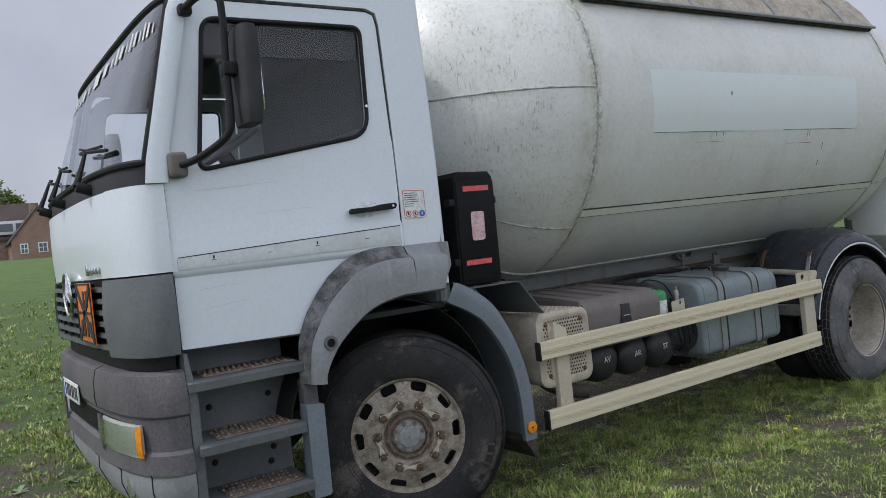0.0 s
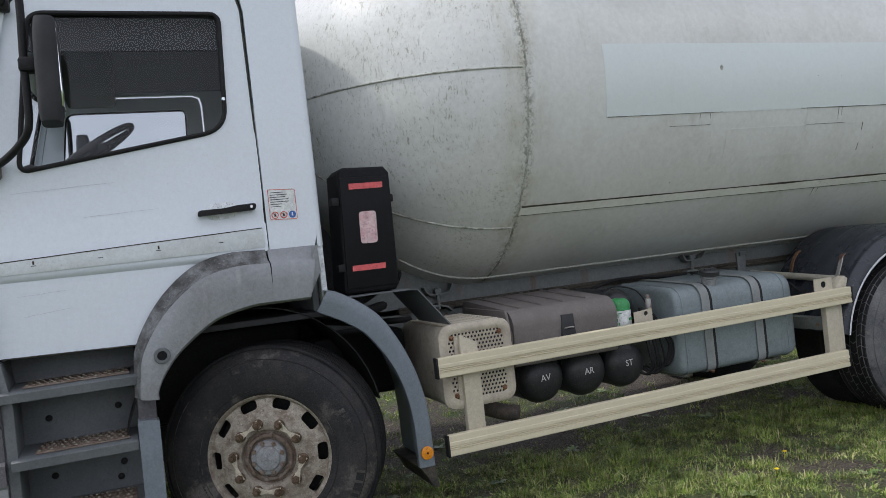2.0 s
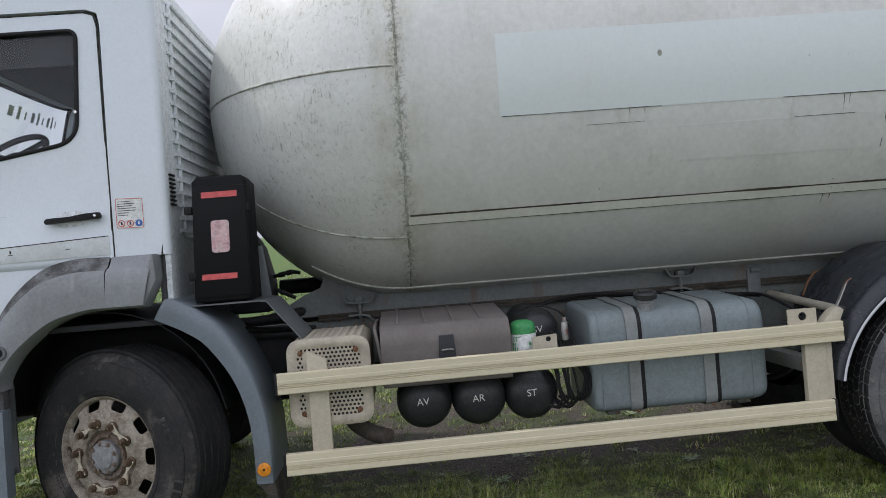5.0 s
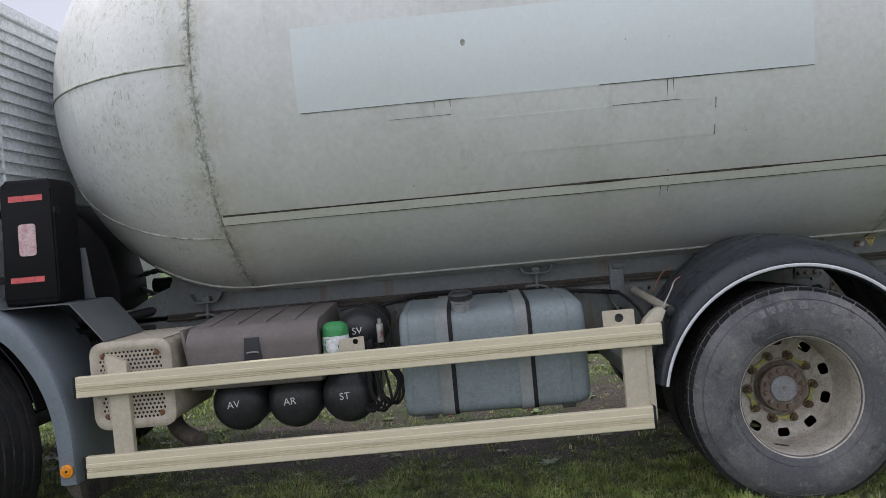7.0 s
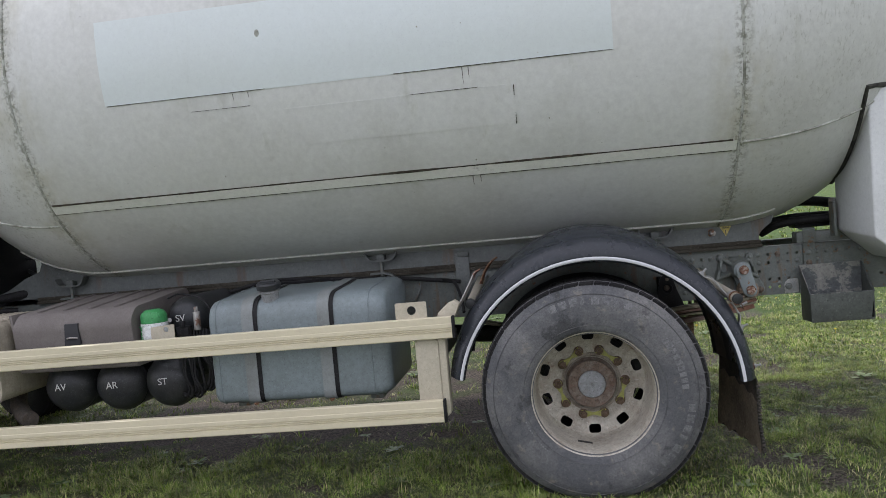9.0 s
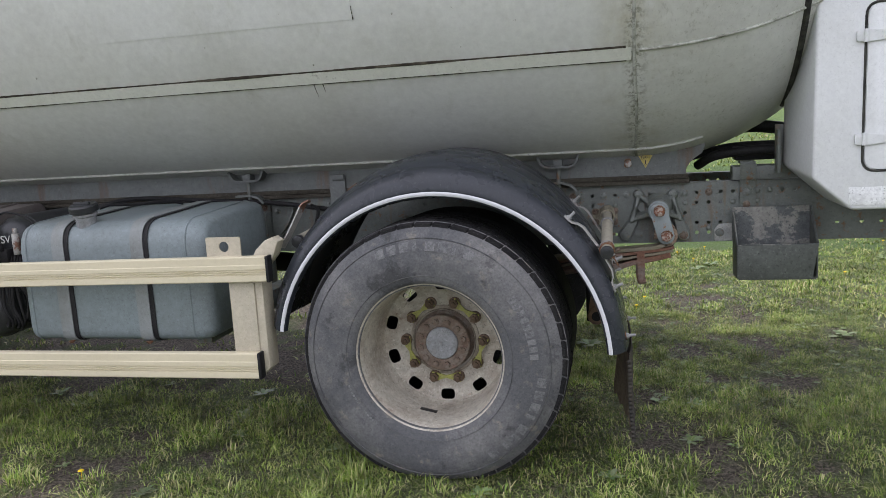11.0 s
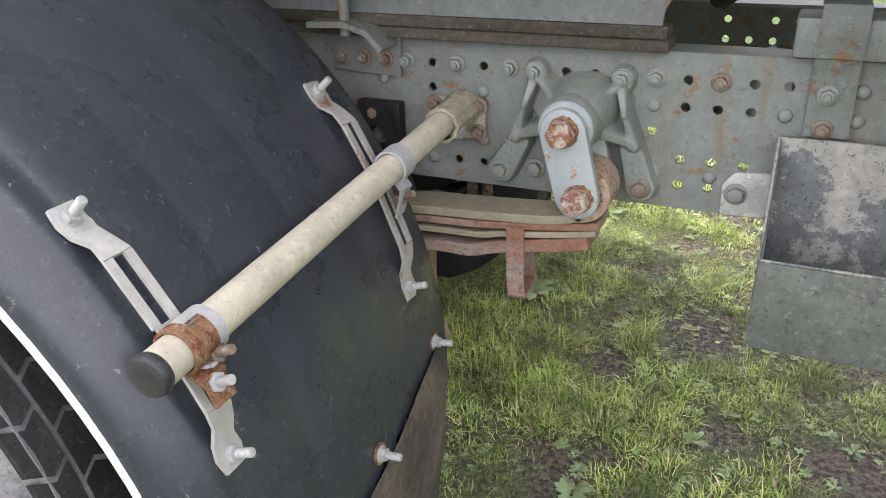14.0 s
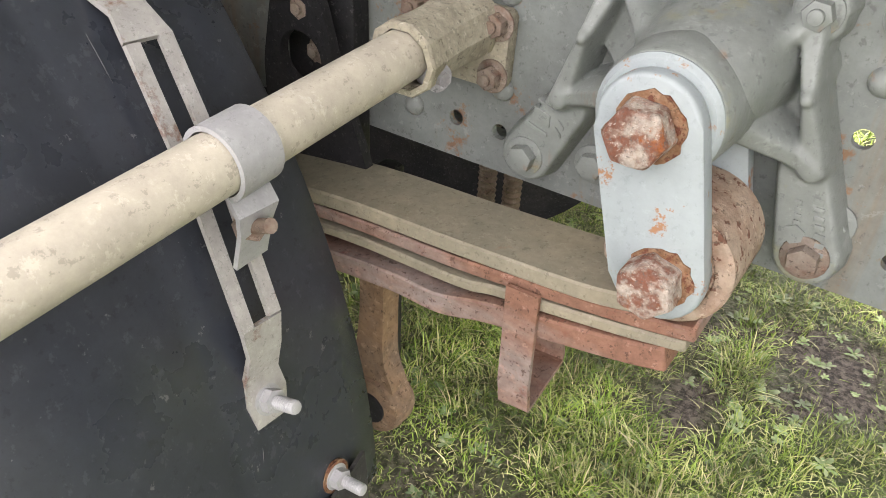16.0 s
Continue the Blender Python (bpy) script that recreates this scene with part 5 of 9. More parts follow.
part("tail_pipe", bm, TAIL_PIPE, silencer, "sooty tail pipe")
bm = B()
box(bm, (3.0, Y0 - 0.006, 0.60), (3.035, Y0 + 0.004, 0.93), 0.002)
part("cover_strap", bm, MUFFLER_BEIGE, silencer)

# ---- battery box ----
bm = B()
prism(bm, round_poly([(3.63, 0.70), (3.60, 0.95), (3.66, 1.015), (4.30, 1.06), (4.33, 0.70)], [0.01, 0.05, 0.06, 0.06, 0.01], 6), "x", 3.395, 4.075, 0.03, 4)
battery = part("battery_box", bm, BATTERY_BROWN, truck, "dusty grey-brown plastic battery box", angle=45)
# recess drawn as a proud dark plate, its shade put into the colour
bm = B()
prism(bm, [(3.69, 0.80), (3.785, 0.80), (3.775, 0.955), (3.70, 0.955)], "y", 3.594, 3.63, 0.004)
part("latch_recess", bm, INTERIOR_DARK, battery)
bm = B()
sweep(bm, curve_pts([(3.71, 3.60, 0.875), (3.715, 3.588, 0.88), (3.74, 3.585, 0.882), (3.765, 3.588, 0.88), (3.77, 3.60, 0.875)], 3), 0.004, 8)
part("latch", bm, GALV, battery)
for k in range(4):
    bm = B()
    box(bm, (3.48 + k * 0.15, 3.70, 1.010), (3.497 + k * 0.15, 4.25, 1.046), 0.003, turn=Matrix.Rotation(radians(3.9), 4, "X"))
    part("lid_rib", bm, BATTERY_BROWN, battery)
bm = B()
prism(bm, [(3.415, 0.70), (3.40, 0.72), (3.36, 1.02), (3.375, 1.02), (3.42, 0.76)], "y", 3.63, 4.2, 0.003)
part("side_strap", bm, BATTERY_BROWN, battery)

# ---- air tanks ----
for words, x, z, y in (("AV", 3.603, 0.598, 3.665), ("AR", 3.898, 0.590, 3.672), ("ST", 4.185, 0.592, 3.68), ("SV", 4.262, 0.912, 3.80)):
    r = 0.145 if words != "SV" else 0.118
    bm = B()
    lathe(bm, [(0, 0.0), (r * 0.35, -0.006), (r * 0.65, -0.020), (r * 0.85, -0.042), (r * 0.96, -0.070), (r, -0.10), (r, -0.55), (r * 0.85, -0.61), (0, -0.63)], 48, facing(x, y, z))
    lathe(bm, [(r, -0.098), (r + 0.004, -0.103), (r, -0.108)], 48, facing(x, y, z))
    t = part("air_tank", bm, AIR_BLACK, truck, "black steel air tank with hand-written letters", angle=50)
    piece("lettering", text_mesh("letters_" + words.lower(), words, 0.052, CHALK, 0.0008), t, facing(x - 0.01, y - 0.0015, z + 0.008) @ Matrix.Rotation(radians(5), 4, "Z") @ Matrix.Shear("XY", 4, (0.1, 0)))
    if words != "SV":
        bm = B()
        ribbon(bm, [(x + (r + 0.004) * math.cos(a), y + 0.2, z + (r + 0.004) * math.sin(a)) for a in [math.pi * k / 12 for k in range(13)]], (0, 1, 0), 0.004, 0.02)
        part("holding_band", bm, DARK_PLASTIC, t)
bm = B()
cyl(bm, (4.19, 3.80, 0.915), (4.19, 3.797, 0.915), 0.012, 14)
part("paint_dot", bm, CHALK, t)

# ---- green air dryer canister and valves ----
bm = B()
lathe(bm, [(0, 0), (0.066, 0), (0.069, 0.004), (0.069, 0.150), (0.066, 0.166), (0.056, 0.180), (0.035, 0.190), (0, 0.193)], 40, Matrix.Translation((4.153, 3.70, 0.80)))
can = part("air_dryer", bm, GREEN_CAN, truck, "green air-dryer canister with a white label", angle=40)
bm = B()
lathe(bm, [(0.0697, 0.02), (0.0702, 0.022), (0.0702, 0.118), (0.0697, 0.120)], 40, Matrix.Translation((4.153, 3.70, 0.80)))
part("label_band", bm, LABEL_WHITE, can, "white printed label")
bm = B()
for k in range(7):
    a = radians(-150 + k * 4)
    z = 0.835 + (k % 3) * 0.024
    box(bm, (4.153 + 0.0704 * math.cos(a) - 0.002, 3.70 + 0.0704 * math.sin(a) - 0.002, z), (4.153 + 0.0704 * math.cos(a) + 0.002, 3.70 + 0.0704 * math.sin(a) + 0.002, z + 0.018))
for k in range(3):
    a = radians(-70 + k * 14)
    box(bm, (4.153 + 0.0704 * math.cos(a) - 0.005, 3.70 + 0.0704 * math.sin(a) - 0.002, 0.86), (4.153 + 0.0704 * math.cos(a) + 0.005, 3.70 + 0.0704 * math.sin(a) + 0.002, 0.875))
box(bm, (4.10, 3.6335, 0.905), (4.17, 3.6365, 0.909))
part("label_print", bm, GREEN_CAN, can)
bm = B()
plate_with_holes(bm, round_poly([(4.185, 0.83), (4.315, 0.835), (4.315, 0.915), (4.185, 0.905)], 0.006), [disc_pts(4.27, 0.89, 0.014, 16)], 3.60, 0.005)
part("bracket_plate", bm, POST_BEIGE, can)
bm = B()
box(bm, (4.27, 3.70, 0.82), (4.34, 3.76, 0.885), 0.008)
valve = part("air_valve", bm, DARK_PLASTIC, truck, "black air valve block with fittings")
bm = B()
cyl(bm, (4.31, 3.70, 0.88), (4.31, 3.70, 0.915), 0.014, 12, bev=0.003)
part("fitting", bm, DARK_PLASTIC, valve)
bm = B()
cyl(bm, (4.385, 3.72, 0.86), (4.385, 3.72, 0.96), 0.018, 12, bev=0.003)
part("fitting", bm, GALV, valve)
bm = B()
cyl(bm, (4.385, 3.72, 0.96), (4.385, 3.72, 0.985), 0.011, 12, bev=0.003)
part("fitting", bm, GALV, valve)
rnd = random.Random(4)
for k in range(9):
    bm = B()
    x, s = 4.28 + k * 0.018, rnd.random()
    pts = [(x, 3.74, 0.86), (x + 0.02 + 0.02 * s, 3.68 - 0.02 * s, 0.74), (x + 0.06 * s + 0.02, 3.66, 0.62 + 0.05 * s), (x + 0.05, 3.67, 0.54 + 0.04 * s), (x + 0.01, 3.70, 0.50 + 0.05 * s), (x - 0.05 + 0.02 * s, 3.74, 0.56)]
    sweep(bm, curve_pts(pts, 5), 0.0065 + 0.002 * s, 8)
    part("air_hose", bm, DARK_PLASTIC, valve)
bm = B()
sweep(bm, curve_pts([(4.16, 3.86, 1.03), (4.25, 3.84, 1.05), (4.38, 3.83, 1.01), (4.43, 3.80, 0.92), (4.42, 3.76, 0.82)], 6), 0.005, 8)
part("air_hose", bm, DARK_PLASTIC, valve)
bm = B()
sweep(bm, curve_pts([(5.05, 4.1, 1.04), (5.0, 4.05, 1.055), (4.92, 3.9, 1.06), (4.86, 3.8, 1.07), (4.83, 3.76, 1.06)], 6), 0.008, 8)
sweep(bm, curve_pts([(4.3, 4.3, 1.0), (4.6, 4.34, 1.05), (5.0, 4.33, 1.03), (5.4, 4.36, 1.0), (5.75, 4.3, 0.96)], 6), 0.012, 8)
part("cable", bm, DARK_PLASTIC, truck)

# ---- fuel tank ----
STRAP_GREY = surface("scuffed_strap_paint", (0.225, 0.245, 0.24), (0.16, 0.165, 0.155), 0.45, 0, 8, 0.42, 0.7, 0.7, 80, 0.15, 0.1, 0.001, wear=0.4)
fx0, fx1 = 4.495, 5.44
bm = B()
sec = round_poly([(3.60, 0.472), (4.22, 0.472), (4.22, 1.035), (3.60, 1.005)], [0.06, 0.06, 0.06, 0.11], 7)
rows = []
for x, k in ((fx0, 0.90), (fx0 + 0.004, 0.945), (fx0 + 0.014, 0.975), (fx0 + 0.03, 0.994), (fx0 + 0.05, 1.0), (fx0 + 0.3, 1.0), (fx1 - 0.3, 1.0), (fx1 - 0.085, 1.0), (fx1 - 0.06, 0.993), (fx1 - 0.035, 0.972), (fx1 - 0.014, 0.938), (fx1, 0.88)):
    cy, cz = 3.91, 0.745
    rows.append([(x, cy + (p[0] - cy) * k, cz + (p[1] - cz) * k) for p in sec])
vs = grid(bm, rows, True)
bm.faces.new(vs[0][::-1])
bm.faces.new(vs[-1])
fuel = part("fuel_tank", bm, FUEL_GREY, truck, "blue-grey painted steel fuel tank with straps", angle=50)
for x in (fx0 + 0.045, fx1 - 0.09):
    bm = B()
    pts = [Vector((x, p[0], p[1])) for p in sec]
    sweep(bm, pts, 0.0045, 6, True)
    part("end_seam", bm, FUEL_GREY, fuel)
for x0, x1 in ((4.683, 4.757), (5.086, 5.160)):
    for a, b, mt, o, nm in ((x0, x1 - 0.012, STRAP_GREY, 0.007, "strap"), (x1 - 0.012, x1 + 0.010, DARK_PLASTIC, 0.0035, "strap_rubber")):
        bm = B()
        cy, cz = 3.91, 0.745
        ring = [Vector(((a + b) / 2, p[0] + o * (1 if p[0] > cy else -1), p[1] + o * (1 if p[1] > cz else -1))) for p in sec]
        ribbon(bm, ring + [ring[0]], (1, 0, 0), 0.003, (b - a) / 2)
        part(nm, bm, mt, fuel, "black rubber strap lining" if "rubber" in nm else "")
    piece("strap_bolt", COVER_BOLT, fuel, Matrix.Translation(((x0 + x1) / 2, 3.60, 0.475)) @ Matrix.Rotation(math.pi, 4, "X"))
bm = B()
lathe(bm, [(0.044, -0.07), (0.046, 0.0), (0.054, 0.004), (0.054, 0.014), (0.048, 0.018)], 32, Matrix.Translation((4.822, 3.668, 1.036)) @ Matrix.Rotation(radians(10), 4, "X"))
part("filler_neck", bm, HUB_GREY, fuel, "dirty filler neck")
bm = B()
lathe(bm, [(0.056, 0.018), (0.063, 0.022), (0.063, 0.046), (0.056, 0.054), (0, 0.056)], 24, Matrix.Translation((4.822, 3.668, 1.036)) @ Matrix.Rotation(radians(10), 4, "X"))
box(bm, (4.782, 3.646, 1.086), (4.862, 3.662, 1.100), 0.003)
part("filler_cap", bm, AIR_BLACK, fuel, "dark blue-black filler cap")
for x in (4.58, 5.3):
    bm = B()
    box(bm, (x, 3.7, 0.44), (x + 0.07, 4.41, 0.475), 0.004)
    box(bm, (x, 4.34, 0.44), (x + 0.07, 4.41, 0.95), 0.004)
    part("tank_bracket", bm, FRAME_GREY, fuel)

# ---- front wheel rear mudguard ----
outer = curve_pts([(2.35, 0, 1.262), (2.396, 0, 1.251), (2.51, 0, 1.185), (2.628, 0, 1.075), (2.745, 0, 0.855), (2.806, 0, 0.618), (2.818, 0, 0.302)], 5)
inner = curve_pts([(2.29, 0, 1.165), (2.318, 0, 1.148), (2.43, 0, 1.09), (2.538, 0, 1.005), (2.659, 0, 0.815), (2.719, 0, 0.59), (2.73, 0, 0.302)], 5)
bm = B()
rows = []
for o, i in zip(outer, inner):
    d = (o - i)
    rows.append([i + Vector((0, 3.535, 0)), i + d * 0.02 + Vector((0, 3.506, 0)), i + d * 0.5 + Vector((0, 3.498, 0)), i + d * 0.93 + Vector((0, 3.502, 0)), o + Vector((0, 3.512, 0)), o + Vector((0, 3.55, 0)), o + Vector((0, 4.02, 0))])
grid(bm, rows)
shell(bm, 0.004)
guard_f = part("front_mudguard", bm, MUDGUARD_BLUE, truck, "blue-grey plastic mudguard behind the front wheel", angle=50)
bm = B()
cyl(bm, (2.774, 3.500, 0.375), (2.774, 3.486, 0.375), 0.034, 28, bev=0.004)
refl = part("side_reflector", bm, ORANGE, guard_f, "round orange reflector")
bm = B()
cyl(bm, (2.774, 3.487, 0.375), (2.774, 3.484, 0.375), 0.006, 10)
part("reflector_screw", bm, DARK_PLASTIC, guard_f)
bm = B()
prism(bm, [(2.735, 0.30), (2.818, 0.30), (2.835, 0.18), (2.80, 0.19), (2.77, 0.25)], "y", 3.52, 3.98, 0.003)
part("mud_flap", bm, MUD_FLAP, guard_f, "muddy rubber flap")

# ---- extinguisher box ----
bm = B()
prism(bm, [(2.475, 1.222), (2.745, 1.222), (2.765, 1.25), (2.772, 1.835), (2.745, 1.868), (2.525, 1.872), (2.495, 1.842), (2.472, 1.255)], "y", 3.612, 3.86, 0.014, 3)
ext = part("extinguisher_box", bm, BOX_BLACK, truck, "black plastic fire-extinguisher box with red tape", angle=40)
bm = B()
prism(bm, [(2.484, 1.25), (2.755, 1.25), (2.765, 1.815), (2.50, 1.82)], "y", 3.602, 3.618, 0.005)
part("lid", bm, BOX_BLACK, ext)
for x0, x1, z0, z1 in ((2.543, 2.723, 1.757, 1.787), (2.518, 2.695, 1.338, 1.367)):
    bm = B()
    prism(bm, [(x0, z0), (x1, z0), (x1 + 0.002, z1), (x0 + 0.002, z1)], "y", 3.5995, 3.6025)
    part("tape", bm, RED_TAPE, ext, "red reflective tape")
bm = B()
prism(bm, round_poly([(2.578, 1.475), (2.668, 1.475), (2.674, 1.64), (2.582, 1.64)], 0.02), "y", 3.599, 3.604)
part("window", bm, surface("milky_pane", (0.62, 0.45, 0.45), (0.55, 0.30, 0.31), 0.35, 0, 22, 0.45, 0.62, 0.8, 60, 0.1, 0.05), ext, "milky pane with red extinguisher behind")
for x, z in ((2.468, 1.70), (2.76, 1.70), (2.468, 1.36)):
    bm = B()
    box(bm, (x - 0.02, 3.61, z - 0.02), (x + 0.02, 3.66, z + 0.02), 0.006)
    part("catch", bm, DARK_PLASTIC, ext)
# shelf under it
bm = B()
ribbon(bm, [(2.42, 3.79, 1.213), (2.80, 3.79, 1.213), (2.84, 3.79, 1.207), (2.99, 3.79, 1.018), (3.0, 3.79, 1.003)], (0, 1, 0), 0.006, 0.24)
shelf = part("box_shelf", bm, GREY_PLASTIC, truck, "grey bent sheet-metal shelf")
bm = B()
prism(bm, [(2.765, 1.22), (2.82, 1.22), (2.79, 1.5), (2.765, 1.5)], "y", 3.86, 3.875, 0.003)
part("shelf_gusset", bm, GREY_PLASTIC, shelf)

# dark air-intake housing behind the cab
bm = B()
prism(bm, [(2.40, 1.10), (2.705, 1.10), (2.705, 1.28), (2.655, 1.50), (2.62, 1.56), (2.52, 1.70), (2.40, 1.80)], "y", 4.42, 4.85, 0.02, 3)
part("air_intake", bm, DARK_PLASTIC, truck, "black air-intake housing behind the cab", angle=40)
bm = B()
sweep(bm, curve_pts([(2.3, 4.1, 1.12), (2.6, 4.25, 1.06), (2.95, 4.45, 1.10), (3.1, 4.7, 1.2)], 6), 0.03, 10)
sweep(bm, curve_pts([(2.4, 3.9, 1.08), (2.7, 4.0, 1.03), (3.0, 4.2, 1.0)], 6), 0.018, 10)
part("hose", bm, DARK_PLASTIC, truck)
# bent coolant pipe behind the cab
bm = B()
sweep(bm, curve_pts([(2.87, 4.76, 1.322), (2.81, 4.75, 1.332), (2.73, 4.75, 1.317), (2.665, 4.75, 1.305), (2.640, 4.75, 1.285), (2.660, 4.75, 1.256), (2.73, 4.75, 1.212), (2.83, 4.75, 1.160)], 6), 0.013, 12)
for x, z in ((2.75, 1.321), (2.80, 1.330)):
    cyl(bm, (x - 0.018, 4.75, z - 0.003), (x + 0.018, 4.75, z + 0.003), 0.018, 14)
part("coolant_pipe", bm, AIR_BLACK, truck, "black bent pipe behind the cab", angle=50)
bm = B()
cyl(bm, (2.70, 4.98, 1.23), (3.02, 4.98, 1.23), 0.052, 20)
part("crossbar", bm, DARK_PLASTIC, truck, "dark cross tube under the tank", angle=50)
bm = B()
box(bm, (2.35, 4.0, 0.62), (2.9, 4.40, 0.98), 0.04)
part("gearbox_cover", bm, DARK_PLASTIC, truck)

# ---- rear mudguard ----
MX, MZ = 6.46, 0.43
RIB = [(3.548, .652, .638), (3.527, .656, .642), (3.522, .660, .646), (3.5205, .684, .674), (3.526, .698, .702), (3.545, .712, .730), (3.566, .7245, .747), (3.580, .7275, .756), (3.590, .7235, .753), (3.602, .7275, .760), (3.63, .733, .771), (3.70, .734, .780), (3.712, .731, .777), (3.722, .731, .777), (3.734, .734, .781),
       (3.86, .727, .784), (3.872, .724, .781), (3.882, .724, .781), (3.894, .7255, .784), (4.03, .706, .784), (4.042, .702, .781), (4.052, .701, .781), (4.064, .701, .783), (4.18, .684, .778), (4.215, .680, .770), (4.225, .668, .758)]


def on_guard(t, y, a, b, off=0.0):
    """t: degrees from the rear (0) over the top (90) to the front (180); below 0 and past 180 it runs straight down."""
    if t < 0:
        return Vector((MX + a + off, y, MZ + t * 0.01))
    if t > 180:
        return Vector((MX - a - off, y, MZ - (t - 180) * 0.01))
    c, s = math.cos(radians(t)), math.sin(radians(t))
    crown = 0.028 * min(1.0, max(0.0, (y - 3.58) / 0.16)) * s ** 6
    return Vector((MX + (a + off) * c, y, MZ + (b + off) * s + crown))


def guard_ab(y):
    for (y0, a0, b0), (y1, a1, b1) in zip(RIB[5:], RIB[6:]):
        if y0 <= y <= y1:
            k = (y - y0) / (y1 - y0)
            return a0 + (a1 - a0) * k, b0 + (b1 - b0) * k
    return RIB[-1][1:]


ANG = [2.5] + [4 * i for i in range(1, 43)] + [170]
bm = B()
grid(bm, [[on_guard(t, y, a, b) for t in ANG] for y, a, b in RIB])
shell(bm, 0.004)
mudguard = part("rear_mudguard", bm, GUARD_BLACK, truck, "black plastic rear mudguard with a white edge trim", angle=60)
bm = B()
grid(bm, [[on_guard(t, y, a, b) for t in ANG] for y, a, b in ((3.5225, .660, .648), (3.5190, .6625, .6505), (3.5178, .673, .662), (3.5200, .6755, .665))])
shell(bm, 0.003)
part("edge_trim", bm, STRIPE_WHITE, mudguard, "white edge trim", angle=60)
bm = B()
for r in (0.012, 0.020):
    ring = []
    for k in range(20):
        q = 2 * math.pi * k / 20
        ring.append(on_guard(97 + math.degrees(r * 1.5 * math.cos(q) / 0.72), 3.5405 + r * math.sin(q) * 0.5, .6935, .7235 + 0.02 * math.sin(q) * r / 0.02, 0.001))
    sweep(bm, ring, 0.0012, 5, True)
part("moulded_mark", bm, GUARD_BLACK, mudguard)
# pale scratches worn into the plastic
SCRATCH = surface("scuffed_plastic", (0.15, 0.15, 0.148), (0.09, 0.09, 0.09), 0.7, 0, 30, 0.4, 0.7, 0.6)
rnd = random.Random(11)
for k in range(8):
    t, y = rnd.uniform(8, 75), rnd.uniform(3.68, 4.16)
    a = rnd.uniform(-1, 1)
    n = rnd.uniform(0.012, 0.05)
    bm = B()
    sweep(bm, [on_guard(t + math.degrees(n * s * math.cos(a) / 0.75) , y + n * s * math.sin(a) * 0.6, *guard_ab(y), 0.0002) for s in (0, 0.33, 0.66, 1)], [0.0001, 0.0003, 0.00025, 0.0001], 4)
    part("scratch", bm, SCRATCH, mudguard)

# mud flap behind the wheel
def flap_at(u, v):
    """u: 0 at the outer edge to 1 inside; v: 0 at the top to 1 at the bottom."""
    y = 3.585 + 0.60 * u
    top = 0.445 + 0.085 * u
    z = top + (0.09 - top) * v
    a, b = guard_ab(min(4.2, y))
    c = math.sqrt(max(0.0, 1 - (max(0.0, z - MZ) / b) ** 2))
    low = max(0.0, MZ + 0.02 - z)
    return Vector((MX + a * c + 0.006 + low * (0.02 - 0.10 * u) + 0.004 * math.sin(v * 9 + u * 3) * v, y, z))


bm = B()
grid(bm, [[flap_at(i / 16, j / 14) for i in range(17)] for j in range(15)])
shell(bm, -0.004)
flap = part("mud_flap", bm, MUD_FLAP, mudguard, "muddy rubber mud flap with a ribbed edge", angle=60)
MUD_CRUST = surface("dried_mud_crust", (0.235, 0.19, 0.14), (0.13, 0.105, 0.08), 0.95, 0, 7, 0.42, 0.68, 0.8, 70, 0.3, 0.6, 0.004)
bm = B()
grid(bm, [[flap_at(0.02 + 0.96 * i / 16, 0.30 + 0.69 * j / 12 + 0.03 * math.sin(i * 1.7)) - Vector((0.0062, 0, 0)) for i in range(17)] for j in range(13)])
shell(bm, 0.0015)
part("mud_crust", bm, MUD_CRUST, mudguard, "tan dried mud on the flap", angle=60)
for k in range(20):
    p = flap_at(0, 0.08 + k * 0.046)
    bm = B()
    box(bm, p + Vector((-0.008, -0.018, -0.005)), p + Vector((0.008, 0.006, 0.005)), 0.003)
    part("flap_rib", bm, MUD_FLAP, mudguard)
for k in range(6):
    p = flap_at(0.50, 0.42 + k * 0.08)
    bm = B()
    box(bm, p + Vector((0.0042, -0.016 + (k % 2) * 0.005, -0.011)), p + Vector((0.0058, 0.018, 0.011)), 0.0005)
    part("flap_print", bm, BAR_WHITE, mudguard, "faded white print bar")

# bracket straps and clamps on a cream tube
def stud_mesh():
    bm = B()
    cyl(bm, (0, 0, 0), (0, 0, 0.003), 0.0135, 18)
    bmesh.ops.create_cone(bm, cap_ends=True, segments=6, radius1=0.0105, radius2=0.0105, depth=0.009, matrix=Matrix.Translation((0, 0, 0.0075)))
    cyl(bm, (0, 0, 0.012), (0, 0, 0.036), 0.0056, 12, bev=0.001)
    for k in range(9):
        lathe(bm, [(0.0054, 0.013 + k * 0.0024), (0.0062, 0.0142 + k * 0.0024), (0.0054, 0.0154 + k * 0.0024)], 12)
    return mesh_of("threaded_stud", bm, CLAMP_GALV, 35)


STUD = stud_mesh()


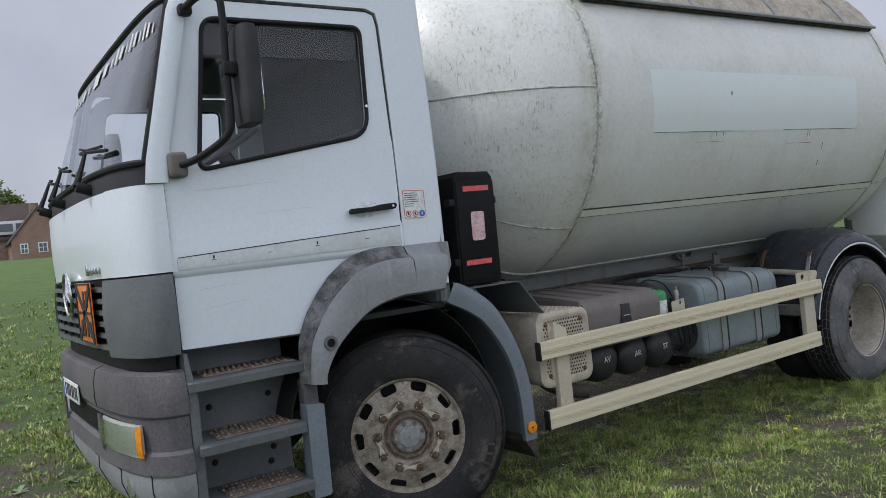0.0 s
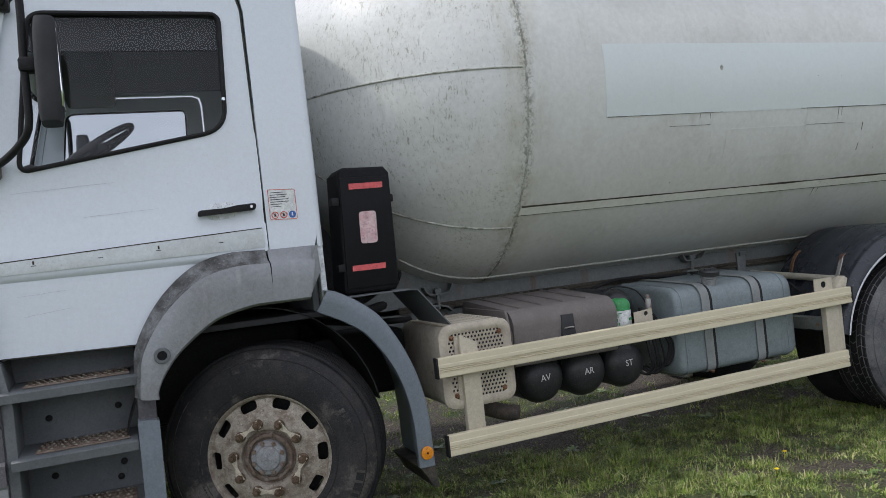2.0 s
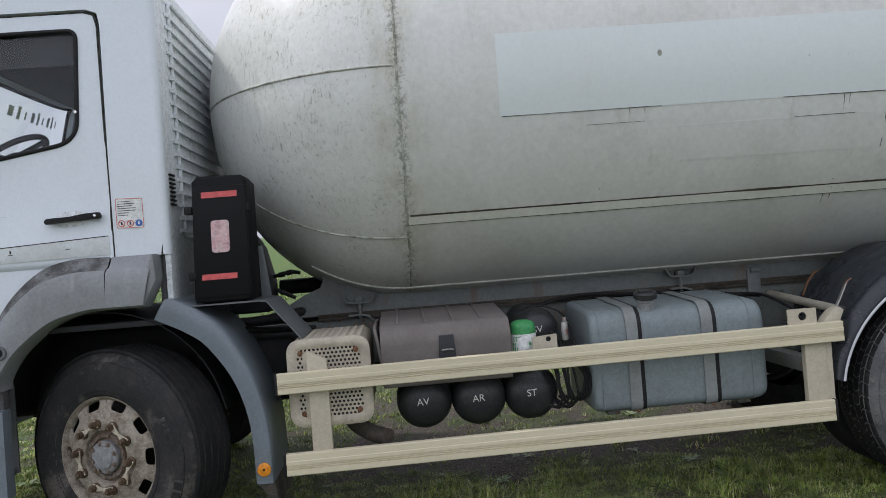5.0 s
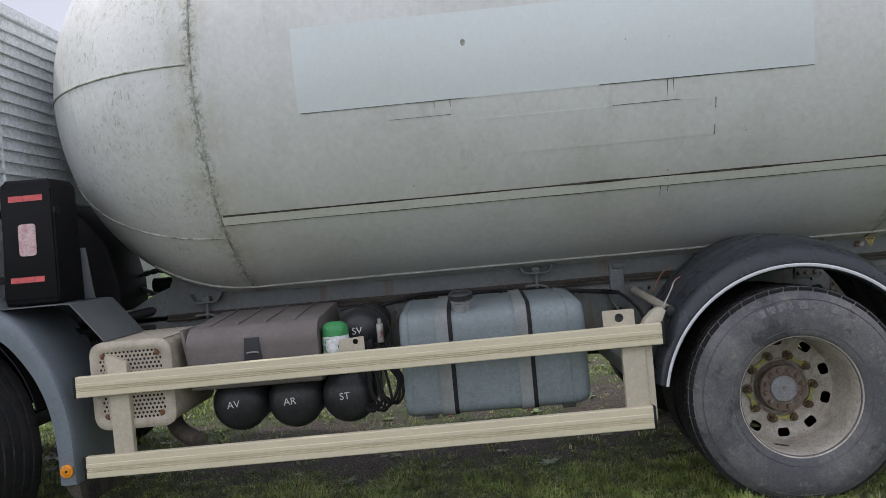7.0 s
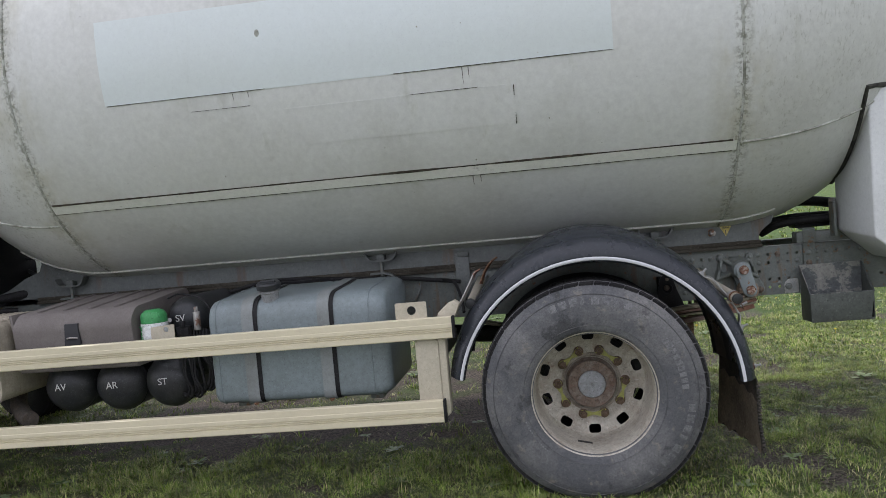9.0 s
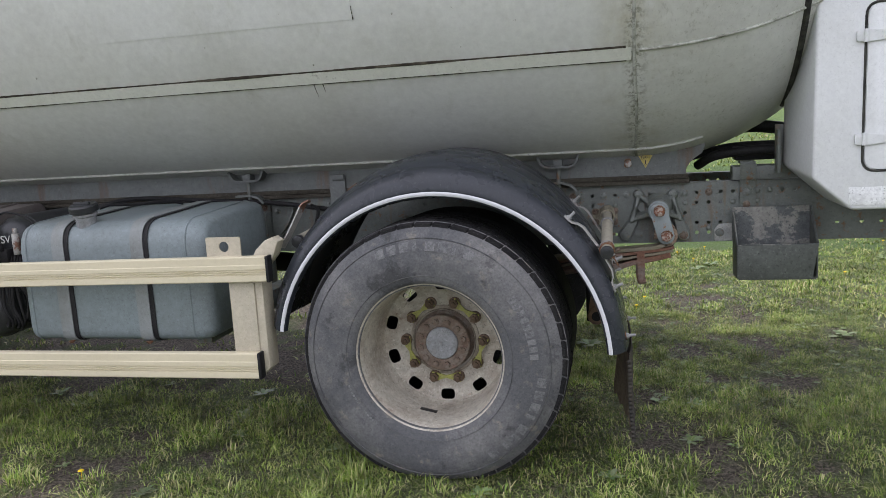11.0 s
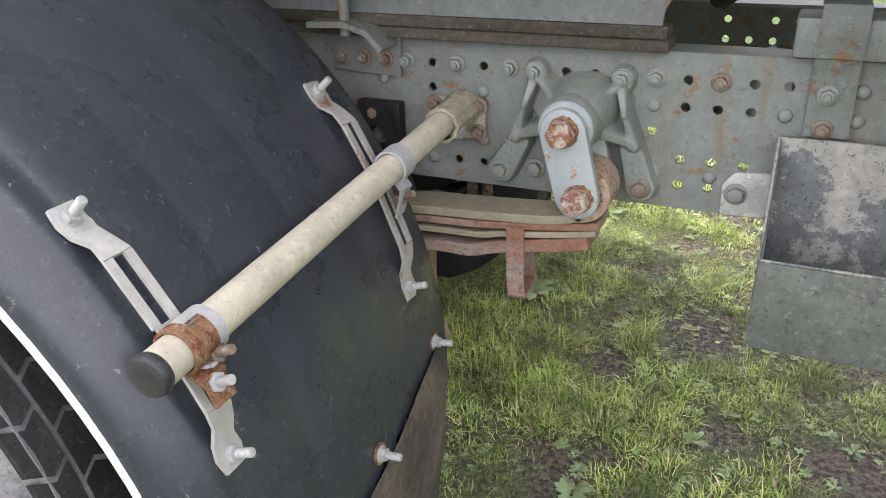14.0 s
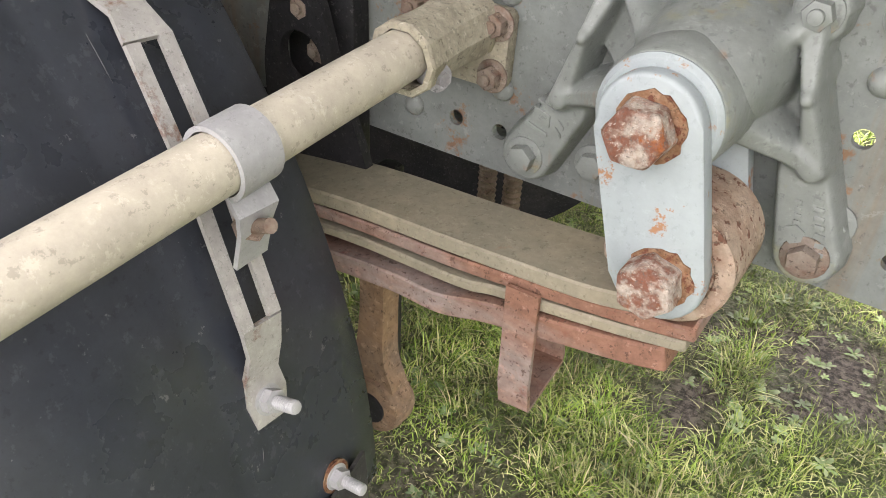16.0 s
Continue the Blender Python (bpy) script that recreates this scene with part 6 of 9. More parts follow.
def guard_strap(y, t0, t1, lift, metal, slant=0.0):
    """A slotted galvanised strap, ends on the guard, its middle raised."""
    a, b = guard_ab(y)
    prof = [(0.0, 0.003, 0.017), (0.06, 0.003, 0.021), (0.11, 0.004, 0.018), (0.17, lift * 0.75, 0.015), (0.23, lift, 0.0195), (0.5, lift, 0.0195), (0.77, lift, 0.0195), (0.83, lift * 0.75, 0.0165), (0.89, 0.004, 0.0175), (0.94, 0.003, 0.021), (1.0, 0.003, 0.016)]
    pts = [on_guard(t0 + (t1 - t0) * u, y, a, b, o) + Vector((0, slant * (0.5 - u), 0)) for u, o, h in prof]
    bm = B()
    ends_a = pts[:5]
    ends_b = pts[6:]
    ribbon(bm, ends_a, (0, 1, 0), 0.005, [p[2] for p in prof[:5]])
    ribbon(bm, ends_b, (0, 1, 0), 0.005, [p[2] for p in prof[6:]])
    mid = [pts[4].lerp(pts[5], k / 4) for k in range(5)] + [pts[5].lerp(pts[6], k / 4) for k in range(1, 5)]
    for s in (-0.0138, 0.0138):
        ribbon(bm, [p + Vector((0, s, 0)) for p in mid], (0, 1, 0), 0.005, 0.0057)
    ribbon(bm, [pts[5].lerp(pts[4], 0.10), pts[5].lerp(pts[6], 0.10)], (0, 1, 0), 0.005, 0.0195)
    part("guard_strap", bm, metal, mudguard, "slotted galvanised strap with rust stains" if metal is GALV else "slotted galvanised strap", angle=40)
    for t in (t0 + (t1 - t0) * 0.05, t0 + (t1 - t0) * 0.95):
        p, q = on_guard(t, y, a, b, 0.003), on_guard(t, y, a, b, 0.05)
        p, q = (v + Vector((0, slant * (0.45 if t == t0 + (t1 - t0) * 0.05 else -0.45), 0)) for v in (p, q))
        piece("stud", STUD, mudguard, Matrix.Translation(p) @ (q - p).to_track_quat("Z", "Y").to_matrix().to_4x4())
    return pts[5]


guard_strap(3.60, 46.0, 19.5, 0.024, CLEAN_GALV)
guard_strap(4.104, 45.3, 16.1, 0.024, GALV, 0.030)
for y, t in ((3.585, 6.5), (4.145, 7.5), (3.86, 6.0)):
    p, q = on_guard(t, y, *guard_ab(y), 0.001), on_guard(t, y, *guard_ab(y), 0.05)
    piece("stud", STUD, mudguard, Matrix.Translation(p) @ (q - p).to_track_quat("Z", "Y").to_matrix().to_4x4())
    bm = B()
    cyl(bm, p - (q - p) * 0.02, p + (q - p) * 0.05, 0.017, 20)
    part("washer", bm, RUST, mudguard, "rusty washer")

# the tube
TA, TB = Vector((7.098, 4.36, 0.890)), Vector((7.122, 3.535, 0.845))
TR = 0.0228
bm = B()
cyl(bm, TA, TB, TR, 40)
tube = part("guard_tube", bm, TUBE_CREAM, truck, "mottled cream support tube for the mudguard", angle=40)
td = (TB - TA).normalized()
bm = B()
cyl(bm, TB - td * 0.008, TB + td * 0.010, TR + 0.002, 32, bev=0.006)
part("end_plug", bm, AIR_BLACK, tube, "dark plastic end plug")


def tube_clamp(y, material, tab, label):
    u = (TA.y - y) / (TA.y - TB.y)
    c = TA.lerp(TB, u)
    r = TR + 0.0035
    # frame across the tube
    ex = Vector((1, 0, 0))
    ex = (ex - td * ex.dot(td)).normalized()
    ez = ex.cross(td) * -1
    if ez.z < 0:
        ez = -ez
    bm = B()
    ring = [c + ex * r * math.cos(radians(q)) + ez * r * math.sin(radians(q)) for q in range(-75, 226, 12)]
    ring = [ring[0] + Vector((0.004, 0, -0.02))] + ring
    ring[0:1] = [c + Vector((tab[0] * f + 0.022 * (1 - f), 0, tab[1] * f - 0.022 * (1 - f))) for f in (1.0, 0.75, 0.5, 0.25)]
    ribbon(bm, ring, td, 0.004, [0.016] * 3 + [0.019] * (len(ring) - 3))
    part("tube_clamp", bm, material, tube, label, angle=40)
    p = c + Vector((tab[0] * 0.62, 0, tab[1] * 0.62 - 0.005))
    n = Vector((0.86, -0.1, 0.42)).normalized()
    bm = B()
    cyl(bm, p, p + n * 0.012, 0.0115, 6)
    cyl(bm, p, p + n * 0.034, 0.0058, 12)
    part("clamp_bolt", bm, HUB_RUST if material is CLAMP_GALV else CLAMP_GALV, tube)


tube_clamp(3.59, RUST, (0.040, -0.062), "rusty tube clamp")
tube_clamp(3.605, CLAMP_GALV, (0.030, -0.02), "zinc-plated tube clamp")
tube_clamp(4.105, CLAMP_GALV, (0.004, -0.086), "zinc-plated tube clamp with rusty bolt")

# cast socket on the frame
bm = B()
prism(bm, round_poly([(7.028, 0.832), (7.143, 0.832), (7.145, 0.908), (7.028, 0.908)], 0.006), "y", FY - 0.016, FY - 0.001, 0.003)
socket = part("tube_socket", bm, SOCKET_CREAM, truck, "lichen-covered cast socket of the support tube")
bm = B()
lathe(bm, [(0.0, 0), (0.037, 0.0), (0.035, 0.02), (0.033, 0.045), (0.0325, 0.075), (0.0345, 0.105), (0.033, 0.108), (0.0275, 0.108), (0.0275, 0.06), (0, 0.06)], 10, Matrix.Translation(TA + Vector((0, 0.045, 0.0))) @ td.to_track_quat("Z", "Y").to_matrix().to_4x4())
part("socket_body", bm, SOCKET_CREAM, socket, angle=25)
for x, z in ((7.041, .894), (7.133, .896), (7.131, .845), (7.043, .845)):
    piece("socket_bolt", NUT_OLD, socket, facing(x, FY - 0.016, z))
bm = B()
cyl(bm, (7.112, 4.322, 0.870), (7.130, 4.315, 0.870), 0.0125, 20)
cyl(bm, (7.124, 4.319, 0.870), (7.136, 4.315, 0.870), 0.007, 6)
part("clamp_screw", bm, HUB_GREY, socket)

# dark spring bracket on the frame beside the guard
bm = B()
plate_with_holes(bm, round_poly([(6.87, 0.66), (7.03, 0.66), (7.008, 0.735), (6.978, 0.81), (6.956, 0.888), (6.94, 0.902), (6.90, 0.897), (6.888, 0.88), (6.872, 0.81)], 0.012, 4), [disc_pts(6.926, 0.824, 0.029, 20)], FY - 0.05, 0.012)
buffer = part("bump_stop", bm, DARK_PLASTIC, truck, "dark bump-stop bracket")
bm = B()
box(bm, (6.875, FY - 0.028, 0.665), (6.97, FY - 0.001, 0.89), 0.004)
part("bracket_back", bm, DARK_PLASTIC, buffer)
for x, z, y in ((6.927, .876, 0.05), (6.926, .824, 0.028)):
    piece("bracket_bolt", NUT_OLD, buffer, facing(x, FY - y, z))

# ---- spring hanger casting ----
PU, PL = Vector((7.329, 4.25, 0.902)), Vector((7.359, 4.262, 0.788))
EARS = [(7.241, .969), (7.396, .966), (7.179, .780), (7.442, .775)]
yb = FY - 0.001


def cast_height(x, z, forms, k=0.006):
    """Height of a casting over its base plate: rounded bars (a, b, radius, height, edge) melted together."""
    hs = []
    for (ax, az, ra, ha), (bx, bz, rb, hb), edge in forms:
        dx, dz = bx - ax, bz - az
        t = max(0.0, min(1.0, ((x - ax) * dx + (z - az) * dz) / (dx * dx + dz * dz + 1e-9)))
        d = math.hypot(x - ax - dx * t, z - az - dz * t) - (ra + (rb - ra) * t)
        if d > 0.004:
            continue
        u = min(1.0, max(-0.6, -d / edge))
        hs.append((ha + (hb - ha) * t) * (u * (2 - u) if u > 0 else u))
    if not hs:
        return -0.004
    top = max(hs)
    return top + k * math.log(sum(math.exp((h - top) / k) for h in hs)) if top > 0.004 else top


FORMS = []
for s, (ex, ez), (fx, fz) in ((-1, EARS[0], EARS[2]), (1, EARS[1], EARS[3])):
    jx, jz = (7.212, 0.852) if s < 0 else (7.424, 0.856)
    FORMS += [((fx, fz, 0.0305, 0.024), (jx - s * 0.004, jz - 0.012, 0.0235, 0.027), 0.007),              # foot lobe
              ((ex, ez, 0.0235, 0.022), (ex + s * 0.001, ez - 0.006, 0.021, 0.022), 0.006),               # ear
              ((ex, ez - 0.012, 0.0125, 0.030), (ex + s * 0.012, ez - 0.055, 0.0095, 0.046), 0.006),      # outer rib
              ((ex + s * 0.012, ez - 0.055, 0.0095, 0.046), (jx + s * 0.002, jz - 0.002, 0.0145, 0.036), 0.007),
              ((jx, jz, 0.0150, 0.034), (PU.x + s * 0.046, PU.z - 0.022, 0.019, 0.066), 0.012),           # lower arm
              ((PU.x + s * 0.046, PU.z - 0.022, 0.019, 0.066), (PU.x, PU.z, 0.052, 0.112), 0.024),
              ((ex - s * 0.004, ez - 0.006, 0.0130, 0.026), (PU.x + s * 0.034, PU.z + 0.026, 0.0185, 0.074), 0.012),   # upper arm
              ((PU.x + s * 0.034, PU.z + 0.026, 0.0185, 0.074), (PU.x, PU.z + 0.002, 0.054, 0.112), 0.024),
              ((ex - s * 0.002, ez - 0.045, 0.024, 0.012), (PU.x + s * 0.06, PU.z - 0.008, 0.026, 0.014), 0.006)]       # floor of the pocket
FORMS += [((PU.x - 0.006, PU.z + 0.014, 0.055, 0.100), (PU.x + 0.014, PU.z + 0.014, 0.055, 0.100), 0.030)]
bm = B()
STEP = 0.0018
nxh, nzh = int(0.325 / STEP), int(0.262 / STEP)
cast = {}
for i in range(nxh + 1):
    for j in range(nzh + 1):
        x, z = 7.148 + i * STEP, 0.742 + j * STEP
        h = cast_height(x, z, FORMS)
        cast[i, j] = (x, yb - h, z, h)
verts = {}
for i in range(nxh):
    for j in range(nzh):
        cell = ((i, j), (i + 1, j), (i + 1, j + 1), (i, j + 1))
        if max(cast[c][3] for c in cell) <= 0:
            continue
        for c in cell:
            if c not in verts:
                verts[c] = bm.verts.new(cast[c][:3])
        bm.faces.new([verts[c] for c in cell])
hanger = part("spring_hanger", bm, CAST_GREY, truck, "grey cast-iron spring hanger bracket", angle=70)
bm = B()
cyl(bm, (PU.x, yb - 0.06, PU.z), (PU.x, FY - 0.128, PU.z), 0.053, 40, r2=0.048, bev=0.005)
part("hanger_boss", bm, CAST_GREY, hanger, angle=45)
for i, (x, z) in enumerate(EARS):
    piece("hanger_bolt", NUT if i < 2 else bolt_mesh("foot_bolt", HUB_RUST if i == 3 else CAST_GREY, 0.0135, 0.011, 0.003), hanger, facing(x, yb - (0.0215 if i < 2 else 0.0235), z, 0.4 * i))
# raised casting marks, as plain shapes
for k, (x, z, w, h) in enumerate(((7.196, .838, .017, .003), (7.193, .826, .017, .012), (7.190, .812, .020, .004), (7.213, .823, .006, .004), (7.211, .815, .006, .004))):
    bm = B()
    prism(bm, [(x - w / 2, z - h / 2 + 0.003), (x + w / 2, z - h / 2 - 0.003), (x + w / 2, z + h / 2 - 0.003), (x - w / 2, z + h / 2 + 0.003)], "y", yb - 0.0278, yb - 0.012, 0.0008)
    part("casting_mark", bm, CAST_GREY, hanger)
for k in range(8):
    bm = B()
    x, z = 7.436 + k * 0.0022, .835 - k * 0.0075
    box(bm, (x - 0.004, yb - 0.0266, z - 0.0026), (x + 0.004, yb - 0.012, z + 0.0026), 0.0008)
    part("casting_mark", bm, CAST_GREY, hanger)
for k in range(4):
    bm = B()
    x, z = 7.424 + k * 0.0012, .822 - k * 0.006
    box(bm, (x - 0.003, yb - 0.0266, z - 0.002), (x + 0.003, yb - 0.012, z + 0.002), 0.0006)
    part("casting_mark", bm, CAST_GREY, hanger)
bm = B()
cyl(bm, (7.428, yb - 0.012, .793), (7.428, yb - 0.0265, .793), 0.009, 6)
part("casting_mark", bm, CAST_GREY, hanger)

# ---- shackle ----
sx = (PL - PU)
ang = math.atan2(sx.x, -sx.z)
bm = B()
prof2 = []
for c, a0, a1, r in ((PU, 0, 180, 0.039), (PL, 180, 360, 0.037)):
    for q in range(a0, a1 + 1, 15):
        t = radians(q) + ang
        prof2.append((c.x + r * math.cos(t), c.z + r * math.sin(t)))
prism(bm, prof2, "y", PU.y + 0.022, PU.y + 0.039, 0.004, 3)
shackle = part("spring_shackle", bm, SHACKLE_GREY, truck, "pale grey shackle plate with rusty pins", angle=40)
bm = B()
prism(bm, prof2, "y", FY - 0.045, FY - 0.030, 0.003)
part("inner_plate", bm, SHACKLE_GREY, shackle)
bm = B()
lathe(bm, [(0.0, 0.0), (0.047, 0.0), (0.047, 0.006), (0.043, 0.010), (0.0, 0.010)], 40, facing(PU.x, PU.y + 0.048, PU.z))
part("boss_ring", bm, SHACKLE_GREY, shackle)


def pin_head(c, turn):
    """A large flaking rusty hexagon head over a ragged rust patch."""
    rnd = random.Random(int(turn * 100))
    bm = B()
    ring = [(c.x + 0.003 + (0.0252 + rnd.uniform(-0.002, 0.0025)) * math.cos(2 * math.pi * k / 26), c.z + 0.002 + (0.0252 + rnd.uniform(-0.002, 0.0025)) * math.sin(2 * math.pi * k / 26)) for k in range(26)]
    prism(bm, ring, "y", PU.y + 0.0205, PU.y + 0.0225)
    part("rust_patch", bm, RUST, shackle, "ragged rust round the pin")
    bm = B()
    vs = bmesh.ops.create_cone(bm, cap_ends=True, segments=6, radius1=0.0245, radius2=0.0235, depth=0.026, matrix=facing(c.x, PU.y + 0.010, c.z, turn))["verts"]
    bmesh.ops.bevel(bm, geom=bm.edges[:], offset=0.003, segments=2, profile=0.5, affect="EDGES")
    bmesh.ops.subdivide_edges(bm, edges=bm.edges[:], cuts=3, use_grid_fill=True)
    for v in bm.verts:
        v.co += Vector((noise.noise(v.co * 90), noise.noise(v.co * 90 + Vector((5, 0, 0))), noise.noise(v.co * 90 + Vector((0, 7, 0))))) * 0.0013
    part("pin_head", bm, BOLT_RUST, shackle, "flaking rusty pin head", angle=60)


pin_head(PU, 0.5)
pin_head(PL, 0.2)
bm = B()
cyl(bm, (PL.x, PU.y + 0.03, PL.z), (PL.x, FY - 0.02, PL.z), 0.018, 20)
part("pin", bm, RUST, shackle)

# ---- leaf spring ----
SY, SH = 4.335, 0.041                 # middle and half width across


def leaf(name, pts, thick, material, half=SH, label=""):
    bm = B()
    ribbon(bm, pts, (0, 1, 0), thick, half)
    bmesh.ops.bevel(bm, geom=bm.edges[:], offset=0.0022, segments=1, profile=0.5, affect="EDGES", clamp_overlap=True)
    return part(name, bm, material, spring, label, angle=40) if name else bm


top_line = [(7.365, SY, .7475), (7.33, SY, .737), (7.285, SY, .730), (7.165, SY, .722), (7.02, SY, .714), (6.85, SY, .690), (6.65, SY, .655), (6.45, SY, .635), (6.2, SY, .645), (5.95, SY, .69), (5.75, SY, .74)]
spring = None
bm = leaf(None, curve_pts(top_line, 4), 0.017, None)
spring = part("leaf_spring", bm, SPRING_PAINT, truck, "worn leaf spring with rusty lower leaves", angle=40)
bm = B()
eye = []
for q in range(-100, 215, 15):
    eye.append(Vector((PL.x + 0.044 * math.cos(radians(q)), SY, PL.z + 0.044 * math.sin(radians(q)))))
ribbon(bm, eye, (0, 1, 0), 0.016, SH)
bmesh.ops.bevel(bm, geom=bm.edges[:], offset=0.0025, segments=1, profile=0.5, affect="EDGES", clamp_overlap=True)
cyl(bm, (PL.x, SY - SH + 0.001, PL.z), (PL.x, SY + SH - 0.001, PL.z), 0.037, 32)
part("spring_eye", bm, EYE_RUST, spring, "scabby rusted spring eye", angle=40)
second = [(7.395, SY, .733), (7.365, SY, .727), (7.28, SY, .7155), (7.165, SY, .7035), (7.02, SY, .696), (6.85, SY, .672), (6.65, SY, .637), (6.45, SY, .617), (6.2, SY, .628), (5.95, SY, .67)]
leaf("spring_leaf", curve_pts(second, 4), 0.014, SPRING_RUST, SH - 0.001, "rust-brown spring leaf")
third = [(7.390, SY, .718), (7.345, SY, .709), (7.28, SY, .699), (7.21, SY, .690), (7.17, SY, .682), (7.02, SY, .676), (6.85, SY, .65), (6.65, SY, .617), (6.45, SY, .60), (6.2, SY, .61)]
leaf("spring_leaf", curve_pts(third, 4), 0.012, SPRING_PAINT, SH - 0.002, "worn grey spring leaf")
fourth = [(7.378, SY, .699), (7.335, SY, .688), (7.26, SY, .674), (7.2, SY, .662), (7.15, SY, .648), (7.09, SY, .648), (6.95, SY, .632), (6.65, SY, .59), (6.45, SY, .575), (6.25, SY, .58)]
leaf("spring_leaf", curve_pts(fourth, 4), 0.024, SPRING_RUST, SH + 0.001, "rust-brown helper leaf")
bm = B()
w = SH + 0.005
loop = [(7.246, SY - w, .712), (7.248, SY - w, .60), (7.251, SY - w, .575), (7.249, SY - w + 0.004, .569), (7.243, SY + w - 0.004, .569), (7.242, SY + w, .575), (7.239, SY + w, .60), (7.239, SY + w, .712)]
ribbon(bm, loop, (1, 0, 0), 0.005, 0.0165)
part("spring_clip", bm, SPRING_RUST, spring, "rust-brown U-shaped leaf clip")
LINK_RUST = surface("rust_streaked_link", (0.21, 0.135, 0.08), (0.13, 0.105, 0.085), 0.75, 0.05, 14, 0.42, 0.66, 0.8, 90, 0.25, 0.4, 0.002)
bm = B()
smooth = curve_pts([(7.036, 4.352, .66), (7.034, 4.352, .55), (7.030, 4.352, .47), (7.034, 4.352, .43)], 4)
ribbon(bm, smooth, (1, 0, 0), 0.030, [0.016, 0.016, 0.017, 0.017, 0.017, 0.018, 0.019, 0.021, 0.024, 0.027, 0.030, 0.032, 0.033])
lathe(bm, [(0.022, -0.022), (0.040, -0.020), (0.043, -0.012), (0.043, 0.012), (0.040, 0.020), (0.022, 0.022)], 28, facing(7.036, 4.352, 0.402))
damper = part("damper_link", bm, LINK_RUST, truck, "rusty damper link with a rubber bush")
bm = B()
cyl(bm, (7.036, 4.327, 0.402), (7.036, 4.376, 0.402), 0.0225, 24)
part("rubber_bush", bm, DARK_PLASTIC, damper)
bm = B()
box(bm, (6.985, 4.40, 0.36), (7.012, 4.43, 0.70), 0.006)
part("link_backing", bm, DARK_PLASTIC, damper)
bm = B()
for x, s in ((7.07, 0), (7.105, 0)):
    cyl(bm, (x, 4.52, 0.60), (x, 4.52, 0.76), 0.010, 10)
    for k in range(20):
        lathe(bm, [(0.010, k * 0.008), (0.0122, k * 0.008 + 0.004), (0.010, k * 0.008 + 0.008)], 10, Matrix.Translation((x, 4.52, 0.60)))
part("threaded_rod", bm, HUB_RUST, truck)
# edge plate beside the tray
bm = B()
prism(bm, round_poly([(7.580, .740), (7.655, .742), (7.655, .822), (7.598, .819), (7.579, .795)], 0.006), "y", FY - 0.008, FY - 0.0005, 0.002)
edge_plate = part("edge_plate", bm, surface("bare_scuffed_plate", (0.40, 0.40, 0.375), (0.29, 0.31, 0.30), 0.55, 0.1, 18, 0.42, 0.62, 0.8, spots=((0.22, 0.10, 0.05), 22, 0.62, 0.7, 0.7)), truck)
piece("plate_bolt", HEX, edge_plate, facing(7.602, FY - 0.008, .780))

# ---- open tray (wheel-chock holder) ----
bm = B()
box(bm, (7.655, FY - 0.040, 0.60), (7.985, FY - 0.032, 0.897), 0.002)
tray = part("chock_tray", bm, TRAY_PATCHY, truck, "open steel tray with peeling grey paint")
TRAY_Y = 4.23
for x in (7.656, 7.979):
    bm = B()
    prism(bm, [(TRAY_Y, 0.598), (FY - 0.04, 0.588), (FY - 0.04, 0.892), (TRAY_Y, 0.745)], "x", x, x + 0.006, 0.001)
    part("tray_side", bm, TRAY_GREY, tray)
bm = B()
prism(bm, [(7.656, 0.598), (7.962, 0.598), (7.985, 0.745), (7.657, 0.745)], "y", TRAY_Y - 0.006, TRAY_Y, 0.001)
part("tray_front", bm, TRAY_GREY, tray)
bm = B()
box(bm, (7.663, TRAY_Y, 0.592), (7.978, FY - 0.041, 0.600))
part("tray_floor", bm, TRAY_GREY, tray)
bm = B()
sweep(bm, [(7.657, FY - 0.04, 0.894), (7.657, TRAY_Y - 0.003, 0.747), (7.985, TRAY_Y - 0.003, 0.747), (7.985, FY - 0.04, 0.894)], 0.0035, 6)
part("tray_edge", bm, TRAY_PATCHY, tray)

# ---- rear equipment cabinet ----
KY = 3.95
bm = B()
prism(bm, [(7.91, 1.80), (7.90, 1.05), (8.04, 0.922), (9.4, 0.922), (9.4, 1.80)], "y", KY, 4.36)
for v in bm.verts:
    if v.co.y > 4.1 and v.co.x < 8.0:
        v.co.x -= 0.04
        v.co.z += 0.035 if v.co.z < 1.2 else 0.0
bmesh.ops.bevel(bm, geom=bm.edges[:], offset=0.012, segments=3, profile=0.5, affect="EDGES", clamp_overlap=True)
cabinet = part("rear_cabinet", bm, CABINET_WHITE, truck, "white rear equipment cabinet with a hinged door", angle=40)
bm = B()
door_ring = round_poly([(8.075, 1.072), (8.95, 1.072), (8.95, 1.70), (8.08, 1.70)], 0.05, 6)
sweep(bm, [(p[0], KY - 0.001, p[1]) for p in door_ring], 0.005, 8, True)
part("door_seal", bm, SEAL_BLACK, cabinet)
bm = B()
prism(bm, round_poly([(8.082, 1.079), (8.943, 1.079), (8.943, 1.693), (8.087, 1.693)], 0.045, 6), "y", KY - 0.005, KY + 0.0005, 0.002)
part("cabinet_door", bm, CABINET_WHITE, cabinet)
for z in (1.579, 1.195):
    bm = B()
    prism(bm, round_poly([(8.045, z - 0.02), (8.10, z - 0.022), (8.185, z - 0.012), (8.185, z + 0.012), (8.10, z + 0.02), (8.045, z + 0.02)], 0.006), "y", KY - 0.014, KY - 0.001, 0.003)
    cyl(bm, (8.077, KY - 0.015, z - 0.024), (8.077, KY - 0.015, z + 0.024), 0.008, 12)
    part("hinge", bm, CABINET_WHITE, cabinet, "white painted hinge")
bm = B()
box(bm, (8.03, KY - 0.0025, 0.94), (9.3, KY + 0.0005, 1.01), 0.001)
part("tape_strip", bm, LABEL_WHITE, cabinet)
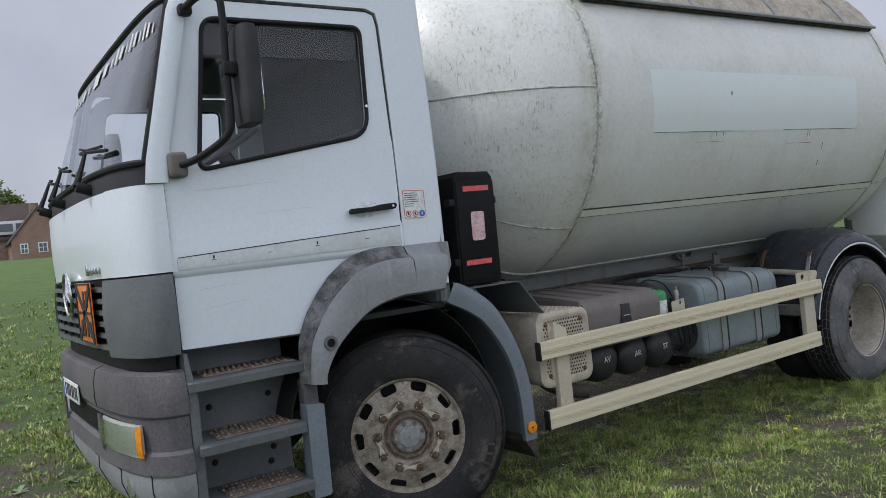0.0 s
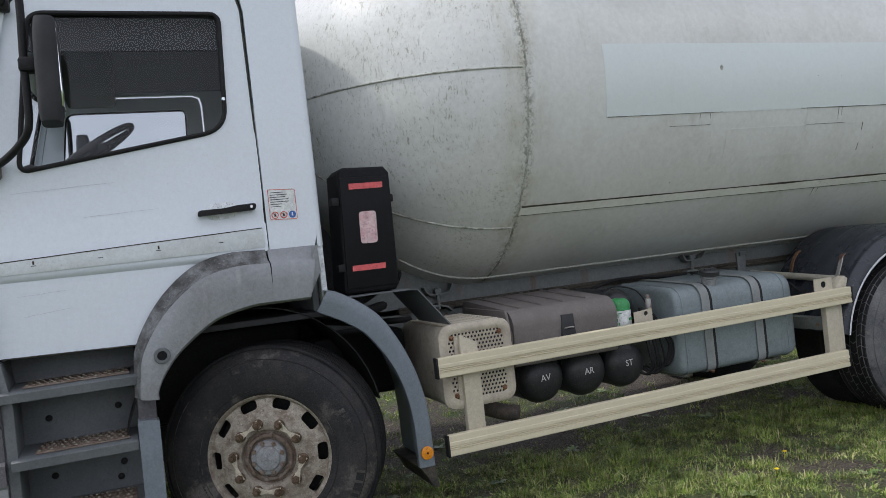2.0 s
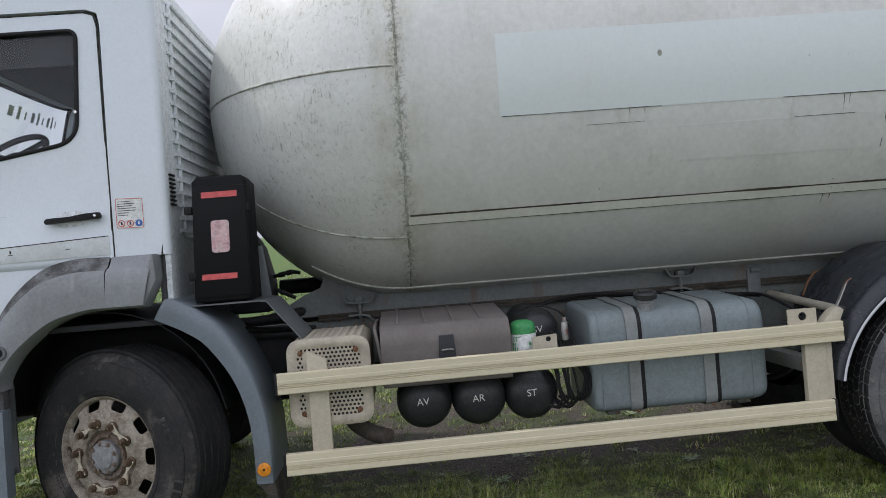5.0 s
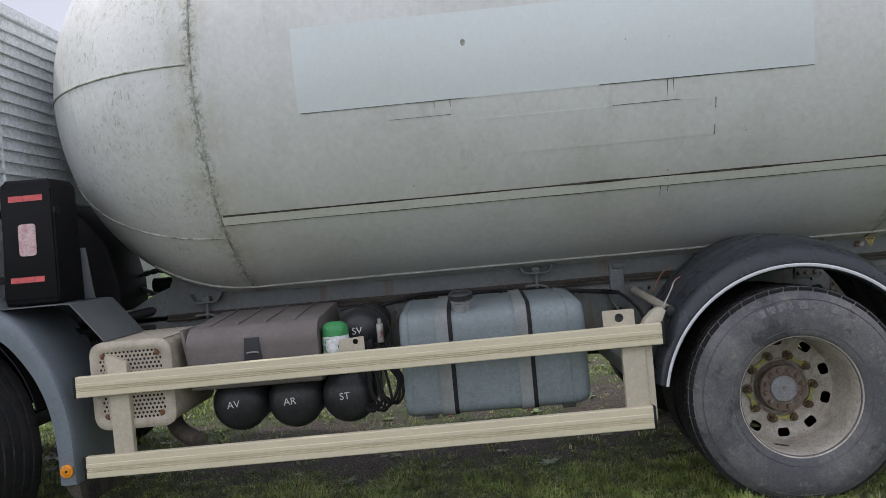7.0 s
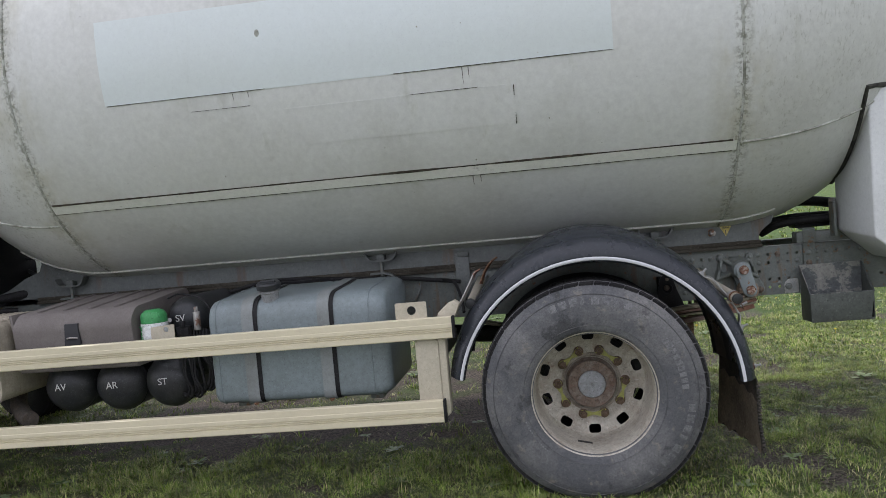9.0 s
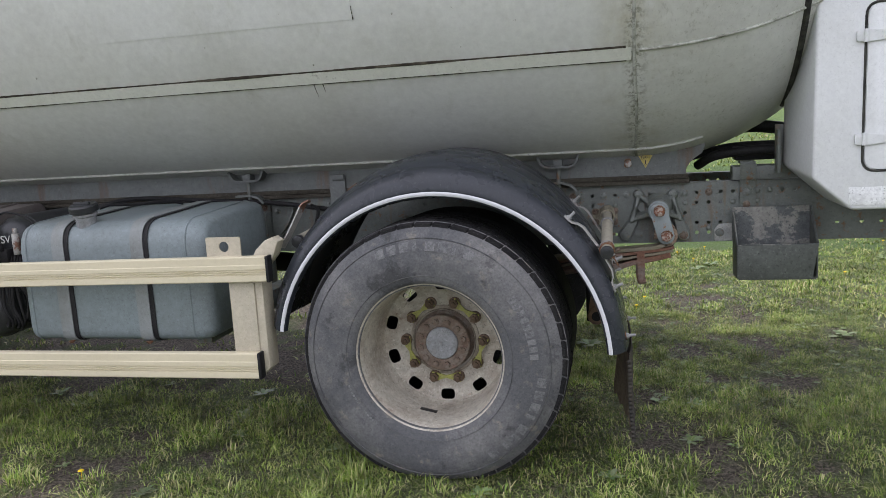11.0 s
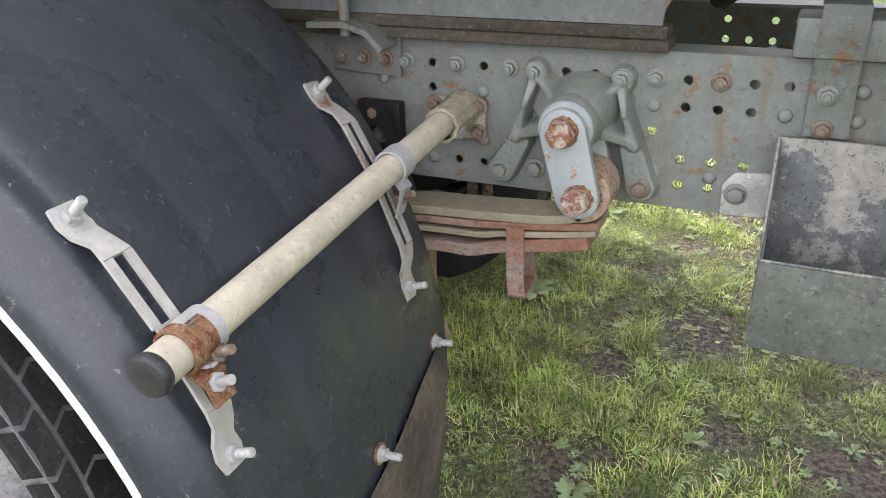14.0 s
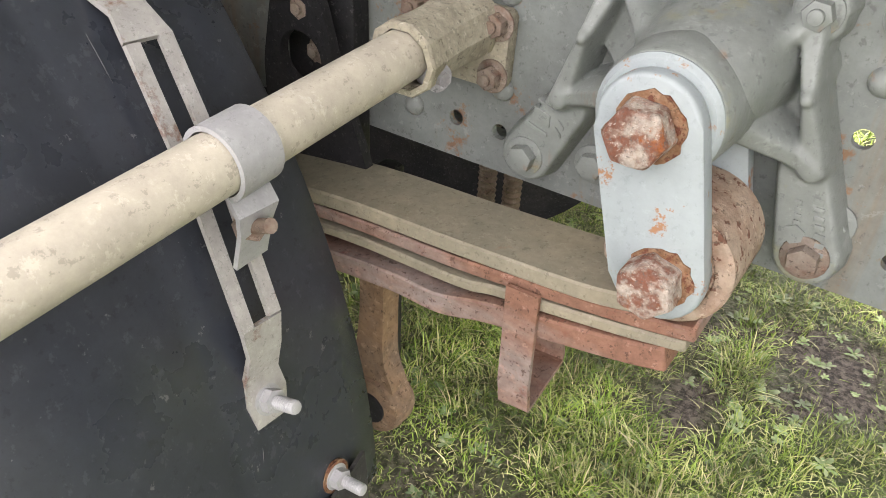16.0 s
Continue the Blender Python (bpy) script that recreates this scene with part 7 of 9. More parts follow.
# seal where the cabinet meets the dome
bm = B()
cr = tank_r(7.872)
pts = [Vector((7.868, YC - cr * math.cos(a), ZC - cr * math.sin(a))) for a in [radians(32 + 40 * k / 16) for k in range(17)]]
sweep(bm, [Vector((8.02, 3.98, 1.806)), Vector((7.93, 3.91, 1.806))] + pts, 0.015, 8)
part("dome_seal", bm, SEAL_BLACK, cabinet, "cracked black sealant")
bm = B()
box(bm, (7.83, 4.30, 1.05), (7.845, 4.36, 1.24), 0.003)
box(bm, (7.83, 4.36, 1.05), (7.95, 4.375, 1.26), 0.003)
part("cabinet_strut", bm, FRAME_GREY, cabinet)
bm = B()
sweep(bm, curve_pts([(7.52, 4.6, 1.08), (7.6, 4.5, 1.13), (7.8, 4.45, 1.15), (8.1, 4.45, 1.14)], 6), 0.022, 10)
sweep(bm, curve_pts([(7.48, 4.8, 1.2), (7.62, 4.78, 1.24), (7.8, 4.72, 1.25), (8.0, 4.7, 1.22)], 6), 0.03, 10)
sweep(bm, curve_pts([(7.5, 4.7, 1.12), (7.7, 4.65, 1.16), (8.0, 4.6, 1.16)], 6), 0.020, 10)
box(bm, (7.68, 4.5, 1.10), (7.95, 4.62, 1.16), 0.008)
part("hose", bm, DARK_PLASTIC, truck)
# front tube bracket of the guard
bm = B()
cyl(bm, (5.86, 4.41, 0.955), (5.87, 3.62, 0.905), 0.024, 24)
front_tube = part("guard_tube", bm, TUBE_CREAM, truck, "cream support tube ahead of the rear wheel")
bm = B()
cyl(bm, (5.868, 3.63, 0.905), (5.8685, 3.60, 0.903), 0.0265, 24, bev=0.005)
part("end_plug", bm, AIR_BLACK, front_tube)
bm = B()
ribbon(bm, curve_pts([(5.93, 3.62, 1.07), (5.905, 3.615, 1.055), (5.885, 3.61, 1.02), (5.845, 3.605, 0.95), (5.80, 3.60, 0.88)], 4), (0.3, 1, 0), 0.006, 0.018)
part("guard_strap", bm, GALV, front_tube)
bm = B()
ribbon(bm, curve_pts([(5.99, 4.05, 1.10), (5.96, 4.05, 1.08), (5.92, 4.05, 1.03), (5.89, 4.05, 0.96)], 4), (0.3, 1, 0), 0.006, 0.018)
part("guard_strap", bm, RUST, front_tube)
bm = B()
sweep(bm, curve_pts([(5.62, 4.36, 0.98), (5.72, 4.2, 0.97), (5.78, 4.0, 0.90), (5.80, 3.9, 0.83)], 6), 0.009, 8)
part("cable", bm, DARK_PLASTIC, front_tube)

# ---- cab ----
CW, CX, CD, CP = 1.18, 0.655, 0.250, 3.2      # half width, front, corner depth, squareness


def front_at(th, z, off=0.0):
    """A point of the cab's bowed front: th from -90 (camera's side) to 90."""
    s, c = math.sin(radians(abs(th))), math.cos(radians(abs(th)))
    d = CW * s ** (2 / CP)
    dep = CD * (1 - max(0.0, c) ** (2 / CP))
    lean = 0.0
    if z > 1.93:
        lean = (z - 1.93) * (0.226 + 0.14 * c) + max(0.0, z - 2.68) ** 2 * 3.0
    narrow = max(0.0, z - 1.95) * 0.035
    sg = -1 if th < 0 else 1
    n = Vector((-(c ** 1.2), sg * s ** 1.2, 0))
    return Vector((CX + dep + lean, YC + sg * (d - narrow), z)) + n * off


def th_of_y(y):
    d = abs(y - YC) / CW
    return math.copysign(math.degrees(math.asin(min(1.0, d) ** (CP / 2))), y - YC)


def front_band(z0, z1, t0, t1, off=0.0, nz=4, nt=36, bulge=0.0, thick=0.012):
    bm = B()
    rows = []
    for j in range(nz + 1):
        v = j / nz
        z = z0(0) + 0 if callable(z0) else z0 + (z1 - z0) * v
        o = off + bulge * math.sin(math.pi * v)
        rows.append([front_at(t0 + (t1 - t0) * i / nt, z, o) for i in range(nt + 1)])
    grid(bm, rows)
    shell(bm, thick)
    return bm


SIDE_Y = YC - CW                      # 3.57, the near door plane


def side_y(z, far=False):
    y = SIDE_Y + max(0.0, z - 1.95) * 0.035
    return 2 * YC - y if far else y


def side_panel(name, outer, holes, material, parent, label="", far=False, off=0.0, thick=0.02, crease=False):
    bm = B()
    es = []
    for loop in [outer] + holes:
        vs = [bm.verts.new((p[0], 0, p[1])) for p in loop]
        es += [bm.edges.new((vs[i], vs[(i + 1) % len(vs)])) for i in range(len(vs))]
    bmesh.ops.triangle_fill(bm, use_beauty=True, use_dissolve=False, edges=es, normal=(0, -1, 0))
    for z in (1.46, 1.475, 1.49, 1.60, 1.63, 1.95, 2.2, 2.45, 2.7):
        bmesh.ops.bisect_plane(bm, geom=bm.verts[:] + bm.edges[:] + bm.faces[:], plane_co=(0, 0, z), plane_no=(0, 0, 1))
    for v in bm.verts:
        z = v.co.z
        y = side_y(z) + off
        if crease:
            y += 0.010 if z < 1.465 else 0.004 if z < 1.48 else 0.0
            y -= 0.008 if 1.475 < z < 1.615 else 0.0
        v.co.y = 2 * YC - y if far else y
    bmesh.ops.recalc_face_normals(bm, faces=bm.faces)
    r = bmesh.ops.extrude_face_region(bm, geom=bm.faces[:])
    bmesh.ops.translate(bm, verts=[v for v in r["geom"] if isinstance(v, bmesh.types.BMVert)], vec=(0, -thick if far else thick, 0))
    return part(name, bm, material, parent, label, angle=32)


ARCH = [(2.10, 1.487), (2.03, 1.490), (1.894, 1.487), (1.80, 1.468), (1.731, 1.438), (1.65, 1.38), (1.575, 1.300), (1.51, 1.21), (1.463, 1.118)]
door_outer = [(0.893, 1.135), (0.893, 1.90), (0.935, 2.12), (1.0, 2.42), (1.06, 2.63), (1.10, 2.705), (1.165, 2.742), (2.03, 2.742), (2.078, 2.725), (2.092, 2.67), (2.096, 2.2)] + ARCH
win = round_poly([(1.062, 1.938), (1.962, 2.088), (1.987, 2.652), (1.158, 2.650)], [0.05, 0.11, 0.05, 0.07], 7)

# floor and rear wall: the cab's body
bm = B()
prism(bm, round_poly([(SIDE_Y + 0.01, 1.15), (2 * YC - SIDE_Y - 0.01, 1.15), (2 * YC - SIDE_Y - 0.06, 2.93), (SIDE_Y + 0.06, 2.93)], [0.02, 0.02, 0.12, 0.12], 6), "x", 2.345, 2.372, 0.004)
cab = part("cab", bm, CAB_GRIME, truck, "white short cab with ribbed rear wall", angle=40)
for k in range(18):
    bm = B()
    z = 1.61 + k * 0.0685
    rib = [(2.372, 3.80, z), (2.384, 3.83, z + 0.002), (2.384, 5.67, z + 0.002), (2.372, 5.70, z)]
    ribbon(bm, rib, (0, 0, 1), 0.012, 0.009)
    part("rear_rib", bm, CAB_GRIME, cab)
for z0, z1, y0 in ((2.02, 2.55, 4.02),):
    bm = B()
    sweep(bm, [(2.380, p[0], p[1]) for p in round_poly([(3.86, 1.58), (5.64, 1.58), (5.64, 2.86), (3.86, 2.86)], 0.06)], 0.012, 8, True)
    part("rear_bead", bm, CAB_GRIME, cab)
bm = B()
for k in range(8):
    box(bm, (2.372, 3.66, 1.74 + k * 0.022), (2.385, 3.74, 1.75 + k * 0.022), 0.002)
part("vent_grille", bm, DARK_PLASTIC, cab, "black vent grille")

# B-pillar panels and doors
pillar = [(2.106, 1.487), (2.33, 1.487), (2.345, 1.55), (2.345, 2.86), (1.12, 2.86), (1.05, 2.80), (1.075, 2.72), (1.12, 2.757), (2.04, 2.757), (2.095, 2.735), (2.106, 2.67)]
for far in (False, True):
    side_panel("side_panel", pillar, [], CAB_WHITE, cab, "", far, 0.0, 0.03)
    # rounded rear corner
    bm = B()
    rows = []
    for j in range(13):
        z = 1.487 + (2.86 - 1.487) * j / 12
        row = []
        for i in range(7):
            a = math.pi / 2 * i / 6
            y = side_y(z) + 0.035 * (1 - math.cos(a))
            row.append((2.343 + 0.035 * math.sin(a), 2 * YC - y if far else y, z))
        rows.append(row)
    grid(bm, rows)
    part("rear_corner", bm, CAB_WHITE, cab, angle=60)
# roof
bm = B()
rows = []
for k, (z, ins) in enumerate(((2.845, 0.0), (2.875, 0.012), (2.905, 0.04), (2.93, 0.09), (2.945, 0.18), (2.95, 0.40))):
    ring = []
    for i in range(25):
        p = front_at(-88 + 176 * i / 24, 2.845)
        ring.append(Vector((p.x + ins + (k * 0.008), YC + (p.y - YC) * (1 - ins * 0.45), z)))
    ring += [Vector((2.375 - ins * 0.5, YC + (1 - 2 * i / 8) * (CW - 0.035) * (1 - ins * 0.45), z)) for i in range(9)]
    rows.append(ring)
vs = grid(bm, rows, True)
bm.faces.new(vs[-1])
part("roof", bm, CAB_WHITE, cab, angle=50)
bm = B()
box(bm, (1.15, SIDE_Y + 0.06, 2.78), (2.33, 2 * YC - SIDE_Y - 0.06, 2.80), 0.005)
part("headliner", bm, INTERIOR, cab)
bm = B()
box(bm, (0.95, SIDE_Y + 0.03, 1.13), (2.34, 2 * YC - SIDE_Y - 0.03, 1.16), 0.005)
part("cab_floor", bm, INTERIOR_DARK, cab)
bm = B()
box(bm, (2.30, SIDE_Y + 0.05, 1.16), (2.335, 2 * YC - SIDE_Y - 0.05, 2.79), 0.01)
part("rear_lining", bm, INTERIOR, cab)
bm = B()
box(bm, (1.18, SIDE_Y + 0.12, 2.66), (1.50, 2 * YC - SIDE_Y - 0.12, 2.775), 0.03)
part("overhead_shelf", bm, INTERIOR_DARK, cab, "dark overhead shelf")

doors = []
for far in (False, True):
    d = side_panel("door", door_outer, [win], CAB_WHITE, truck, "white cab door with a sloping window" if not far else "white door on the far side", far, 0.0, 0.03, True)
    doors.append(d)
    # window: seal, pane, upper dark band
    bm = B()
    sweep(bm, [(x, (2 * YC - side_y(z) + 0.002) if far else side_y(z) - 0.002, z) for x, z in win], 0.011, 8, True)
    part("window_seal", bm, DARK_PLASTIC, d, "black rubber window seal")
    bm = B()
    vs = [bm.verts.new((x, (2 * YC - side_y(z) - 0.012) if far else side_y(z) + 0.012, z)) for x, z in win]
    bm.faces.new(vs)
    pane = part("window_pane", bm, WINDOW_GLASS, d, "clear door window")
    pane.visible_shadow = False
    # inner lining under the window
    bm = B()
    y = side_y(1.5)
    prism(bm, [(0.95, 1.2), (0.95, 1.90), (1.98, 2.06), (2.06, 2.06), (2.06, 1.5), (1.5, 1.3), (1.45, 1.2)], "y", *((y + 0.035, y + 0.06) if not far else (2 * YC - y - 0.06, 2 * YC - y - 0.035)))
    part("door_lining", bm, INTERIOR, d)
    # black upper band behind the glass
    if far:
        continue
    bm = B()
    prism(bm, [(1.14, 2.49), (1.97, 2.49), (1.985, 2.64), (1.16, 2.64)], "y", *((side_y(2.55) + 0.05, side_y(2.55) + 0.07) if not far else (2 * YC - side_y(2.55) - 0.07, 2 * YC - side_y(2.55) - 0.05)))
    part("roof_lining_edge", bm, INTERIOR_DARK, d)
door = doors[0]
# gap line round the door
bm = B()
loop = [(x, side_y(z) + 0.0015, z) for x, z in door_outer]
sweep(bm, loop, 0.0055, 6, True)
part("door_seal", bm, SEAL_BLACK, door)
# trim strip
bm = B()
prism(bm, [(0.915, 1.492), (2.085, 1.505), (2.085, 1.600), (0.915, 1.548)], "y", SIDE_Y - 0.0125, SIDE_Y - 0.004, 0.002)
strip = part("trim_strip", bm, TRIM_WHITE, door, "chalky white rubbing strip")
bm = B()
sweep(bm, [(0.92, SIDE_Y - 0.0125, 1.549), (1.5, SIDE_Y - 0.013, 1.576), (2.08, SIDE_Y - 0.0125, 1.6005)], 0.0022, 6)
part("strip_edge", bm, RUST_LINE, door)
for k, x in enumerate((1.08, 1.35, 1.60, 1.88)):
    bm = B()
    z = 1.525 + 0.03 * (x - 0.9)
    if k % 2 == 0:
        box(bm, (x - 0.004, SIDE_Y - 0.0135, z), (x + 0.004, SIDE_Y - 0.012, z + 0.016), 0.0005)
    box(bm, (x - 0.011, SIDE_Y - 0.0135, z - 0.007), (x + 0.011, SIDE_Y - 0.012, z - 0.004), 0.0003)
    part("strip_print", bm, RUST_LINE, door)
# handle with recess
bm = B()
prism(bm, round_poly([(1.835, 1.735), (1.955, 1.742), (1.99, 1.70), (1.955, 1.662), (1.85, 1.655), (1.815, 1.69)], 0.025, 5), "y", SIDE_Y - 0.0015, SIDE_Y + 0.02, 0.004)
part("handle_recess", bm, CAB_GRIME, door, "shallow handle recess")
bm = B()
prism(bm, round_poly([(1.785, 1.678), (2.055, 1.690), (2.06, 1.722), (1.97, 1.718), (1.91, 1.708), (1.79, 1.706)], 0.012, 4), "y", SIDE_Y - 0.045, SIDE_Y - 0.018, 0.006, 3)
cyl(bm, (2.04, SIDE_Y + 0.01, 1.705), (2.04, SIDE_Y - 0.03, 1.705), 0.014, 14)
cyl(bm, (1.81, SIDE_Y + 0.01, 1.692), (1.81, SIDE_Y - 0.03, 1.692), 0.010, 14)
part("door_handle", bm, DARK_PLASTIC, door, "black plastic door handle")
bm = B()
cyl(bm, (2.035, SIDE_Y - 0.044, 1.706), (2.035, SIDE_Y - 0.047, 1.706), 0.007, 14)
part("lock_barrel", bm, CHROME, door)
for x0, z0, x1, z1 in ((1.02, 1.845, 1.45, 1.87), (1.0, 1.395, 1.20, 1.405), (1.02, 1.305, 1.22, 1.325), (1.3, 1.72, 1.62, 1.735)):
    bm = B()
    y = SIDE_Y - 0.001 if z0 > 1.47 else SIDE_Y + 0.009
    sweep(bm, [(x0 + (x1 - x0) * k / 6, y, z0 + (z1 - z0) * k / 6 + 0.001 * math.sin(k * 2)) for k in range(7)], [0.0003, 0.0006, 0.0004, 0.0007, 0.0004, 0.0006, 0.0002], 5)
    part("scratch", bm, SCUFF_WHITE, door)
bm = B()
cyl(bm, (1.965, SIDE_Y + 0.008, 2.235), (1.965, SIDE_Y - 0.006, 2.235), 0.008, 12)
part("window_clip", bm, CHROME, door)

# sticker on the B-pillar
bm = B()
prism(bm, round_poly([(2.122, 1.632), (2.262, 1.628), (2.262, 1.782), (2.122, 1.787)], 0.01), "y", SIDE_Y - 0.0022, SIDE_Y - 0.0004)
stick = part("safety_sticker", bm, LABEL_WHITE, truck, "white safety sticker with a red border")
bm = B()
sweep(bm, [(x, SIDE_Y - 0.0022, z) for x, z in round_poly([(2.126, 1.636), (2.258, 1.632), (2.258, 1.778), (2.126, 1.783)], 0.008)], 0.0014, 5, True)
part("sticker_border", bm, BAR_RED, stick)
rnd = random.Random(3)
for k in range(7):
    bm = B()
    z = 1.768 - k * 0.0115
    box(bm, (2.134, SIDE_Y - 0.0032, z - 0.002), (2.134 + rnd.uniform(0.05, 0.115), SIDE_Y - 0.002, z + 0.001))
    part("print_line", bm, BAR_BLACK, stick)
for k, mt in enumerate((BAR_RED, BAR_RED, BAR_BLUE)):
    x, z = 2.150 + k * 0.0425, 1.657 - k * 0.001
    bm = B()
    if k < 2:
        sweep(bm, [(x + 0.0155 * math.cos(a), SIDE_Y - 0.003, z + 0.0155 * math.sin(a)) for a in [2 * math.pi * i / 24 for i in range(24)]], 0.002, 5, True)
        box(bm, (x - 0.0135, SIDE_Y - 0.0038, z - 0.0015), (x + 0.0135, SIDE_Y - 0.0025, z + 0.0015), turn=Matrix.Rotation(radians(45), 4, "Y"))
    else:
        cyl(bm, (x, SIDE_Y - 0.001, z), (x, SIDE_Y - 0.0035, z), 0.0175, 24)
    part("pictogram", bm, mt, stick)
    bm = B()
    box(bm, (x - 0.004, SIDE_Y - 0.0046, z - 0.007), (x + 0.004, SIDE_Y - 0.0032, z + 0.004), 0.001)
    cyl(bm, (x, SIDE_Y - 0.0032, z + 0.007), (x, SIDE_Y - 0.0046, z + 0.007), 0.003, 10)
    part("pictogram_symbol", bm, BAR_WHITE if k == 2 else BAR_BLACK, stick)

# ---- cab front ----
T_SEAM = -43.5
bm = front_band(1.492, 1.885, -T_SEAM * 1.0 if T_SEAM > 0 else T_SEAM, -T_SEAM if T_SEAM < 0 else T_SEAM, 0.002, 5, 40, 0.006)
front_flap = part("front_flap", bm, CAB_WHITE, truck, "white front flap with a mark and letter plate", angle=40)
for s in (-1, 1):
    bm = B()
    sweep(bm, [front_at(s * (abs(T_SEAM) + 0.45), 1.495 + 0.37 * k / 6, 0.006) for k in range(7)], 0.0045, 6)
    part("flap_seam", bm, SEAL_BLACK, front_flap)
    t0, t1 = s * (abs(T_SEAM) + 0.9), s * 89.5
    bm = front_band(1.492, 1.885, t0, t1, 0.004, 5, 20, 0.006)
    part("corner_panel", bm, CAB_WHITE, truck, "white front corner panel", angle=40)
    bm = front_band(1.125, 1.482, s * 33.5, s * 89.0, 0.010, 5, 20, 0.02)
    part("corner_deflector", bm, GREY_PLASTIC, truck, "grey plastic corner deflector", angle=40)
    # A-pillar
    bm = B()
    rows = []
    for j in range(11):
        z = 1.887 + (2.86 - 1.887) * j / 10
        rows.append([front_at(s * (80.5 + 9.0 * i / 6), z, 0.003) for i in range(7)])
        rows[-1].append(Vector((rows[-1][-1].x + 0.006, side_y(z) if s < 0 else 2 * YC - side_y(z), z)))
    grid(bm, rows)
    shell(bm, 0.03)
    part("a_pillar", bm, CAB_WHITE, cab, angle=40)
# dark sheet added to fill the see-through gap above the bumper
bm = front_band(0.98, 1.20, -88, 88, -0.05, 2, 40)
part("front_backing", bm, DARK_PLASTIC, cab, "dark sheet added to close the gap behind the bumper", angle=40)
# grille and slats
gt = 35.5
bm = front_band(1.13, 1.486, -gt, gt, -0.03, 3, 30)
grille = part("grille", bm, DARK_PLASTIC, truck, "dark grey slatted front grille", angle=40)
for k in range(6):
    z = 1.165 + k * 0.055
    bm = B()
    ribbon(bm, [front_at(-gt + 2 * gt * i / 30, z, 0.0) for i in range(31)], (0, 0, 1), 0.030, 0.012)
    part("slat", bm, GREY_PLASTIC, grille)
for k in range(7):
    bm = B()
    t = th_of_y(YC + (k - 3) * 0.26)
    a, b = front_at(t, 1.14, -0.005), front_at(t, 1.47, -0.005)
    sweep(bm, [a, b], 0.010, 6)
    part("grille_bar", bm, DARK_PLASTIC, grille)
# round badge, as a plain ring with three spokes
bm = B()
bc = front_at(0, 1.42, 0.03)
for a0 in (math.pi / 2, math.pi * 7 / 6, math.pi * 11 / 6):
    sweep(bm, [bc, bc + Vector((0, 0.11 * math.cos(a0), 0.11 * math.sin(a0)))], [0.016, 0.003], 6)
sweep(bm, [bc + Vector((0, 0.118 * math.cos(2 * math.pi * i / 36), 0.118 * math.sin(2 * math.pi * i / 36))) for i in range(36)], 0.010, 8, True)
part("badge", bm, CHROME, front_flap, "chrome ring badge")
# name badge as a plain raised bar
for k in range(5):
    bm = B()
    y = 4.22 - k * 0.05
    p = front_at(th_of_y(y), 1.535, 0.014)
    box(bm, p + Vector((-0.004, -0.02, -0.022 if k == 0 else -0.016)), p + Vector((0.006, 0.02, 0.032 if k == 0 else 0.016)), 0.003)
    part("name_bar", bm, CHROME, front_flap)
# orange hazard plate with taped cross
pc = front_at(th_of_y(4.27), 1.33, 0.03)
tilt = Matrix.Rotation(radians(-3), 4, "Z")
bm = B()
box(bm, pc + Vector((-0.004, -0.20, -0.15)), pc + Vector((0.002, 0.20, 0.15)), 0.002)
plate = part("hazard_plate", bm, ORANGE_PLATE, truck, "orange hazard plate crossed out with black tape")
bm = B()
sweep(bm, [pc + Vector((-0.006, y, z)) for y, z in ((-0.195, -0.145), (0.195, -0.145), (0.195, 0.145), (-0.195, 0.145))], 0.005, 6, True)
part("plate_border", bm, BAR_BLACK, plate)
for a in (35, -35):
    bm = B()
    box(bm, pc + Vector((-0.0085, -0.235, -0.018)), pc + Vector((-0.0055, 0.235, 0.018)), 0, turn=Matrix.Rotation(radians(a), 4, "X"))
    part("tape_strip", bm, BAR_BLACK, plate)
bm = B()
box(bm, pc + Vector((-0.0075, -0.19, -0.006)), pc + Vector((-0.005, 0.19, 0.006)))
part("plate_rule", bm, BAR_BLACK, plate)
for y, z in ((-0.08, 0.07), (0.0, 0.07), (-0.12, -0.08), (-0.04, -0.08), (0.04, -0.08), (0.11, -0.08)):
    bm = B()
    box(bm, pc + Vector((-0.0072, y - 0.022, z - 0.04)), pc + Vector((-0.005, y + 0.022, z + 0.04)), 0.001)
    part("figure_bar", bm, BAR_BLACK, plate)

# bumper
bm = B()
rows = []
for z, o in ((1.045, -0.09), (1.055, -0.02), (1.04, 0.02), (0.98, 0.034), (0.90, 0.036), (0.86, 0.030), (0.845, 0.012), (0.70, 0.010), (0.685, 0.028), (0.60, 0.036), (0.585, 0.020), (0.52, 0.024), (0.42, -0.02), (0.40, -0.06)):
    rows.append([front_at(-89.3 + 178.6 * i / 60, z, o) for i in range(61)])
low_rows = rows[9:]
grid(bm, rows[:10])
shell(bm, 0.02)
bumper = part("bumper", bm, BUMPER, truck, "scuffed dark grey plastic bumper", angle=35)
bm = B()
grid(bm, low_rows)
shell(bm, 0.018)
part("lower_panel", bm, GRIMY_PLASTIC, bumper, "faded grey lower bumper panel", angle=35)
for th in (-58, -30, -8, 14):
    bm = B()
    sweep(bm, [front_at(th, z, o) for z, o in ((0.60, 0.037), (0.585, 0.021), (0.52, 0.025), (0.42, -0.019))], 0.0035, 6)
    part("panel_joint", bm, SEAL_BLACK, bumper)
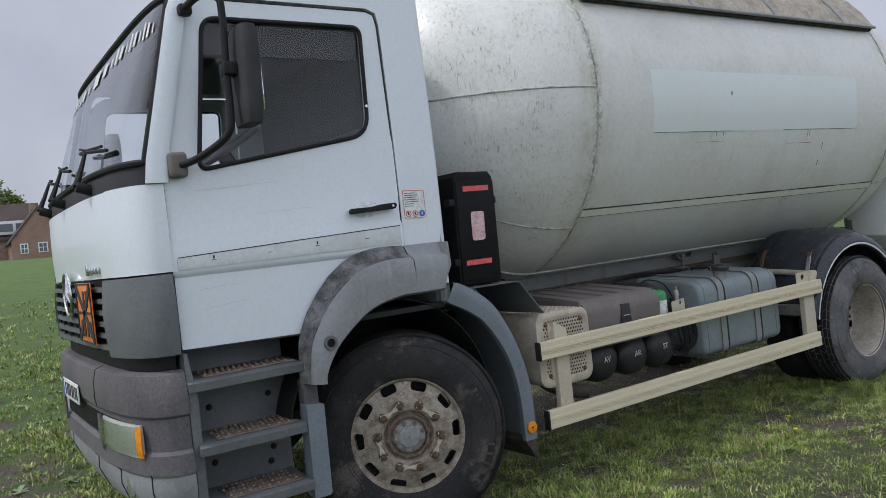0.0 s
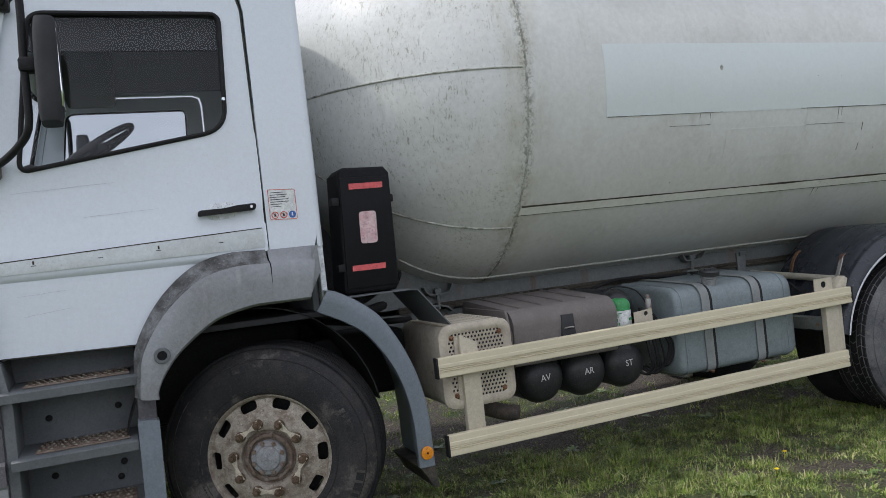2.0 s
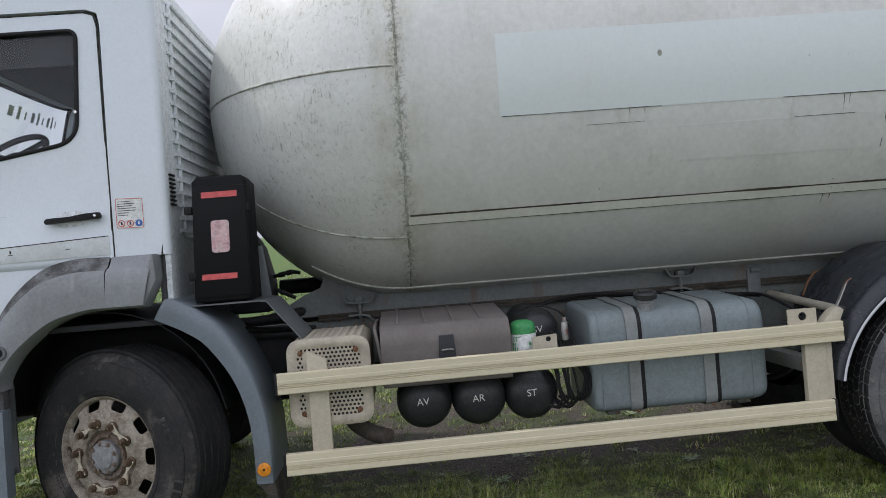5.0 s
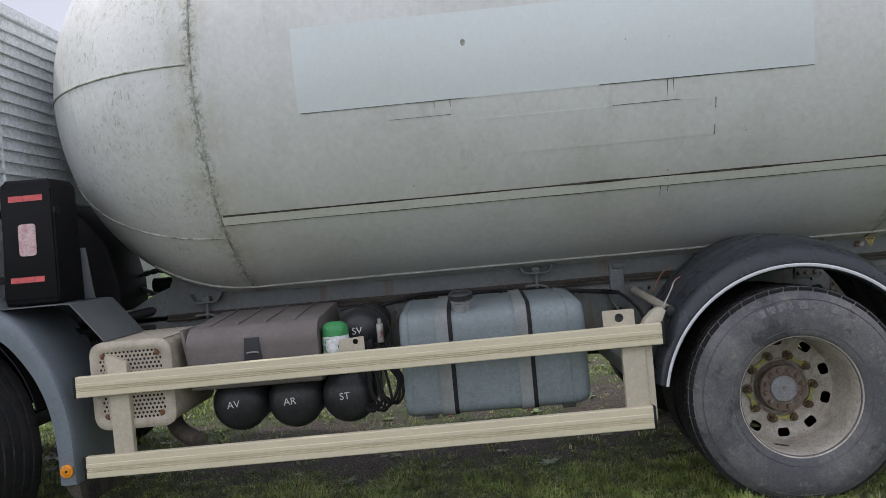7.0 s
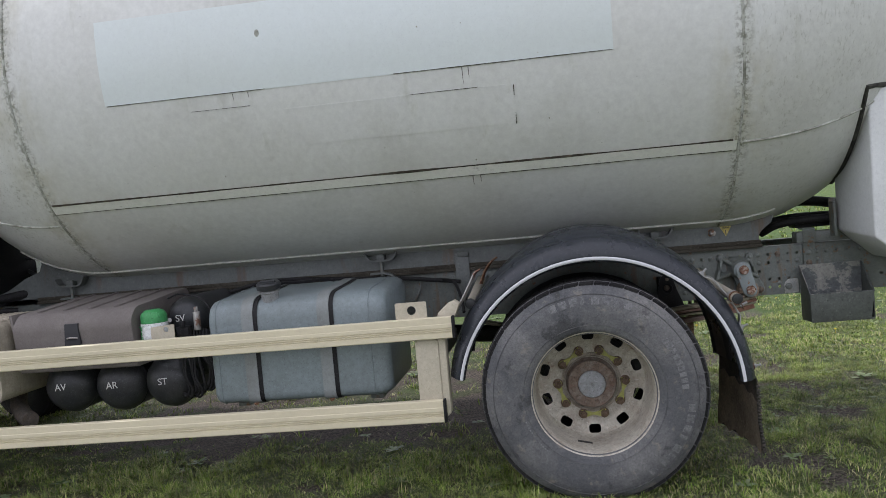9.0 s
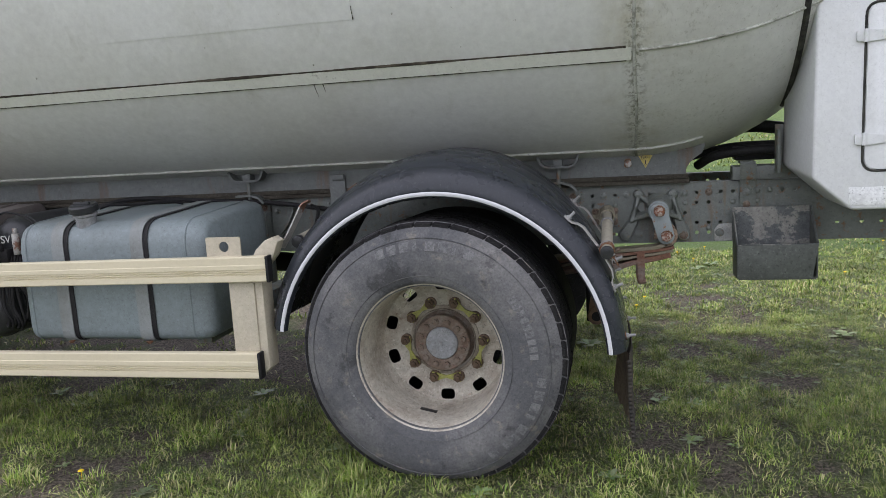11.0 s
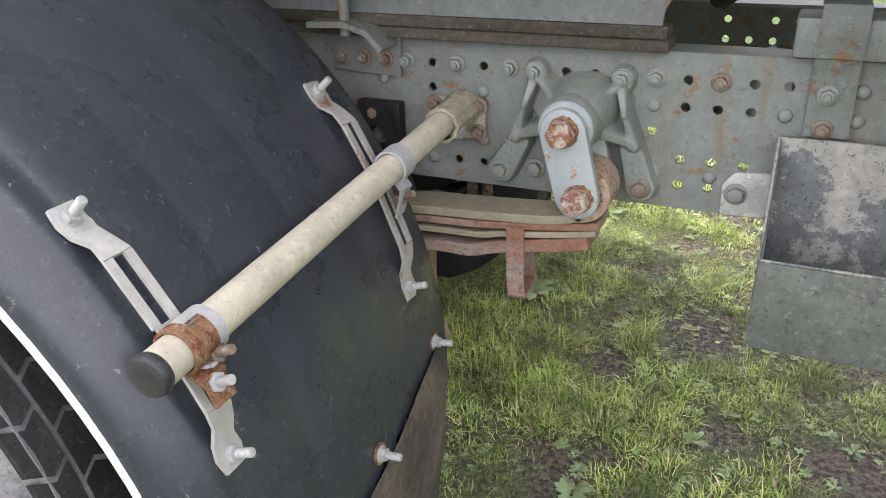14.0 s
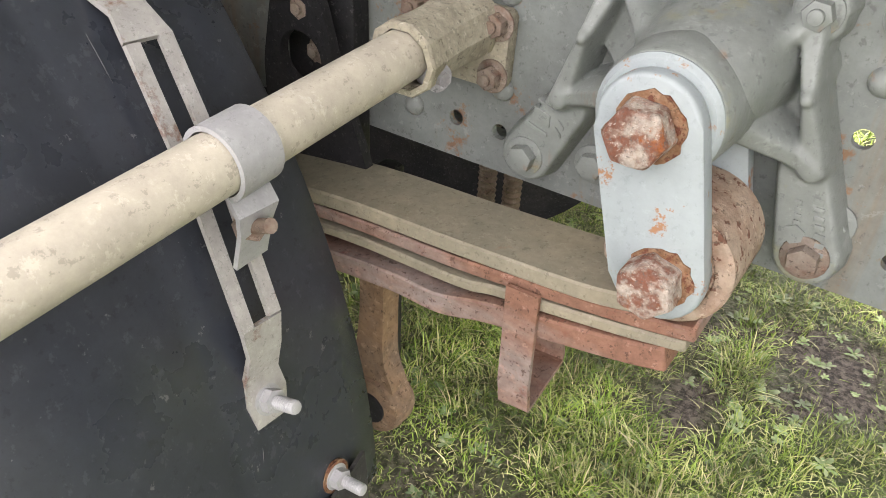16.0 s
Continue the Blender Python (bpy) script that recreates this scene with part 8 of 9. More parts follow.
for th in (-14,):
    bm = B()
    sweep(bm, [front_at(th, z, o) for z, o in ((1.055, -0.02), (1.04, 0.021), (0.98, 0.035), (0.90, 0.037), (0.86, 0.031))], 0.0035, 6)
    part("panel_joint", bm, SEAL_BLACK, bumper)
for s in (-1, 1):
    # side cheek of the bumper back to the step well
    bm = B()
    y0 = SIDE_Y + 0.002 if s < 0 else 2 * YC - SIDE_Y - 0.032
    prism(bm, [(0.86, 0.44), (0.905, 0.44), (0.902, 1.035), (0.86, 1.045)], "y", y0, y0 + 0.03, 0.004)
    part("bumper_cheek", bm, BUMPER, bumper)
    # lamp
    ta, tb = s * 18.0, s * 54.5
    bm = front_band(0.68, 0.812, ta, tb, 0.036, 3, 16, 0.012, 0.006)
    lamp = part("headlamp", bm, LAMP_GLASS, truck, "headlamp with clear lens and orange corner", angle=40)
    bm = front_band(0.672, 0.82, ta, tb, 0.018, 3, 16, 0.0, 0.01)
    part("reflector", bm, LAMP_SILVER, lamp, angle=40)
    bm = front_band(0.678, 0.815, s * 50.5, s * 55, 0.039, 3, 8, 0.010, 0.006)
    part("indicator", bm, ORANGE, lamp, "orange indicator lens", angle=40)
    bm = front_band(0.662, 0.83, ta - s * 2, ta + s * 0.5, 0.034, 2, 3, 0.0, 0.01)
    part("lamp_frame", bm, BUMPER, lamp)
    bm = B()
    p = front_at(s * 36, 0.515, 0.026)
    cyl(bm, p + Vector((0.03, 0, 0)), p, 0.055, 24, bev=0.008)
    fog = part("fog_lamp", bm, LAMP_GLASS, bumper)
    bm = B()
    cyl(bm, p + Vector((0.035, 0, 0)), p + Vector((0.02, 0, 0)), 0.05, 24)
    part("fog_reflector", bm, CHROME, bumper)
# number plate as a plain plate with bars
bm = B()
c = front_at(0, 0.875, 0.046) + Vector((0, 0.17, 0))
box(bm, c + Vector((-0.004, -0.26, -0.055)), c + Vector((0.003, 0.26, 0.055)), 0.002)
np_ = part("number_plate", bm, LABEL_WHITE, truck, "white number plate with a blue end")
bm = B()
box(bm, c + Vector((-0.0055, 0.215, -0.053)), c + Vector((-0.0035, 0.258, 0.053)))
part("blue_band", bm, BAR_BLUE, np_)
for y in (0.16, 0.10, 0.05, 0.0, -0.06, -0.11, -0.17, -0.22):
    bm = B()
    box(bm, c + Vector((-0.0055, y - 0.017, -0.036)), c + Vector((-0.0035, y + 0.017, 0.036)), 0.002)
    part("figure_bar", bm, BAR_BLACK, np_)
# step grating in the bumper
for k in range(11):
    bm = B()
    t = 34 - k * 6.8
    p = front_at(t, 0.775, 0.014)
    ribbon(bm, [front_at(-34 + 68 * i / 20, 0.72 + k * 0.010, 0.014) for i in range(21)], (0, 0, 1), 0.006, 0.0028)
    part("step_rib", bm, DARK_PLASTIC, bumper)

# windscreen, cowl, wipers
wt = 79.0
bm = B()
rows = [[front_at(-wt + 2 * wt * i / 40, z, -0.004) for i in range(41)] for z in [1.985 + (2.73 - 1.985) * j / 8 for j in range(9)]]
grid(bm, rows)
screen = part("windscreen", bm, WINDOW_GLASS, truck, "large curved windscreen with white lettering bars", angle=60)
screen.visible_shadow = False
bm = B()
edge = [front_at(-wt + 2 * wt * i / 40, 1.985) for i in range(41)] + [front_at(wt, z) for z in (2.1, 2.3, 2.5, 2.7)] + [front_at(wt - 2 * wt * i / 40, 2.74) for i in range(41)] + [front_at(-wt, z) for z in (2.7, 2.5, 2.3, 2.1)]
sweep(bm, edge, 0.017, 8, True)
part("screen_seal", bm, DARK_PLASTIC, screen, "black windscreen surround")
bm = front_band(1.872, 1.99, -83, 83, -0.006, 3, 40)
cowl = part("wiper_cowl", bm, INTERIOR_DARK, truck, "dark plastic wiper cowl", angle=40)
bm = front_band(2.745, 2.85, -83, 83, 0.0, 3, 40)
part("roof_brow", bm, CAB_WHITE, cab, angle=40)
for y, sgn in ((4.05, 1), (4.75, 1), (5.35, 1)):
    bm = B()
    p = front_at(th_of_y(y), 1.93, 0.03)
    cyl(bm, p + Vector((0.06, 0, -0.02)), p + Vector((-0.03, 0, 0.01)), 0.026, 16, bev=0.006)
    w = part("wiper", bm, DARK_PLASTIC, truck, "black windscreen wiper")
    bm = B()
    q = front_at(th_of_y(y + 0.07), 2.12, 0.05)
    sweep(bm, [p + Vector((-0.03, 0, 0.01)), (p + q) / 2 + Vector((-0.015, 0, 0)), q], [0.016, 0.012, 0.008], 8)
    part("wiper_arm", bm, DARK_PLASTIC, w)
    bm = B()
    blade = [front_at(th_of_y(y + 0.07 - 0.30 + 0.5 * k / 6), 2.075 + 0.06 * k / 6, 0.035 + 0.012 * math.sin(math.pi * k / 6)) for k in range(7)]
    sweep(bm, blade, 0.009, 6)
    sweep(bm, [front_at(th_of_y(y - 0.18), 2.10, 0.05), q, front_at(th_of_y(y + 0.22), 2.15, 0.05)], 0.007, 6)
    part("wiper_blade", bm, DARK_PLASTIC, w)
# white letters on the glass, as plain bars
for k in range(22):
    t0 = -66 + k * 5.9
    h = 0.034 + 0.012 * ((k * 7) % 3)
    bm = B()
    rows = [[front_at(t0 + (1.3 + 0.9 * ((k * 5) % 3)) * i / 3, z, 0.002) for i in range(4)] for z in (2.60 - h / 2, 2.60 + h)]
    grid(bm, rows)
    shell(bm, 0.001)
    part("letter_bar", bm, CHALK, screen)

# ---- interior ----
bm = B()
prism(bm, [(0.86, 1.55), (0.90, 1.93), (1.10, 1.99), (1.25, 1.93), (1.28, 1.75), (1.15, 1.55)], "y", SIDE_Y + 0.09, 2 * YC - SIDE_Y - 0.09, 0.03, 3)
dash = part("dashboard", bm, INTERIOR_DARK, cab, "dark dashboard", angle=40)
wm = Matrix.Translation((1.36, 4.13, 2.10)) @ Matrix.Rotation(radians(-32), 4, "Y")
bm = B()
sweep(bm, [wm @ Vector((0.225 * math.cos(2 * math.pi * i / 40), 0.225 * math.sin(2 * math.pi * i / 40), 0)) for i in range(40)], 0.017, 10, True)
cyl(bm, wm @ Vector((0, 0, -0.03)), wm @ Vector((0, 0, 0.01)), 0.075, 20, bev=0.01)
for a in (20, 160, 270):
    ribbon(bm, [wm @ Vector((0.06 * math.cos(radians(a)), 0.06 * math.sin(radians(a)), 0)), wm @ Vector((0.22 * math.cos(radians(a)), 0.22 * math.sin(radians(a)), 0))], wm.to_3x3() @ Vector((-math.sin(radians(a)), math.cos(radians(a)), 0)), 0.015, 0.022)
cyl(bm, wm @ Vector((0, 0, -0.03)), wm @ Vector((0, 0, -0.4)), 0.04, 16)
part("steering_wheel", bm, INTERIOR_DARK, cab, "dark steering wheel", angle=40)
for y in (4.13, 5.35):
    bm = B()
    box(bm, (1.58, y - 0.24, 1.42), (2.08, y + 0.24, 1.60), 0.05, 3)
    seat = part("seat", bm, INTERIOR, cab, "grey driver seat")
    bm = B()
    box(bm, (2.02, y - 0.24, 1.55), (2.20, y + 0.24, 2.18), 0.06, 3, turn=Matrix.Rotation(radians(8), 4, "Y"))
    part("seat_back", bm, INTERIOR, cab)
# ---- mirrors ----
for far in (False, True):
    def my(p):
        return Vector((p[0], 2 * YC - p[1] if far else p[1], p[2]))
    bm = B()
    arm = curve_pts([my(p) for p in ((1.06, 3.545, 2.665), (1.10, 3.42, 2.69), (1.15, 3.33, 2.66), (1.158, 3.315, 2.58), (1.150, 3.315, 2.35), (1.148, 3.315, 2.15), (1.135, 3.325, 2.07), (1.09, 3.38, 2.02), (1.02, 3.46, 1.975), (0.96, 3.53, 1.955))], 6)
    sweep(bm, arm, 0.0165, 12)
    mirror = part("side_mirror", bm, DARK_PLASTIC, truck, "black tubular mirror arm with a dark mirror housing", angle=50)
    bm = B()
    rows = []
    for j in range(11):
        v = j / 10
        z = 2.10 + 0.43 * v
        k = (1 - abs(2 * v - 1) ** 5) ** 0.5 if 0 < v < 1 else 0.25
        ring = []
        for i in range(16):
            a = 2 * math.pi * i / 16
            cx = 1.235
            px = cx + (0.052 if math.cos(a) > 0 else 0.045) * math.copysign(abs(math.cos(a)) ** 0.6, math.cos(a)) * (0.75 + 0.25 * k) + 0.012 * (v - 0.5)
            py = 3.325 + 0.105 * math.copysign(abs(math.sin(a)) ** 0.5, math.sin(a)) * (0.8 + 0.2 * k)
            ring.append(my((px, py, z)))
        rows.append(ring)
    vs = grid(bm, rows, True)
    bm.faces.new(vs[0][::-1])
    bm.faces.new(vs[-1])
    part("mirror_housing", bm, INTERIOR_DARK, mirror, "dark mirror housing", angle=50)
    bm = B()
    box(bm, my((1.279, 3.255, 2.16)), my((1.2862, 3.385, 2.48)), 0.001)
    part("mirror_glass", bm, plain("mirror_silver", (0.85, 0.87, 0.88), 0.03, 1.0), mirror, "silvered mirror glass")
    bm = B()
    box(bm, my((1.13, 3.285, 2.315)), my((1.205, 3.36, 2.375)), 0.012)
    part("mirror_clamp", bm, DARK_PLASTIC, mirror)
    bm = B()
    box(bm, my((0.915, 3.51, 1.905)), my((1.0, 3.565, 2.02)), 0.02, 3)
    part("mirror_foot", bm, BATTERY_BROWN, mirror, "grey mirror foot")
    bm = B()
    box(bm, my((1.04, 3.52, 2.64)), my((1.10, 3.58, 2.69)), 0.012)
    part("upper_foot", bm, DARK_PLASTIC, mirror)
# inside mirror on the far side is seen through the cab: a small square one too
bm = B()
box(bm, (1.10, 6.05, 2.05), (1.17, 6.25, 2.30), 0.02, 3)
part("wide_angle_mirror", bm, INTERIOR_DARK, mirror, angle=50)

# ---- step well ----
bm = B()
prism(bm, [(0.90, 0.40), (1.445, 0.40), (1.445, 1.13), (0.90, 1.13)], "y", 3.80, 3.815, 0.003)
well = part("step_well", bm, GREY_PLASTIC, truck, "grey step well with three rusty treads", angle=40)
bm = B()
prism(bm, [(0.895, 0.34), (0.94, 0.34), (0.94, 0.92), (0.915, 1.12), (0.895, 1.12)], "y", 3.565, 3.80, 0.005)
part("well_side", bm, GREY_PLASTIC, well)
TREAD_STUD = []
for stud_mat in (SOCKET_CREAM, HUB_RUST):
    bm = B()
    lathe(bm, [(0.0075, 0), (0.007, 0.004), (0.0045, 0.005), (0.004, 0.001)], 8)
    TREAD_STUD.append(mesh_of("tread_stud", bm, stud_mat, 40))
for zt, xa, xb, y0 in ((0.992, 0.892, 1.452, 3.535), (0.702, 0.915, 1.425, 3.52), (0.425, 0.94, 1.43, 3.51)):
    bm = B()
    prism(bm, [(y0 + 0.006, zt), (3.80, zt + 0.012), (3.80, zt - 0.03), (y0 + 0.03, zt - 0.05), (y0, zt - 0.046), (y0 - 0.004, zt - 0.008)], "x", xa, xb, 0.004)
    part("step", bm, GREY_PLASTIC, well)
    bm = B()
    box(bm, (xa + 0.09, y0 + 0.045, zt + 0.004), (xb - 0.035, 3.76, zt + 0.012), 0.002)
    tread = part("tread_plate", bm, HUB_RUST, well, "rusty perforated tread plate")
    for r in range(4):
        for k in range(15):
            x = xa + 0.105 + k * (xb - xa - 0.155) / 14.5 + (0.012 if r % 2 else 0)
            piece("tread_stud", TREAD_STUD[(k + r) % 2], well, Matrix.Translation((x, y0 + 0.075 + r * 0.055, zt + 0.012)))
BUNG = rivet_mesh("bung", DARK_PLASTIC, 0.016)
for x, z in ((1.05, 0.82), (1.35, 0.83), (1.05, 0.55), (1.35, 0.56), (1.33, 0.49)):
    piece("bung", BUNG, well, facing(x, 3.80, z))
bm = B()
prism(bm, round_poly([(1.425, 0.33), (1.515, 0.33), (1.522, 0.775), (1.43, 0.785)], 0.01), "y", 3.515, 3.60, 0.012, 3)
part("well_post", bm, MUDGUARD_BLUE, well, "scuffed grey corner post")
bm = B()
box(bm, (1.435, 3.55, 0.77), (1.515, 3.62, 0.90), 0.01)
part("post_neck", bm, BUMPER, well)

# ---- wheel arch ----
inn = curve_pts([(1.528, 0, .872), (1.532, 0, .913), (1.575, 0, .99), (1.652, 0, 1.076), (1.807, 0, 1.185), (1.974, 0, 1.229), (2.082, 0, 1.234)], 5)
out = curve_pts([(1.432, 0, .885), (1.44, 0, .985), (1.460, 0, 1.12), (1.572, 0, 1.305), (1.731, 0, 1.443), (1.894, 0, 1.492), (2.082, 0, 1.492)], 5)


def arch_rows(pairs):
    rows = []
    for i, o in pairs:
        d = o - i
        rows.append([i + Vector((0, 3.62, 0)), i + d * 0.01 + Vector((0, 3.475, 0)), i + d * 0.05 + Vector((0, 3.458, 0)), i + d * 0.40 + Vector((0, 3.452, 0)), i + d * 0.68 + Vector((0, 3.462, 0)), i + d * 0.74 + Vector((0, 3.478, 0)), i + d * 0.80 + Vector((0, 3.52, 0)), o + Vector((0, 3.563, 0))])
    return rows


bm = B()
ARCH_ROWS = arch_rows(list(zip(inn, out)))
grid(bm, [r[:6] for r in ARCH_ROWS])
shell(bm, 0.004)
arch = part("wheel_arch", bm, GRIMY_PLASTIC, truck, "grimy grey plastic wheel arch", angle=50)
bm = B()
grid(bm, [r[5:] for r in ARCH_ROWS])
shell(bm, 0.004)
part("arch_edge", bm, GRIME_EDGE, arch, "dirt-caked upper edge", angle=50)
bm = B()
grid(bm, arch_rows([(Vector((2.079 + 0.178 * k / 4, 0, 1.234)), Vector((2.092 + 0.225 * k / 4, 0, 1.490))) for k in range(5)]))
shell(bm, 0.004)
part("arch_rear_piece", bm, GRIMY_PLASTIC, arch, angle=50)
bm = B()
box(bm, (2.01, 3.56, 1.225), (2.16, 3.568, 1.47), 0.002)
part("joint_backing", bm, DARK_PLASTIC, arch)
bm = B()
prism(bm, [(2.255, 1.235), (2.325, 1.365), (2.318, 1.49), (2.31, 1.49), (2.245, 1.30)], "y", 3.47, 3.62, 0.004)
part("arch_end", bm, GRIMY_PLASTIC, arch)
bm = B()
lathe(bm, [(0.020, 0.003), (0.022, 0.007), (0.034, 0.007), (0.036, 0.0), (0.036, -0.01), (0.02, -0.01)], 28, facing(1.561, 3.446, 1.067))
part("arch_ring", bm, GREY_PLASTIC, arch)
# solid black disc stands for the shaded depth of the lamp hole
bm = B()
cyl(bm, (1.561, 3.456, 1.067), (1.561, 3.4405, 1.067), 0.0215, 24)
part("arch_hole", bm, BOX_BLACK, arch, "black disc drawn for the shaded empty lamp hole")
# dark inner liner
bm = B()
liner = [Vector((1.98 + 0.62 * math.cos(radians(a)), 0, 0.56 + 0.66 * math.sin(radians(a)))) for a in range(10, 176, 8)]
grid(bm, [[p + Vector((0, y, 0)) for p in liner] for y in (3.60, 3.8, 4.1, 4.3)])
shell(bm, 0.006)
part("arch_liner", bm, DARK_PLASTIC, arch, angle=60)
bm = B()
box(bm, (1.30, 4.28, 0.60), (2.5, 4.33, 1.20), 0.02)
part("arch_backing", bm, DARK_PLASTIC, arch)
# engine bulk under the cab keeps the light out
bm = B()
box(bm, (0.95, 4.2, 0.62), (2.35, 5.3, 1.12), 0.06, 3)
part("engine", bm, DARK_PLASTIC, truck, "dark engine under the cab")

# ---- grass and herbs ----
def blade_material(name, young, old, dry):
    m, n, l, p = node_mat(name)
    geo = n.new("ShaderNodeNewGeometry")
    r = n.new("ShaderNodeValToRGB")
    e = r.color_ramp.elements
    e[0].position, e[0].color = 0.0, (*young, 1)
    e[1].position, e[1].color = 1.0, (*dry, 1)
    k = r.color_ramp.elements.new(0.42)
    k.color = (*old, 1)
    k2 = r.color_ramp.elements.new(0.78)
    k2.color = (*[(a + b) / 2 for a, b in zip(old, dry)], 1)
    l.new(geo.outputs["Random Per Island"], r.inputs["Fac"])
    patch = band(n, l, noise_node(n, l, 0.8, 4, 0.6), 0.35, 0.68)
    col = blend(n, l, times(n, l, patch, 0.55), r.outputs["Color"], (0.19, 0.245, 0.055))
    tuft = n.new("ShaderNodeMapRange")
    tuft.inputs["From Min"].default_value, tuft.inputs["From Max"].default_value = 0.32, 0.68
    tuft.inputs["To Min"].default_value, tuft.inputs["To Max"].default_value = 0.30, 1.66
    l.new(noise_node(n, l, 7, 5, 0.65), tuft.inputs["Value"])
    col = blend(n, l, 1.0, col, tuft.outputs["Result"], "MULTIPLY")
    l.new(col, p.inputs["Base Color"])
    p.inputs["Roughness"].default_value = 0.42
    p.inputs["Specular IOR Level"].default_value = 0.45
    p.inputs["Subsurface Weight"].default_value = 0.0
    tr = n.new("ShaderNodeBsdfTranslucent")
    l.new(col, tr.inputs["Color"])
    mx = n.new("ShaderNodeMixShader")
    mx.inputs["Fac"].default_value = 0.16
    l.new(p.outputs["BSDF"], mx.inputs[1])
    l.new(tr.outputs["BSDF"], mx.inputs[2])
    l.new(mx.outputs["Shader"], n["Material Output"].inputs["Surface"])
    return m


BLADE = blade_material("grass_blade", (0.060, 0.135, 0.012), (0.215, 0.320, 0.045), (0.54, 0.46, 0.27))
HERB = blade_material("herb_leaf", (0.10, 0.185, 0.055), (0.16, 0.235, 0.11), (0.25, 0.28, 0.17))


def blades(count, x0, x1, y0, y1, lo, hi, width, seed, clump, bare_keep=0.18, lean=0.9):
    """Arrays of curved blades on the ground."""
    g = np.random.default_rng(seed)
    tufts = max(1, count // clump)
    tx, ty = g.uniform(x0, x1, tufts), g.uniform(y0, y1, tufts)
    keep = []
    for x, y in zip(tx, ty):
        b = bare(x, y)
        if g.random() < 1 - b * (1 - bare_keep):
            keep.append((x, y, 0.55 + 0.75 * max(0.0, 0.5 + noise.noise(Vector((x * 1.7, y * 1.7, 5))))))
    if not keep:
        return None
    keep = np.array(keep)
    base = np.repeat(keep, clump, axis=0)
    k = len(base)
    spread = 0.012 + 0.02 * g.random(k)
    a = g.uniform(0, 2 * np.pi, k)
    bx, by = base[:, 0] + spread * np.cos(a) * 1.6, base[:, 1] + spread * np.sin(a) * 1.6
    bz = np.array([ground_z(x, y) for x, y in zip(bx, by)]) - 0.004
    h = g.uniform(lo, hi, k) * base[:, 2] * (0.6 + 0.8 * g.random(k))
    out = a + g.normal(0, 0.7, k)
    tilt = g.uniform(0.15, lean, k)
    dx, dy = np.cos(out), np.sin(out)
    wx, wy = -dy * width * (0.6 + 0.8 * g.random(k)), dx * width * (0.6 + 0.8 * g.random(k))
    v = np.empty((k, 7, 3))
    for i, (u, w) in enumerate(((0.0, 0.8), (0.4, 1.0), (0.75, 0.7))):
        reach = h * tilt * u ** 1.7
        up = h * (u - 0.45 * tilt * u * u)
        cx, cy, cz = bx + dx * reach, by + dy * reach, bz + up
        v[:, 2 * i] = np.stack((cx - wx * w, cy - wy * w, cz), 1)
        v[:, 2 * i + 1] = np.stack((cx + wx * w, cy + wy * w, cz), 1)
    v[:, 6] = np.stack((bx + dx * h * tilt, by + dy * h * tilt, bz + h * (1 - 0.45 * tilt)), 1)
    o = np.arange(k)[:, None] * 7
    quads = np.concatenate((o + np.array([0, 1, 3, 2]), o + np.array([2, 3, 5, 4])), 0)
    tris = o + np.array([4, 5, 6])
    return v.reshape(-1, 3), quads, tris


def stuff_mesh(name, sets, material, label):
    vs, qs, ts, n = [], [], [], 0
    for s in sets:
        if s is None:
            continue
        v, q, t = s
        vs.append(v)
        qs.append(q + n)
        ts.append(t + n)
        n += len(v)
    v, q, t = np.concatenate(vs), np.concatenate(qs), np.concatenate(ts)
    me = bpy.data.meshes.new(name)
    me.vertices.add(len(v))
    me.vertices.foreach_set("co", v.astype(np.float32).ravel())
    loops = np.concatenate((q.ravel(), t.ravel())).astype(np.int32)
    me.loops.add(len(loops))
    me.loops.foreach_set("vertex_index", loops)
    me.polygons.add(len(q) + len(t))
    starts = np.concatenate((np.arange(len(q)) * 4, len(q) * 4 + np.arange(len(t)) * 3)).astype(np.int32)
    me.polygons.foreach_set("loop_start", starts)
    me.update(calc_edges=True)
    me.validate()
    me.materials.append(material)
    me.shade_smooth()
    return tagged(new(name, me), label, "grass", kind="stuff")


